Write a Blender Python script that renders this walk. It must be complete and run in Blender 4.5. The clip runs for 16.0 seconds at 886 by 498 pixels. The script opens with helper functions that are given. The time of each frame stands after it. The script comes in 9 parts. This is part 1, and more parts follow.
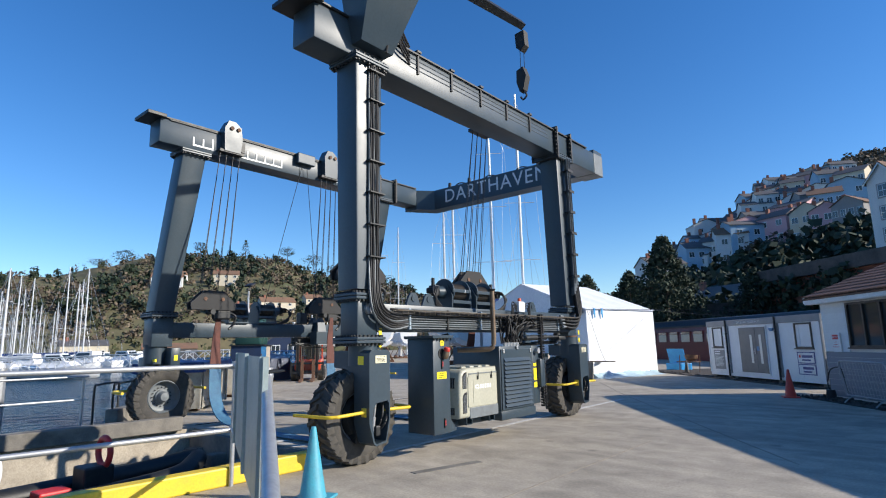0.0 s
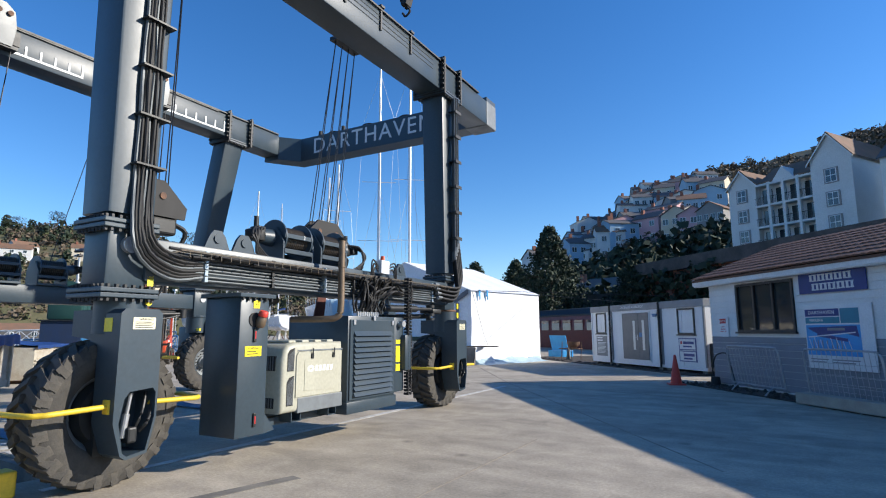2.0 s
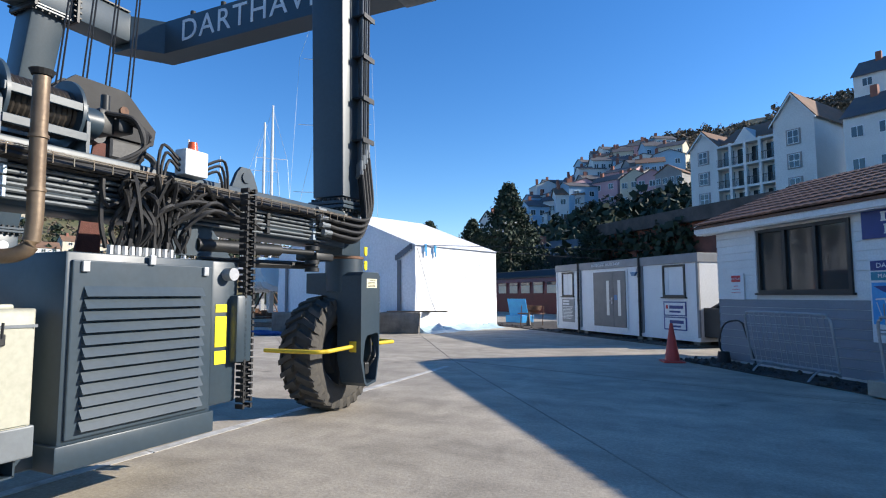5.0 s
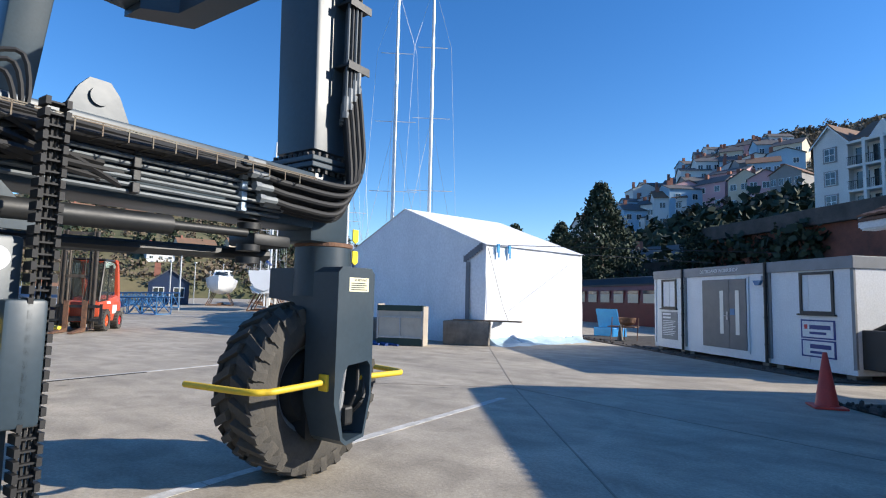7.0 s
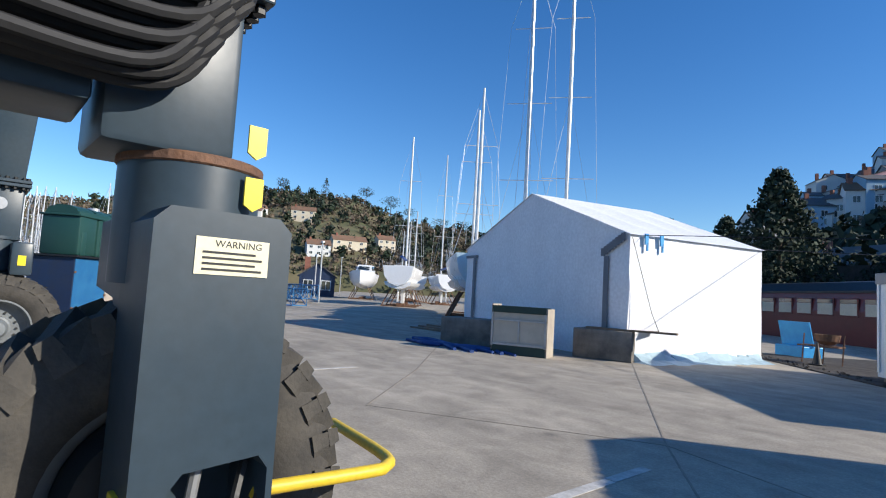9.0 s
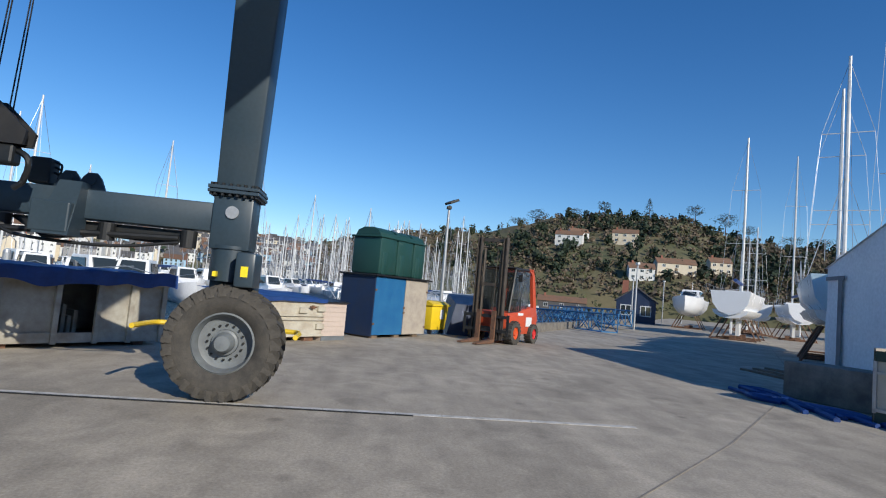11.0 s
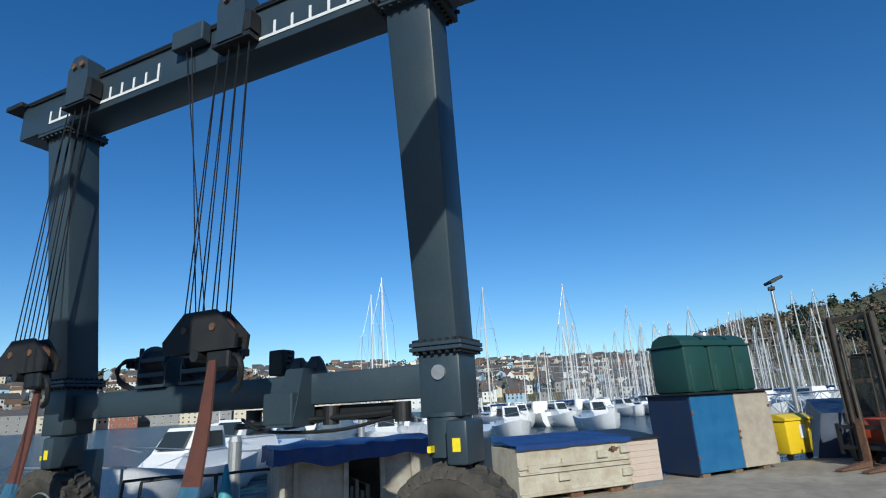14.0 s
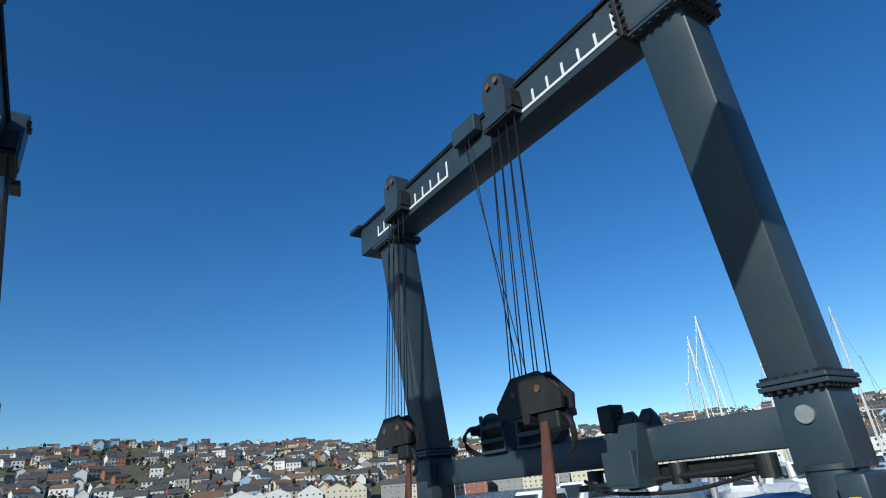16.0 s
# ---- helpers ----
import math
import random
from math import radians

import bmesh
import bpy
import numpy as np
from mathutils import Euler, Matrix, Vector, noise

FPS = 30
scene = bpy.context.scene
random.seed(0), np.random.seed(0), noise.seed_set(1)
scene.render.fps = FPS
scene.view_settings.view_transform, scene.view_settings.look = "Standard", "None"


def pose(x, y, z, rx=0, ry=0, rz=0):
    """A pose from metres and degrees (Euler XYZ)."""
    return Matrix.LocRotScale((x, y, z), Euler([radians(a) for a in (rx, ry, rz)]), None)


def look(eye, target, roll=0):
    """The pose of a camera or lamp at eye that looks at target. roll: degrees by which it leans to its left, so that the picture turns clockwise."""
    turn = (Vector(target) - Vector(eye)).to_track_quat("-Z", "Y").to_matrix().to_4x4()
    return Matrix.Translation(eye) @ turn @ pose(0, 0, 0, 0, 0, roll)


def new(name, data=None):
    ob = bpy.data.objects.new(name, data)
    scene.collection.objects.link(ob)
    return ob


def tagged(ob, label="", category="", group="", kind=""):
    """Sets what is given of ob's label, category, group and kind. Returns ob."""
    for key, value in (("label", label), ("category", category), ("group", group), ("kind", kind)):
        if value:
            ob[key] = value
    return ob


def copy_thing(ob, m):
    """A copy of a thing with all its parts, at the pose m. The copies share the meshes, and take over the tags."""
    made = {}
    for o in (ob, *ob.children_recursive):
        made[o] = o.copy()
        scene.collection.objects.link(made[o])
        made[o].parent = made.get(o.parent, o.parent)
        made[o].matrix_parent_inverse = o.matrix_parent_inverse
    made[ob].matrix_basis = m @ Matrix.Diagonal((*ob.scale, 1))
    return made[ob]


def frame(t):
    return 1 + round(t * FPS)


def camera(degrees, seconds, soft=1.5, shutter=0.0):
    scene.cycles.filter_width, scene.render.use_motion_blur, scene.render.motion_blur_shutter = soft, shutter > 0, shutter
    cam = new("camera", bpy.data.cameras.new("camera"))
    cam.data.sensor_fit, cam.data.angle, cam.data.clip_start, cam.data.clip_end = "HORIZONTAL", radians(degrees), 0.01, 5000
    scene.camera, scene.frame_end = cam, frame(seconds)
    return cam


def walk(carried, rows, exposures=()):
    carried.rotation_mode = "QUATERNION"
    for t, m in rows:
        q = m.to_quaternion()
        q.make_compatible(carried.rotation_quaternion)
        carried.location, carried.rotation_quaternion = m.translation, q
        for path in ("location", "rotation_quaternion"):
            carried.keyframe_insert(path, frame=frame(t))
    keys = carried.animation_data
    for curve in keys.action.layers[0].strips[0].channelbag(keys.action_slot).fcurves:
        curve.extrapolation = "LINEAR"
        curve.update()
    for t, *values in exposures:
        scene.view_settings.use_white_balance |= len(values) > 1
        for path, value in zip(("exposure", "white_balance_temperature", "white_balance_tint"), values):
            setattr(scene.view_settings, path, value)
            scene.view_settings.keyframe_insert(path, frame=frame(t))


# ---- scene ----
cam = camera(77.2, 16.0, soft=1.1)
PATH = [
    (0, (0.621, 0.366, 1.636), (-0.72, 1.81, 1.975), -1.3),
    (0.5, (0.337, 0.917, 1.542), (-0.978, 2.389, 1.868), -0.7),
    (1, (0.045, 1.533, 1.467), (-1.185, 3.078, 1.784), -0.1),
    (1.5, (-0.267, 2.102, 1.409), (-1.414, 3.71, 1.719), 0.0),
    (2, (-0.525, 2.717, 1.373), (-1.568, 4.398, 1.666), -0.2),
    (2.5, (-0.804, 3.322, 1.327), (-1.801, 5.035, 1.596), -0.3),
    (3, (-1.012, 3.947, 1.313), (-1.958, 5.693, 1.548), -0.5),
    (3.5, (-1.254, 4.548, 1.301), (-2.184, 6.306, 1.513), -0.3),
    (4, (-1.499, 5.199, 1.295), (-2.415, 6.966, 1.484), -0.3),
    (4.5, (-1.778, 5.807, 1.322), (-2.696, 7.575, 1.494), -0.0),
    (5, (-2.015, 6.448, 1.316), (-2.938, 8.215, 1.481), -0.2),
    (5.2, (-2.122, 6.684, 1.307), (-3.05, 8.449, 1.468), -0.2),
    (7.3, (-2.87, 9.23, 1.386), (-4.116, 10.786, 1.551), 1.6),
    (7.5, (-2.995, 9.525, 1.422), (-4.268, 11.061, 1.571), 1.7),
    (8, (-3.296, 10.122, 1.423), (-4.613, 11.619, 1.573), 1.7),
    (8.2, (-3.465, 10.37, 1.386), (-4.817, 11.836, 1.537), 2.0),
    (10.3, (-5.223, 12.475, 1.397), (-7.143, 13.014, 1.553), 5.6),
    (10.5, (-5.435, 12.657, 1.407), (-7.386, 13.069, 1.559), 5.9),
    (11, (-5.978, 13.029, 1.445), (-7.963, 13.223, 1.603), 5.2),
    (11.5, (-6.518, 13.262, 1.471), (-8.511, 13.241, 1.629), 4.4),
    (12, (-7.013, 13.464, 1.47), (-8.981, 13.14, 1.623), 3.8),
    (12.5, (-7.434, 13.584, 1.522), (-9.332, 12.97, 1.659), 4.0),
    (13, (-7.616, 13.728, 1.594), (-9.498, 13.065, 1.739), 2.7),
    (13.5, (-7.628, 13.815, 1.739), (-9.456, 13.052, 2.016), 0.8),
    (14, (-7.611, 13.828, 1.829), (-9.333, 12.967, 2.373), -3.2),
    (14.5, (-7.614, 13.757, 1.849), (-9.224, 12.782, 2.525), -5.2),
    (15, (-7.608, 13.687, 1.872), (-9.041, 12.505, 2.613), -6.1),
    (15.5, (-7.559, 13.662, 1.809), (-8.766, 12.28, 2.604), -5.7),
    (16, (-7.651, 13.714, 1.825), (-8.641, 12.171, 2.625), -5.3),
]
walk(cam, [(t, look(eye, target, roll)) for t, eye, target, roll in PATH],
     [(0, 0.36, 6500, 10), (1.5, 0.43, 6500, 10), (3.5, 0.53, 6500, 10), (5.0, 0.6, 6500, 10), (8.0, 0.5, 6500, 10), (10.5, -0.08, 6450, 9), (12.5, -0.16, 6400, 7), (14.0, -0.26, 6200, 3), (16.0, -0.2, 6150, 2)])

# ---------------------------------------------------------------- light
SUN = Vector((0.78, 0.45, 0.432)).normalized()
world = bpy.data.worlds.new("sky")
scene.world = world
world.use_nodes = True
wn = world.node_tree.nodes
sky = wn.new("ShaderNodeTexSky")
sky.sky_type, sky.sun_disc = "NISHITA", False
sky.sun_elevation, sky.sun_rotation = math.asin(SUN.z), math.atan2(SUN.x, SUN.y)
sky.air_density, sky.dust_density, sky.ozone_density = 1.0, 0.1, 4.0
tint = wn.new("ShaderNodeHueSaturation")
tint.inputs["Saturation"].default_value = 1.25
tint.inputs["Hue"].default_value = 0.507
wn["Background"].inputs["Strength"].default_value = 0.14
world.node_tree.links.new(sky.outputs[0], tint.inputs["Color"])
world.node_tree.links.new(tint.outputs[0], wn["Background"].inputs[0])
sun_data = bpy.data.lights.new("sun", "SUN")
sun_data.energy, sun_data.angle, sun_data.color = 5.0, radians(0.5), (1.0, 0.93, 0.82)
sun = new("sun", sun_data)
sun.matrix_basis = look(SUN * 60, (0, 0, 0))


# ---------------------------------------------------------------- materials
def mat(name, color, rough=0.6, metal=0.0, second=None, scale=3.0, amount=0.5, grain=60.0, bump=0.15,
        rand=0.0, island=0.0, spec=0.5, coat=0.0):
    """Procedural surface: two colours mixed by large noise, fine grain in value and bump."""
    m = bpy.data.materials.new(name)
    m.use_nodes = True
    nt = m.node_tree
    n, l = nt.nodes, nt.links
    b = n["Principled BSDF"]
    b.inputs["Roughness"].default_value = rough
    b.inputs["Metallic"].default_value = metal
    b.inputs["Specular IOR Level"].default_value = spec
    b.inputs["Coat Weight"].default_value = coat
    tc = n.new("ShaderNodeTexCoord")
    big = n.new("ShaderNodeTexNoise")
    big.inputs["Scale"].default_value, big.inputs["Detail"].default_value = scale, 6
    big.inputs["Roughness"].default_value = 0.65
    fine = n.new("ShaderNodeTexNoise")
    fine.inputs["Scale"].default_value, fine.inputs["Detail"].default_value = grain, 4
    l.new(tc.outputs["Object"], big.inputs["Vector"])
    l.new(tc.outputs["Object"], fine.inputs["Vector"])
    ramp = n.new("ShaderNodeMapRange")
    ramp.inputs[1].default_value, ramp.inputs[2].default_value = 0.38, 0.66
    ramp.inputs[3].default_value, ramp.inputs[4].default_value = 0.0, amount
    l.new(big.outputs["Fac"], ramp.inputs[0])
    mix = n.new("ShaderNodeMix")
    mix.data_type = "RGBA"
    second = second or tuple(c * 0.7 for c in color)
    mix.inputs[6].default_value, mix.inputs[7].default_value = (*color, 1), (*second, 1)
    l.new(ramp.outputs[0], mix.inputs[0])
    hsv = n.new("ShaderNodeHueSaturation")
    l.new(mix.outputs[2], hsv.inputs["Color"])
    val = n.new("ShaderNodeMapRange")
    val.inputs[1].default_value, val.inputs[2].default_value = 0.25, 0.75
    val.inputs[3].default_value, val.inputs[4].default_value = 0.9, 1.1
    l.new(fine.outputs["Fac"], val.inputs[0])
    out = val.outputs[0]
    for amount_r, kind, socket in ((rand, "ShaderNodeObjectInfo", "Random"), (island, "ShaderNodeNewGeometry", "Random Per Island")):
        if amount_r:
            info = n.new(kind)
            r = n.new("ShaderNodeMapRange")
            r.inputs[3].default_value, r.inputs[4].default_value = 1 - amount_r, 1 + amount_r
            l.new(info.outputs[socket], r.inputs[0])
            mul = n.new("ShaderNodeMath")
            mul.operation = "MULTIPLY"
            l.new(out, mul.inputs[0])
            l.new(r.outputs[0], mul.inputs[1])
            out = mul.outputs[0]
    l.new(out, hsv.inputs["Value"])
    l.new(hsv.outputs[0], b.inputs["Base Color"])
    rr = n.new("ShaderNodeMapRange")
    rr.inputs[3].default_value, rr.inputs[4].default_value = max(0.02, rough - 0.12), min(1, rough + 0.12)
    l.new(big.outputs["Fac"], rr.inputs[0])
    l.new(rr.outputs[0], b.inputs["Roughness"])
    if bump:
        bp = n.new("ShaderNodeBump")
        bp.inputs["Strength"].default_value, bp.inputs["Distance"].default_value = bump, 0.01
        l.new(fine.outputs["Fac"], bp.inputs["Height"])
        l.new(bp.outputs[0], b.inputs["Normal"])
    return m


def concrete_mat():
    """Worn yard concrete: broad stains, tyre greys, speckle."""
    m = mat("yard_concrete", (0.42, 0.365, 0.285), 0.82, 0, (0.30, 0.262, 0.205), 0.35, 0.9, 45, 0.25)
    n, l = m.node_tree.nodes, m.node_tree.links
    b = n["Principled BSDF"]
    src = b.inputs["Base Color"].links[0].from_socket
    tc = n["Texture Coordinate"]
    mid = n.new("ShaderNodeTexNoise")
    mid.inputs["Scale"].default_value, mid.inputs["Detail"].default_value, mid.inputs["Distortion"].default_value = 1.7, 8, 1.2
    l.new(tc.outputs["Object"], mid.inputs["Vector"])
    mp = n.new("ShaderNodeMapping")
    mp.inputs["Scale"].default_value, mp.inputs["Rotation"].default_value = (0.5, 2.2, 1), (0, 0, 0.55)
    streak = n.new("ShaderNodeTexNoise")
    streak.inputs["Scale"].default_value, streak.inputs["Detail"].default_value = 1.1, 5
    l.new(tc.outputs["Object"], mp.inputs[0])
    l.new(mp.outputs[0], streak.inputs["Vector"])
    add = n.new("ShaderNodeMath")
    add.operation = "ADD"
    l.new(mid.outputs["Fac"], add.inputs[0])
    l.new(streak.outputs["Fac"], add.inputs[1])
    r = n.new("ShaderNodeMapRange")
    r.inputs[1].default_value, r.inputs[2].default_value = 0.7, 1.3
    r.inputs[3].default_value, r.inputs[4].default_value = 0.72, 1.2
    l.new(add.outputs[0], r.inputs[0])
    speck = n.new("ShaderNodeTexNoise")
    speck.inputs["Scale"].default_value, speck.inputs["Detail"].default_value, speck.inputs["Roughness"].default_value = 28.0, 8, 0.8
    l.new(tc.outputs["Object"], speck.inputs["Vector"])
    sr = n.new("ShaderNodeMapRange")
    sr.inputs[1].default_value, sr.inputs[2].default_value = 0.3, 0.7
    sr.inputs[3].default_value, sr.inputs[4].default_value = 0.72, 1.26
    l.new(speck.outputs["Fac"], sr.inputs[0])
    spot = n.new("ShaderNodeTexVoronoi")
    spot.inputs["Scale"].default_value = 0.9
    l.new(tc.outputs["Object"], spot.inputs["Vector"])
    sp = n.new("ShaderNodeMapRange")
    sp.inputs[1].default_value, sp.inputs[2].default_value = 0.02, 0.10
    sp.inputs[3].default_value, sp.inputs[4].default_value = 0.62, 1.0
    l.new(spot.outputs["Distance"], sp.inputs[0])
    both = n.new("ShaderNodeMath")
    both.operation = "MULTIPLY"
    l.new(sr.outputs[0], both.inputs[0])
    l.new(sp.outputs[0], both.inputs[1])
    allv = n.new("ShaderNodeMath")
    allv.operation = "MULTIPLY"
    l.new(both.outputs[0], allv.inputs[0])
    l.new(r.outputs[0], allv.inputs[1])
    h = n.new("ShaderNodeHueSaturation")
    l.new(src, h.inputs["Color"])
    l.new(allv.outputs[0], h.inputs["Value"])
    l.new(h.outputs[0], b.inputs["Base Color"])
    return m


def water_mat():
    m = bpy.data.materials.new("river_water")
    m.use_nodes = True
    n, l = m.node_tree.nodes, m.node_tree.links
    b = n["Principled BSDF"]
    b.inputs["Base Color"].default_value = (0.012, 0.05, 0.085, 1)
    b.inputs["Roughness"].default_value = 0.16
    b.inputs["IOR"].default_value = 1.33
    tc = n.new("ShaderNodeTexCoord")
    wv = n.new("ShaderNodeTexNoise")
    wv.inputs["Scale"].default_value, wv.inputs["Detail"].default_value = 1.6, 5
    bp = n.new("ShaderNodeBump")
    bp.inputs["Strength"].default_value, bp.inputs["Distance"].default_value = 1.0, 0.9
    l.new(tc.outputs["Object"], wv.inputs["Vector"])
    l.new(wv.outputs["Fac"], bp.inputs["Height"])
    l.new(bp.outputs[0], b.inputs["Normal"])
    return m


def glass_mat(name, tint=(0.03, 0.04, 0.045)):
    m = bpy.data.materials.new(name)
    m.use_nodes = True
    b = m.node_tree.nodes["Principled BSDF"]
    b.inputs["Base Color"].default_value = (*tint, 1)
    b.inputs["Roughness"].default_value = 0.04
    b.inputs["Specular IOR Level"].default_value = 0.8
    return m


def clear_glass_mat(name="clear_glass", tint=(0.8, 0.86, 0.88)):
    m = bpy.data.materials.new(name)
    m.use_nodes = True
    b = m.node_tree.nodes["Principled BSDF"]
    b.inputs["Base Color"].default_value = (*tint, 1)
    b.inputs["Roughness"].default_value = 0.02
    b.inputs["Transmission Weight"].default_value = 0.92
    b.inputs["IOR"].default_value = 1.1
    return m


CONC = concrete_mat()
JOINT = mat("joint_sealant", (0.30, 0.26, 0.205), 0.9, 0, (0.20, 0.175, 0.14), 3.0, 0.9, 50, 0.3)
CONC_OLD = mat("old_concrete", (0.22, 0.20, 0.17), 0.9, 0, (0.10, 0.095, 0.085), 2.2, 0.9, 50, 0.5)
WATER = water_mat()
STEEL = mat("slate_blue_paint", (0.030, 0.050, 0.068), 0.40, 0.0, (0.038, 0.056, 0.070), 1.5, 0.7, 25, 0.04)
STEEL_D = mat("dark_steel_paint", (0.009, 0.011, 0.013), 0.5, 0.0, (0.024, 0.024, 0.023), 4, 0.7, 40, 0.1)
BLACK = mat("black_rubber_hose", (0.012, 0.012, 0.013), 0.68, 0, (0.025, 0.024, 0.023), 6, 0.6, 40, 0.1)
TYRE = mat("tyre_rubber", (0.045, 0.042, 0.038), 0.85, 0, (0.10, 0.09, 0.075), 5, 0.7, 60, 0.3)
PIPE = mat("hydraulic_pipe", (0.10, 0.115, 0.125), 0.5, 0.3, (0.06, 0.07, 0.08), 3, 0.6, 30, 0.05)
BEIGE = mat("beige_paint", (0.44, 0.43, 0.34), 0.45, 0, (0.36, 0.34, 0.26), 2, 0.6, 30, 0.03)
GREYPAINT = mat("grey_skirt_paint", (0.17, 0.19, 0.20), 0.5, 0, (0.12, 0.13, 0.14), 5, 0.8, 40, 0.1)
YELLOW = mat("yellow_paint", (0.75, 0.52, 0.03), 0.5, 0, (0.55, 0.38, 0.05), 8, 0.5, 40, 0.1)
LABEL_Y = mat("yellow_label", (0.85, 0.68, 0.02), 0.4, 0, (0.8, 0.62, 0.05), 8, 0.4, 40, 0.0)
LABEL_W = mat("cream_label", (0.75, 0.70, 0.50), 0.4, 0, (0.7, 0.66, 0.45), 8, 0.4, 40, 0.0)
WHITE = mat("white_paint", (0.74, 0.75, 0.75), 0.5, 0, (0.62, 0.63, 0.63), 2, 0.5, 30, 0.05)
LINE = mat("worn_white_line", (0.62, 0.60, 0.56), 0.8, 0, (0.36, 0.34, 0.30), 5, 1.0, 50, 0.2)
CANVAS = mat("white_canvas", (0.80, 0.81, 0.83), 0.55, 0, (0.70, 0.71, 0.73), 1.2, 0.6, 12, 0.25)
TAPE = mat("grey_tape", (0.16, 0.17, 0.19), 0.6)
ROPE = mat("greased_wire_rope", (0.045, 0.040, 0.034), 0.55, 0.4, (0.075, 0.055, 0.04), 9, 0.8, 60, 0.3)
ZINC = mat("zinc_clamp", (0.36, 0.44, 0.50), 0.4, 0.3, (0.28, 0.34, 0.40), 7, 0.6, 40, 0.05)
RUST = mat("rusty_steel", (0.20, 0.10, 0.055), 0.75, 0.1, (0.08, 0.05, 0.04), 9, 0.9, 60, 0.4)
BROWNPIPE = mat("heat_stained_pipe", (0.20, 0.145, 0.095), 0.5, 0.4, (0.13, 0.09, 0.06), 6, 0.8, 40, 0.15)
ALU = mat("galvanised_steel", (0.46, 0.47, 0.48), 0.42, 0.6, (0.36, 0.37, 0.38), 7, 0.7, 40, 0.08)
MASTM = mat("white_aluminium", (0.72, 0.72, 0.71), 0.35, 0.2)
CABLE = mat("wire_rope", (0.03, 0.03, 0.032), 0.5, 0.5)
RIG = mat("rigging_wire", (0.45, 0.47, 0.5), 0.35, 0.7)
RED = mat("red_paint", (0.56, 0.085, 0.035), 0.4, 0, (0.42, 0.07, 0.04), 3, 0.6, 30, 0.04)
REDCONE = mat("red_cone_plastic", (0.62, 0.05, 0.03), 0.5, 0, (0.45, 0.05, 0.04), 6, 0.6)
BLUECONE = mat("faded_blue_cone_plastic", (0.05, 0.32, 0.42), 0.55, 0, (0.08, 0.26, 0.33), 9, 0.7)
BLUE = mat("blue_board_paint", (0.015, 0.11, 0.27), 0.5, 0, (0.025, 0.15, 0.31), 2.5, 0.8, 40, 0.1)
NAVY = mat("navy_board_paint", (0.012, 0.028, 0.075), 0.5, 0, (0.02, 0.03, 0.06), 3, 0.8, 40, 0.1)
TARP = mat("blue_tarpaulin", (0.012, 0.055, 0.22), 0.55, 0, (0.01, 0.035, 0.13), 2.5, 0.8, 14, 0.5)
GREENTANK = mat("green_tank_plastic", (0.013, 0.055, 0.048), 0.45, 0, (0.02, 0.065, 0.055), 2, 0.6, 40, 0.05)
YBIN = mat("yellow_bin_plastic", (0.78, 0.55, 0.02), 0.45, 0, (0.7, 0.48, 0.03), 3, 0.5)
SKIPM = mat("cream_skip_paint", (0.52, 0.49, 0.40), 0.6, 0, (0.30, 0.22, 0.15), 3, 0.6, 40, 0.2)
SKIPG = mat("grey_green_skip_paint", (0.40, 0.38, 0.32), 0.65, 0, (0.24, 0.21, 0.165), 2.5, 0.9, 40, 0.2)
PLY = mat("weathered_plywood", (0.42, 0.37, 0.30), 0.75, 0, (0.30, 0.26, 0.22), 3, 0.8, 60, 0.2)
PINKCLAD = mat("pale_pink_cladding", (0.55, 0.45, 0.38), 0.6, 0, (0.48, 0.39, 0.33), 3, 0.6, 40, 0.1)
CLAD_W = mat("white_board_cladding", (0.72, 0.72, 0.70), 0.6, 0, (0.64, 0.64, 0.62), 2, 0.6, 40, 0.08, rand=0.03)
CLAD_G = mat("grey_board_cladding", (0.215, 0.23, 0.26), 0.6, 0, (0.18, 0.195, 0.22), 2, 0.6, 40, 0.08, rand=0.04)
TILES = mat("brown_roof_tile", (0.155, 0.075, 0.045), 0.75, 0, (0.08, 0.05, 0.04), 3, 0.8, 30, 0.3, rand=0.25, island=0.25)
FRAME_D = mat("dark_window_frame", (0.022, 0.02, 0.018), 0.5)
DOORG = mat("grey_door_paint", (0.135, 0.14, 0.14), 0.5)
GLASS = glass_mat("dark_window_glass")
GLASS_L = glass_mat("blind_behind_glass", (0.55, 0.58, 0.55))
SMOKED = clear_glass_mat("smoked_glass", (0.16, 0.18, 0.18))
CLEAR = clear_glass_mat()
SHEETM = mat("grey_green_sheet_metal", (0.34, 0.40, 0.385), 0.5, 0.15, (0.27, 0.32, 0.31), 1.2, 0.7, 30, 0.06)
SIGNBLUE = mat("sign_navy", (0.010, 0.030, 0.19), 0.4)
SIGNTEAL = mat("sign_teal", (0.01, 0.22, 0.32), 0.4)
SIGNMAP = mat("sign_map_blue", (0.02, 0.27, 0.62), 0.4, 0, (0.04, 0.36, 0.70), 4, 0.8)
SIGNGREY = mat("sign_grey", (0.22, 0.23, 0.24), 0.5)
SIGNRED = mat("sign_red", (0.6, 0.03, 0.03), 0.5)
BRICK = mat("red_brick", (0.20, 0.075, 0.05), 0.9, 0, (0.10, 0.05, 0.04), 1.0, 0.9, 20, 0.5)
STONE = mat("dark_wall_stone", (0.085, 0.08, 0.075), 0.9, 0, (0.04, 0.04, 0.038), 1.0, 0.9, 10, 0.6)
MAROON = mat("maroon_coach_paint", (0.13, 0.018, 0.02), 0.35, 0, (0.09, 0.015, 0.016), 2, 0.6)
CREAM = mat("cream_glazing", (0.55, 0.50, 0.38), 0.3)
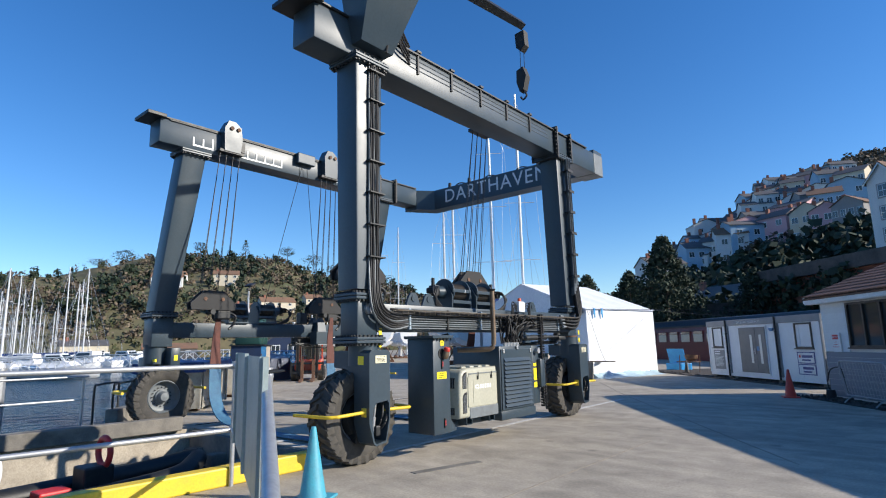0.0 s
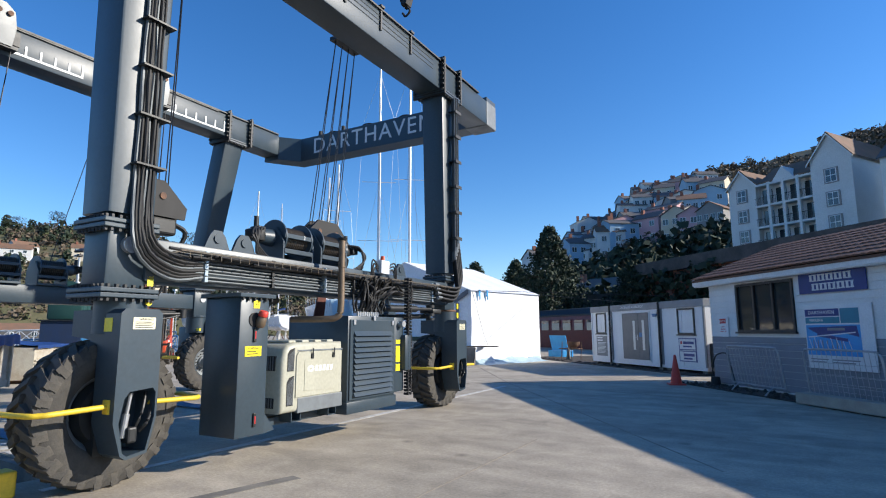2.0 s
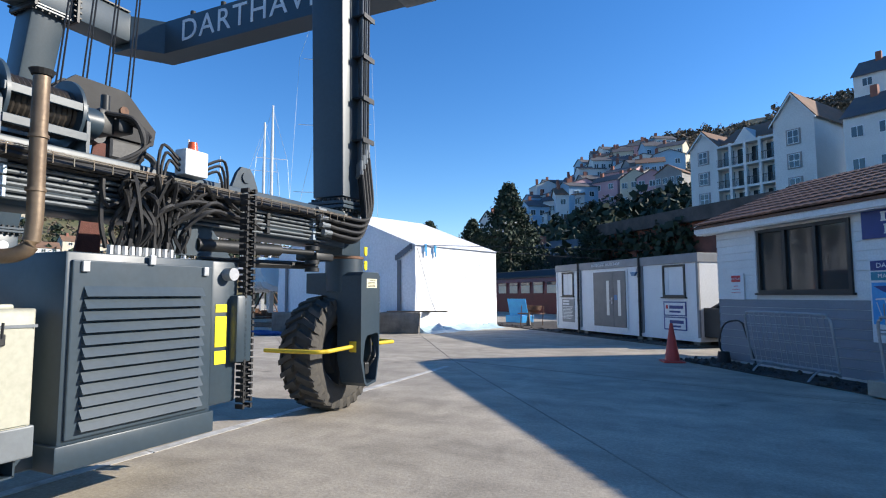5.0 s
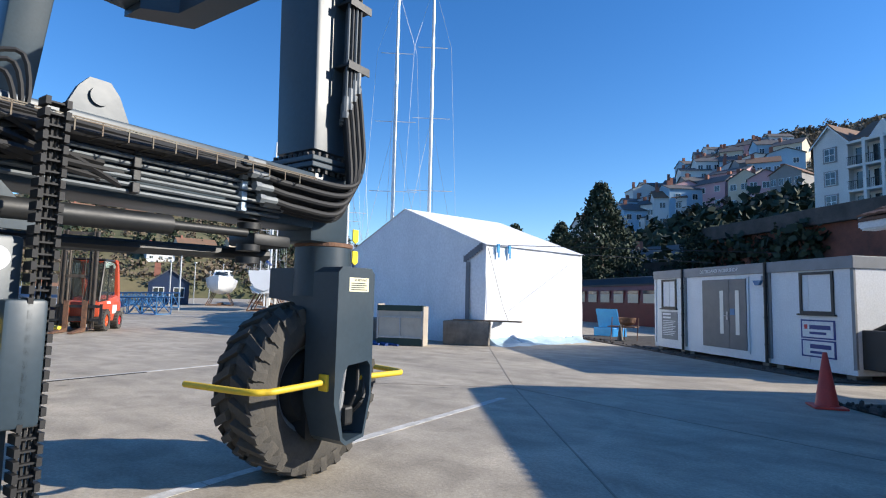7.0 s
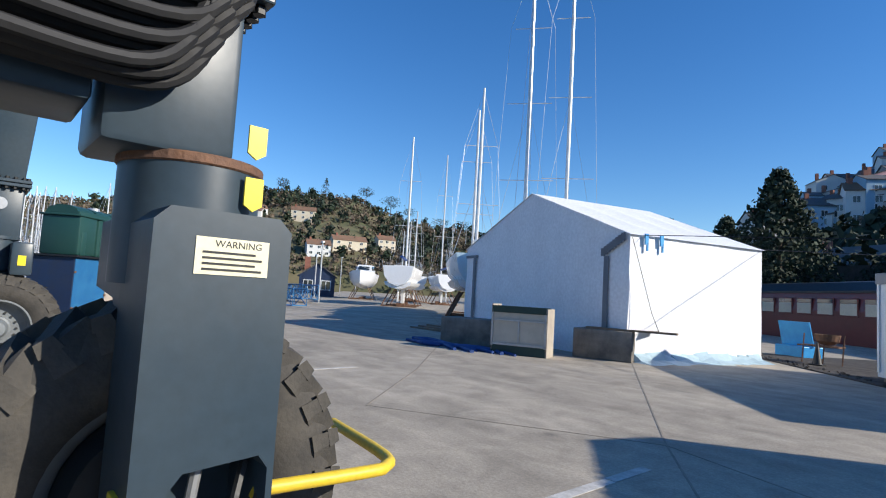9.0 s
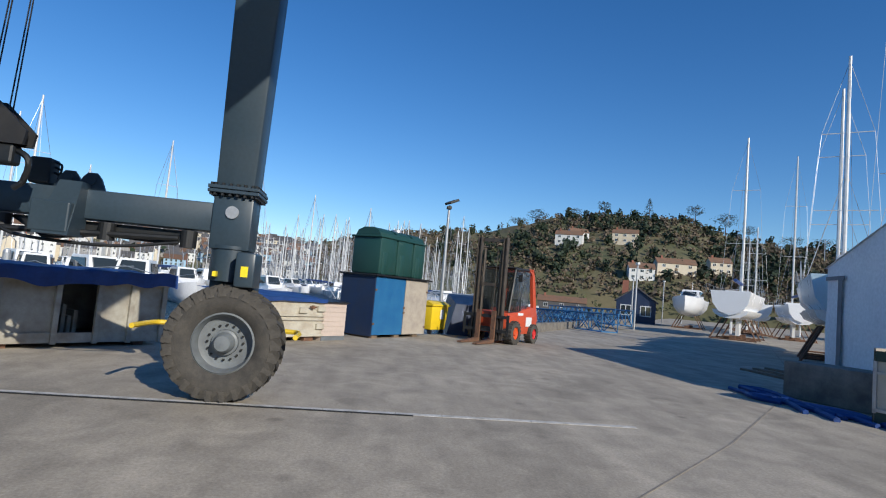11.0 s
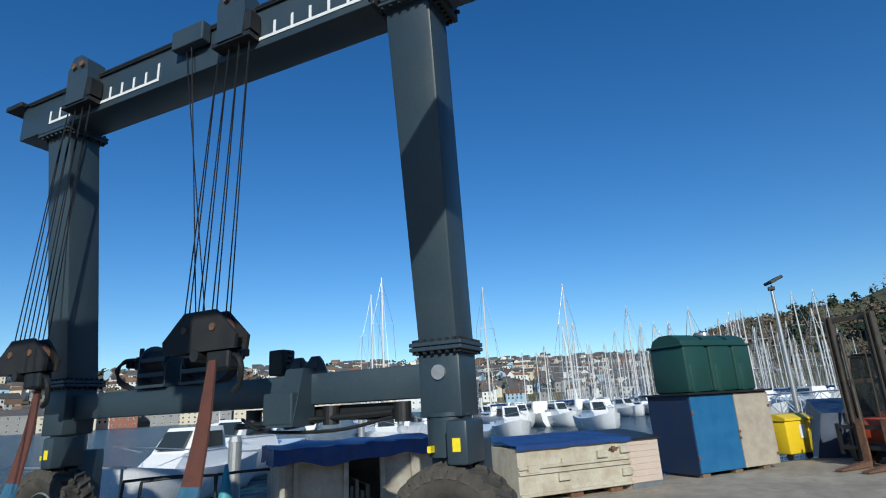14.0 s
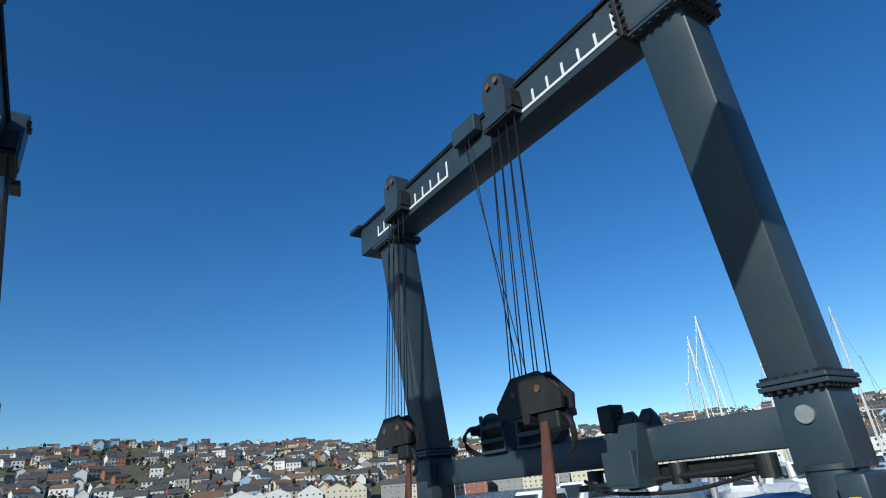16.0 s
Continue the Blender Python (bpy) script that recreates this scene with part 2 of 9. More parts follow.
GRAVEL = mat("gravel_strip", (0.075, 0.065, 0.055), 0.95, 0, (0.035, 0.03, 0.027), 2, 1, 80, 0.9)
SCRUB = mat("hillside_scrub", (0.15, 0.125, 0.065), 0.95, 0, (0.075, 0.085, 0.038), 0.05, 1.0, 0.6, 0.6)
GRASS = mat("hill_grass", (0.10, 0.15, 0.035), 0.95, 0, (0.14, 0.15, 0.05), 0.03, 1.0, 0.8, 0.4)
LEAF = mat("evergreen_leaf", (0.020, 0.036, 0.016), 0.8, 0, (0.016, 0.030, 0.016), 1.2, 0.9, 8, 0.3, island=0.35)
LEAF2 = mat("olive_leaf", (0.075, 0.085, 0.035), 0.85, 0, (0.05, 0.05, 0.022), 1.0, 0.9, 8, 0.3, island=0.4)
BARE = mat("bare_twigs", (0.16, 0.125, 0.085), 0.9, 0, (0.08, 0.058, 0.042), 0.3, 0.9, 8, 0.3, island=0.35)
BARK = mat("tree_bark", (0.10, 0.075, 0.055), 0.9, 0, (0.05, 0.04, 0.03), 5, 0.9, 30, 0.5)
HULLW = mat("white_gelcoat", (0.78, 0.79, 0.80), 0.25, 0, (0.72, 0.73, 0.74), 1.5, 0.5, 20, 0.0, rand=0.06)
HULLB = mat("pale_blue_gelcoat", (0.50, 0.66, 0.74), 0.3, 0, (0.45, 0.6, 0.7), 2, 0.5)
ANTIF = mat("antifoul_paint", (0.10, 0.10, 0.11), 0.7, 0, (0.06, 0.07, 0.1), 2, 0.7)
SLINGB = mat("blue_webbing", (0.035, 0.115, 0.21), 0.7, 0, (0.07, 0.19, 0.29), 6, 0.8, 90, 0.4)
SLINGR = mat("faded_red_webbing", (0.13, 0.045, 0.033), 0.8, 0, (0.075, 0.036, 0.028), 6, 0.8, 90, 0.4)
WOOD = mat("old_timber", (0.21, 0.15, 0.10), 0.8, 0, (0.12, 0.09, 0.065), 4, 0.8, 50, 0.3)
BLUEP = mat("blue_gangway_paint", (0.05, 0.18, 0.36), 0.45)
ORANGE = mat("orange_beacon", (0.65, 0.10, 0.03), 0.3)
ROOFS = [mat("slate_roof", (0.07, 0.07, 0.075), 0.8, 0, (0.11, 0.10, 0.09), 0.5, 0.9, 10, 0.3, island=0.25),
         mat("clay_roof", (0.19, 0.10, 0.06), 0.85, 0, (0.13, 0.09, 0.06), 0.5, 0.9, 10, 0.3, island=0.25)]
WALLS = [mat("render_white", (0.68, 0.68, 0.66), 0.8, 0, (0.60, 0.60, 0.57), 0.4, 0.7, 8, 0.1),
         mat("render_cream", (0.62, 0.55, 0.42), 0.8, 0, (0.55, 0.48, 0.37), 0.4, 0.7, 8, 0.1),
         mat("render_pale_blue", (0.32, 0.48, 0.60), 0.8, 0, (0.28, 0.42, 0.53), 0.4, 0.7, 8, 0.1),
         mat("render_grey", (0.30, 0.29, 0.28), 0.8, 0, (0.24, 0.23, 0.22), 0.4, 0.7, 8, 0.1),
         mat("render_brick", (0.30, 0.12, 0.08), 0.85, 0, (0.24, 0.10, 0.07), 0.4, 0.7, 8, 0.1),
         mat("render_pink", (0.60, 0.36, 0.38), 0.8, 0, (0.55, 0.33, 0.34), 0.4, 0.7, 8, 0.1)]


# ---------------------------------------------------------------- mesh helpers
def box(bm, x0, y0, z0, x1, y1, z1, m=None, bevel=0.0):
    r = bmesh.ops.create_cube(bm, size=1, matrix=Matrix.LocRotScale(((x0 + x1) / 2, (y0 + y1) / 2, (z0 + z1) / 2), None, (abs(x1 - x0), abs(y1 - y0), abs(z1 - z0))))
    vs = r["verts"]
    if bevel:
        es = list({e for v in vs for e in v.link_edges})
        vs = list({v for f in bmesh.ops.bevel(bm, geom=es, offset=bevel, segments=2, profile=0.5, affect="EDGES")["faces"] for v in f.verts} | {v for v in vs if v.is_valid})
    if m is not None:
        bmesh.ops.transform(bm, matrix=m, verts=[v for v in vs if v.is_valid])
    return vs


def ring_tube(bm, pts, r, seg=6, cap=True):
    """A round tube along a polyline; r is a number or one per point."""
    pts = [Vector(p) for p in pts]
    rs = r if isinstance(r, (list, tuple)) else [r] * len(pts)
    rings = []
    up = Vector((0.13, 0.29, 0.95))
    for i, p in enumerate(pts):
        d = (pts[min(i + 1, len(pts) - 1)] - pts[max(i - 1, 0)]).normalized()
        a = d.cross(up)
        if a.length < 0.05:
            a = d.cross(Vector((1, 0, 0)))
        a.normalize()
        b = d.cross(a)
        rings.append([bm.verts.new(p + (a * math.cos(k * math.tau / seg) + b * math.sin(k * math.tau / seg)) * rs[i]) for k in range(seg)])
    for u, v in zip(rings, rings[1:]):
        for k in range(seg):
            bm.faces.new((u[k], u[(k + 1) % seg], v[(k + 1) % seg], v[k]))
    if cap:
        bm.faces.new(rings[0][::-1])
        bm.faces.new(rings[-1])


def bent(pts, n=6):
    """Catmull-Rom points through pts."""
    p = [Vector(a) for a in pts]
    p = [2 * p[0] - p[1]] + p + [2 * p[-1] - p[-2]]
    out = []
    for i in range(1, len(p) - 2):
        for k in range(n):
            t = k / n
            out.append(0.5 * (2 * p[i] + (p[i + 1] - p[i - 1]) * t + (2 * p[i - 1] - 5 * p[i] + 4 * p[i + 1] - p[i + 2]) * t * t + (3 * p[i] - p[i - 1] - 3 * p[i + 1] + p[i + 2]) * t ** 3))
    return out + [p[-2]]


def prism(bm, poly, a, b, axis="x"):
    """Extrude a 2D outline from a to b along an axis: x -> (y,z), y -> (x,z), z -> (x,y)."""
    def put(p, s):
        return {"x": (s, p[0], p[1]), "y": (p[0], s, p[1]), "z": (p[0], p[1], s)}[axis]
    u = [bm.verts.new(put(p, a)) for p in poly]
    v = [bm.verts.new(put(p, b)) for p in poly]
    n = len(poly)
    bm.faces.new(u[::-1])
    bm.faces.new(v)
    for i in range(n):
        bm.faces.new((u[i], u[(i + 1) % n], v[(i + 1) % n], v[i]))


def hexa(bm, base, top):
    """A solid between two quads."""
    u, v = [bm.verts.new(p) for p in base], [bm.verts.new(p) for p in top]
    bm.faces.new(u[::-1])
    bm.faces.new(v)
    for i in range(4):
        bm.faces.new((u[i], u[(i + 1) % 4], v[(i + 1) % 4], v[i]))


def lathe(bm, prof, origin, axis="x", seg=40):
    """Turn a profile of (radius, along) about an axis through origin."""
    o = Vector(origin)
    rings = []
    for r, s in prof:
        ring = []
        for k in range(seg):
            c, d = r * math.cos(k * math.tau / seg), r * math.sin(k * math.tau / seg)
            ring.append(bm.verts.new(o + Vector({"x": (s, c, d), "y": (c, s, d), "z": (c, d, s)}[axis])))
        rings.append(ring)
    for u, v in zip(rings, rings[1:]):
        for k in range(seg):
            bm.faces.new((u[k], u[(k + 1) % seg], v[(k + 1) % seg], v[k]))


def mesh_ob(name, bm, material, smooth=0.0):
    bmesh.ops.recalc_face_normals(bm, faces=bm.faces)
    me = bpy.data.meshes.new(name)
    bm.to_mesh(me)
    bm.free()
    for mm in (material if isinstance(material, (list, tuple)) else [material]):
        me.materials.append(mm)
    if smooth:
        me.shade_smooth()
        me.set_sharp_from_angle(angle=radians(smooth))
    return new(name, me)


def root(ob):
    while ob.parent:
        ob = ob.parent
    return ob


def part(name, bm, material, parent, label="", smooth=0.0, local=False):
    """One mesh under a thing or a part. The bmesh is in world places unless local."""
    if not local:
        bmesh.ops.transform(bm, matrix=root(parent).matrix_basis.inverted(), verts=bm.verts)
    ob = mesh_ob(name, bm, material, smooth)
    ob.parent = parent
    return tagged(ob, label)


def thing(name, m, label, category, group="", kind=""):
    e = new(name)
    e.empty_display_size = 0.2
    e.matrix_basis = m
    return tagged(e, label, category, group, kind)


def single(name, bm, material, label, category, kind="", smooth=0.0, origin=None, group=""):
    """A thing of one mesh, with its origin at its base."""
    if origin is not None:
        bmesh.ops.translate(bm, vec=-Vector(origin), verts=bm.verts)
    ob = mesh_ob(name, bm, material, smooth)
    if origin is not None:
        ob.location = origin
    return tagged(ob, label, category, group, kind)


def text_bm(s, h, m, depth=0.004, align="CENTER", spread=1.0):
    """A bmesh of lettering in the plane of m (x along, y up)."""
    cu = bpy.data.curves.new("lettering", "FONT")
    cu.body, cu.size, cu.align_x, cu.align_y, cu.extrude, cu.space_character = s, h, align, "CENTER", depth, spread
    cu.resolution_u = 3
    tmp = bpy.data.objects.new("lettering", cu)
    me = bpy.data.meshes.new_from_object(tmp)
    bm = bmesh.new()
    bm.from_mesh(me)
    bmesh.ops.transform(bm, matrix=m, verts=bm.verts)
    bpy.data.objects.remove(tmp)
    bpy.data.curves.remove(cu)
    bpy.data.meshes.remove(me)
    return bm


def B():
    return bmesh.new()


def frame_m(origin, along, up=(0, 0, 1)):
    """A matrix with x along a wall, y into it (away from the viewer), z up."""
    x = Vector(along).normalized()
    z = Vector(up).normalized()
    y = z.cross(x)
    return Matrix((( x.x, y.x, z.x, origin[0]), (x.y, y.y, z.y, origin[1]), (x.z, y.z, z.z, origin[2]), (0, 0, 0, 1)))


def on_wall(m, x, y, z):
    """Text plane on a wall frame: text x along the wall, text y up, facing the viewer."""
    return m @ Matrix.Translation((x, y, z)) @ Matrix.Rotation(radians(90), 4, "X")


# the quayside row stands in a frame of its own, turned a little from the dock
QUAY = Matrix.Translation((-7.44, 13.59, 0)) @ Matrix.Rotation(radians(2.5), 4, "Z") @ Matrix.Scale(0.96, 4) @ Matrix.Translation((7.93, -13.94, 0))


def quay(x, y):
    p = QUAY @ Vector((x, y, 0))
    return (p.x, p.y)


# ---------------------------------------------------------------- ground, dock and water
def slab(name, outline, top, bottom, material, label, category):
    bm = B()
    prism(bm, outline, bottom, top, "z")
    return single(name, bm, material, label, category, "structure")


YARD = [(-6.7, -40), (-6.7, 5.7), (-11.7, 5.7), (-11.5, -9), (-14.2, -9), (-14.4, 4.6), quay(-28.2, 17.9), quay(-70, 45),
        (-170, 101), (-170, 190), (160, 190), (160, -40)]
ground = slab("ground", YARD, 0.0, -5.0, CONC, "worn grey concrete boatyard hardstanding with stains", "ground")
bm = B()
box(bm, -3200, -3200, -1.0, 3200, 3200, -0.65)
water = single("water", bm, WATER, "rippled blue river water beside the quay", "water", "structure")

# slab joints, recessed grooves shown as dark sealant strips
bm = B()
for p, q, w in (((-7.1, 16.6), (-1.2, 9.0), 0.018), ((-7.1, 16.6), (-11.6, 23.0), 0.02), ((-7.1, 16.6), (0, 14.6), 0.016), ((-9.9, 14.8), (-7.1, 16.6), 0.018),
                ((-12.2, 17.2), (-19, 23.5), 0.03), ((-12.2, 17.2), (-9.9, 14.8), 0.018), ((-3.2, 4.0), (-3.4, 9.6), 0.014), ((-19, 23.5), (-60, 52), 0.03)):
    d = (Vector(q) - Vector(p)).normalized()
    s = Vector((-d.y, d.x)) * w * 0.5
    prism(bm, [tuple(Vector(p) + s), tuple(Vector(p) - s), tuple(Vector(q) - s), tuple(Vector(q) + s)], 0.001, 0.004, "z")
single("expansion_joint", bm, JOINT, "dark sealed joints between the concrete bays", "joint", "structure")

# painted wheel lines, broken at the ends by wear
rng = random.Random(4)
for x, y0, y1 in ((-6.52, 5.2, 15.7), (-12.46, 5.9, 16.3)):
    bm = B()
    y = y0
    while y < y1:
        n = min(y1, y + rng.uniform(0.5, 1.6))
        w0, w1 = rng.uniform(0.045, 0.062), rng.uniform(0.045, 0.062)
        a, b = x - 0.052 * (y - 11), x - 0.052 * (n - 11)
        prism(bm, [(a - w0, y), (a + w1, y), (b + w1, n - 0.012), (b - w0, n - 0.012)], 0.002, 0.006, "z")
        y = n
    single("painted_line", bm, LINE, "worn white painted guide line on concrete", "line", "structure", group="guide lines on the yard")
bm = B()
prism(bm, [(-12.13, 5.9), (-12.095, 5.9), (-12.50, 13.5), (-12.535, 13.5)], 0.001, 0.012, "z")
single("ground_cable", bm, BLACK, "black flat cable lying beside the white line", "cable", "structure")
bm = B()
box(bm, -0.55, -0.07, -0.03, 0.55, 0.07, 0.006, pose(-4.75, 6.15, 0, 0, 0, 78))
single("drain_cover", bm, CONC_OLD, "narrow dark drain channel set in concrete", "drain", "structure")
# hatched white warning stripes at the dock's end
bm = B()
for i in range(14):
    x = -11.6 + i * 0.355
    prism(bm, [(x, 5.72), (x + 0.17, 5.72), (x + 0.36, 6.25), (x + 0.19, 6.25)], 0.002, 0.006, "z")
single("hatched_marking", bm, LINE, "worn white hatched warning stripes along the dock end", "marking", "structure")


def kerb(name, p, q, w, h, material, label, category, bevel=0.02):
    p, q = Vector((*p, 0)), Vector((*q, 0))
    bm = B()
    box(bm, 0, -w / 2, 0, (q - p).length, w / 2, h, frame_m(p, q - p), bevel)
    return single(name, bm, material, label, category, "structure")


kerb("yellow_kerb", (-6.28, 5.0), (-6.25, -6.0), 0.2, 0.22, YELLOW, "yellow painted steel kerb beam along the dock edge", "kerb")
kerb("quay_wall", (-13.9, 4.75), quay(-17.0, 7.0), 0.28, 0.34, CONC_OLD, "low rough concrete wall along the quay edge", "wall")
kerb("quay_wall", quay(-27.6, 18.2), quay(-69, 45), 0.35, 0.4, CONC_OLD, "long low concrete wall along the quay edge", "wall")
kerb("dock_wall", (-11.66, -9), (-11.66, 5.4), 0.24, 0.28, CONC_OLD, "weathered concrete upstand along the dock finger", "wall")
bm = B()
box(bm, -11.6, 5.58, -1.6, -6.8, 5.72, -0.02)
for i in range(5):
    box(bm, -11.2 + i, 5.3, -2.3, -10.95 + i, 5.6, -0.3, None, 0.02)
single("dock_end_wall", bm, CONC_OLD, "dark wet concrete end wall of the lifting dock", "wall", "structure")

# gravel strip before the cabins and shed
SHED_C, SHED_D = Vector((-2.28, 18.78, 0)), Vector((0.65, -0.76, 0))
CABIN_C, CABIN_D = Vector((-7.73, 26.35, 0)), Vector((0.733, -0.680, 0))
bm = B()
n_out = Vector((-0.76, -0.65, 0))
a0 = SHED_C - SHED_D * 0.3
pts = [a0 + n_out * 0.75, SHED_C + SHED_D * 11 + n_out * 0.9, SHED_C + SHED_D * 11 - n_out, a0 - n_out]
prism(bm, [(p.x, p.y) for p in pts], 0.001, 0.02, "z")
c_out = Vector((-0.68, -0.733, 0))
pts = [CABIN_C - CABIN_D * 6 + c_out * 0.45, CABIN_C + CABIN_D * 6.7 + c_out * 0.6, CABIN_C + CABIN_D * 8 - c_out * 2, CABIN_C - CABIN_D * 6 - c_out * 6]
prism(bm, [(p.x, p.y) for p in pts], 0.001, 0.03, "z")
single("gravel_strip", bm, GRAVEL, "dark rubble and gravel strip along the buildings", "gravel", "structure")
rng = random.Random(7)
bm = B()
for i in range(420):
    if i % 3:
        p = SHED_C + SHED_D * rng.uniform(-0.4, 9) + n_out * rng.uniform(0.1, 0.85)
    else:
        p = CABIN_C + CABIN_D * rng.uniform(-5, 7) + c_out * rng.uniform(0.0, 0.5)
    r = rng.uniform(0.012, 0.05)
    bmesh.ops.create_icosphere(bm, subdivisions=1, radius=r, matrix=Matrix.LocRotScale((p.x, p.y, 0.022 + r * 0.4), Euler((rng.random() * 3, rng.random() * 3, 0)), (1, rng.uniform(0.6, 1.2), 0.65)))
single("rubble", bm, GRAVEL, "loose stones and rubble beside the buildings", "rubble", kind="stuff")

# ---------------------------------------------------------------- hills
HC = Vector((-6, 8, 0))


def polar(az, r, z=0.0):
    a = radians(az)
    return Vector((HC.x - r * math.sin(a), HC.y + r * math.cos(a), z))


def lerp_table(tab, a):
    for (a0, v0), (a1, v1) in zip(tab, tab[1:]):
        if a <= a1:
            t = max(0.0, min(1.0, (a - a0) / (a1 - a0)))
            t = t * t * (3 - 2 * t)
            return v0 + (v1 - v0) * t
    return tab[-1][1]


class Hill:
    """A hillside fan: the crest's elevation by bearing, between two distances."""

    def __init__(self, tab, r0, r1, z0, shape=1.0, rough=1.0):
        self.tab, self.r0, self.r1, self.z0, self.shape, self.rough = tab, r0, r1, z0, shape, rough

    def height(self, az, r):
        crest = 1.6 + self.r1 * math.tan(radians(lerp_table(self.tab, az)))
        t = max(0.0, min(1.0, (r - self.r0) / (self.r1 - self.r0)))
        s = t ** self.shape
        if r > self.r1:
            s = 1.0 - 0.25 * min(1, (r - self.r1) / self.r1 / 0.5)
        p = polar(az, r)
        return self.z0 + (crest - self.z0) * s + (noise.noise(p * 0.02) * 4 + noise.noise(p * 0.07)) * self.rough * min(1, t * 3)

    def build(self, name, material, label, n_az=90, n_r=34, over=1.5):
        bm = B()
        az0, az1 = self.tab[0][0], self.tab[-1][0]
        grid = []
        for i in range(n_az + 1):
            az = az0 + (az1 - az0) * i / n_az
            row = []
            for j in range(n_r + 1):
                r = self.r0 + (self.r1 * over - self.r0) * j / n_r
                row.append(bm.verts.new(polar(az, r, self.height(az, r) if j else self.z0 - 6)))
            grid.append(row)
        for u, v in zip(grid, grid[1:]):
            for j in range(n_r):
                bm.faces.new((u[j], u[j + 1], v[j + 1], v[j]))
        return single(name, bm, material, label, "hill", "structure", 60)


HILL_L = Hill([(38, 2.6), (44, 4.5), (50, 6.1), (56, 7.4), (62, 8.8), (67, 9.2), (72, 8.6), (76, 7.7), (80, 6.8), (86, 5.8), (96, 4.4)], 190, 330, -0.65, 0.85, 1.0)
HILL_F = Hill([(84, 3.2), (98, 3.6), (112, 4.0), (125, 4.3), (140, 4.4), (155, 4.7), (165, 5.4), (178, 6.0), (200, 5.0)], 400, 900, -1.5, 0.8, 1.5)
HILL_R = Hill([(-40, 16), (-20, 16.4), (-4, 15.5), (3, 15.0), (9, 13.6), (15, 10.0), (20, 7.0), (26, 3.5), (34, 1.5)], 78, 250, 3.0, 0.95, 0.8)
HILL_L.build("hill", SCRUB, "wooded winter hillside across the water")
HILL_F.build("hill", SCRUB, "far town hillside across the river")
HILL_R.build("hill", SCRUB, "steep hillside behind the town houses")
# a far green field on the skyline
bm = B()
rows = []
for i in range(25):
    az = 74 + 14 * i / 24
    rows.append([bm.verts.new(polar(az, r, HILL_L.height(az, 320) * k)) for r, k in ((400, 0.7), (560, 1.62 + 0.05 * math.sin(i * 0.4)))])
for u, v in zip(rows, rows[1:]):
    bm.faces.new((u[0], u[1], v[1], v[0]))
single("field", bm, GRASS, "pale green field on the far skyline", "field", "structure")


def tuft(bm, p, r, rng, n=10, flat=1.0):
    """A clump of small leafy facets round p."""
    for _ in range(n):
        d = Vector((rng.gauss(0, 1), rng.gauss(0, 1), rng.gauss(0, 1) * flat)).normalized() * r * rng.uniform(0.35, 1.0)
        c = Vector(p) + d
        a = Vector((rng.gauss(0, 1), rng.gauss(0, 1), rng.gauss(0, 1))).normalized()
        b = a.cross(d if d.length > 0.01 else Vector((0, 0, 1))).normalized()
        s = r * rng.uniform(0.25, 0.5)
        bm.faces.new([bm.verts.new(c + a * s), bm.verts.new(c + b * s * 0.8), bm.verts.new(c - a * s * 0.9 + b * 0.2 * s), bm.verts.new(c - b * s * 0.7)])


def woods(name, hill, material, label, count, az, rr, size, seed, n=12, tall=1.0):
    rng = random.Random(seed)
    bm = B()
    for _ in range(count):
        a, r = rng.uniform(*az), rng.uniform(*rr)
        s = rng.uniform(*size)
        c = polar(a, r, hill.height(a, r))
        if noise.noise(c * 0.02) < rng.uniform(-0.6, 0.3):
            continue
        for k in range(max(1, round(tall))):
            tuft(bm, c + Vector((0, 0, s * (0.5 + k * 0.9))), s, rng, n)
    return single(name, bm, material, label, "trees", kind="stuff")


woods("woodland", HILL_L, BARE, "bare brown winter trees covering the hillside", 5200, (40, 96), (200, 332), (1.0, 2.2), 1, 10)
woods("woodland", HILL_L, LEAF, "dark evergreen trees among the winter wood", 420, (46, 84), (215, 330), (1.2, 2.6), 2, 26, 1.6)
woods("shrubs", HILL_L, LEAF2, "olive green shrubs low on the hillside", 1500, (42, 92), (192, 325), (0.8, 1.9), 3, 12)
woods("woodland", HILL_R, BARE, "bare winter trees along the town's hilltop", 6500, (-24, 24), (165, 258), (0.9, 1.9), 5, 13, 1.6)
woods("woodland", HILL_R, BARE, "bare winter trees between the hillside houses", 1800, (-20, 24), (84, 200), (0.8, 1.7), 35, 12, 1.6)
woods("woodland", HILL_R, LEAF, "dark evergreen trees between the houses", 260, (-20, 24), (120, 245), (0.9, 1.8), 6, 24, 1.6)
woods("woodland", HILL_R, LEAF, "dark evergreen belt below the hillside houses", 620, (-12, 26), (80, 116), (1.2, 2.4), 36, 22, 1.6)
woods("woodland", HILL_F, BARE, "far winter trees over the town", 1500, (86, 195), (430, 950), (3.5, 7), 8, 9)
woods("woodland", HILL_F, LEAF, "far dark trees over the town", 700, (86, 195), (430, 950), (3.5, 7), 9, 12)


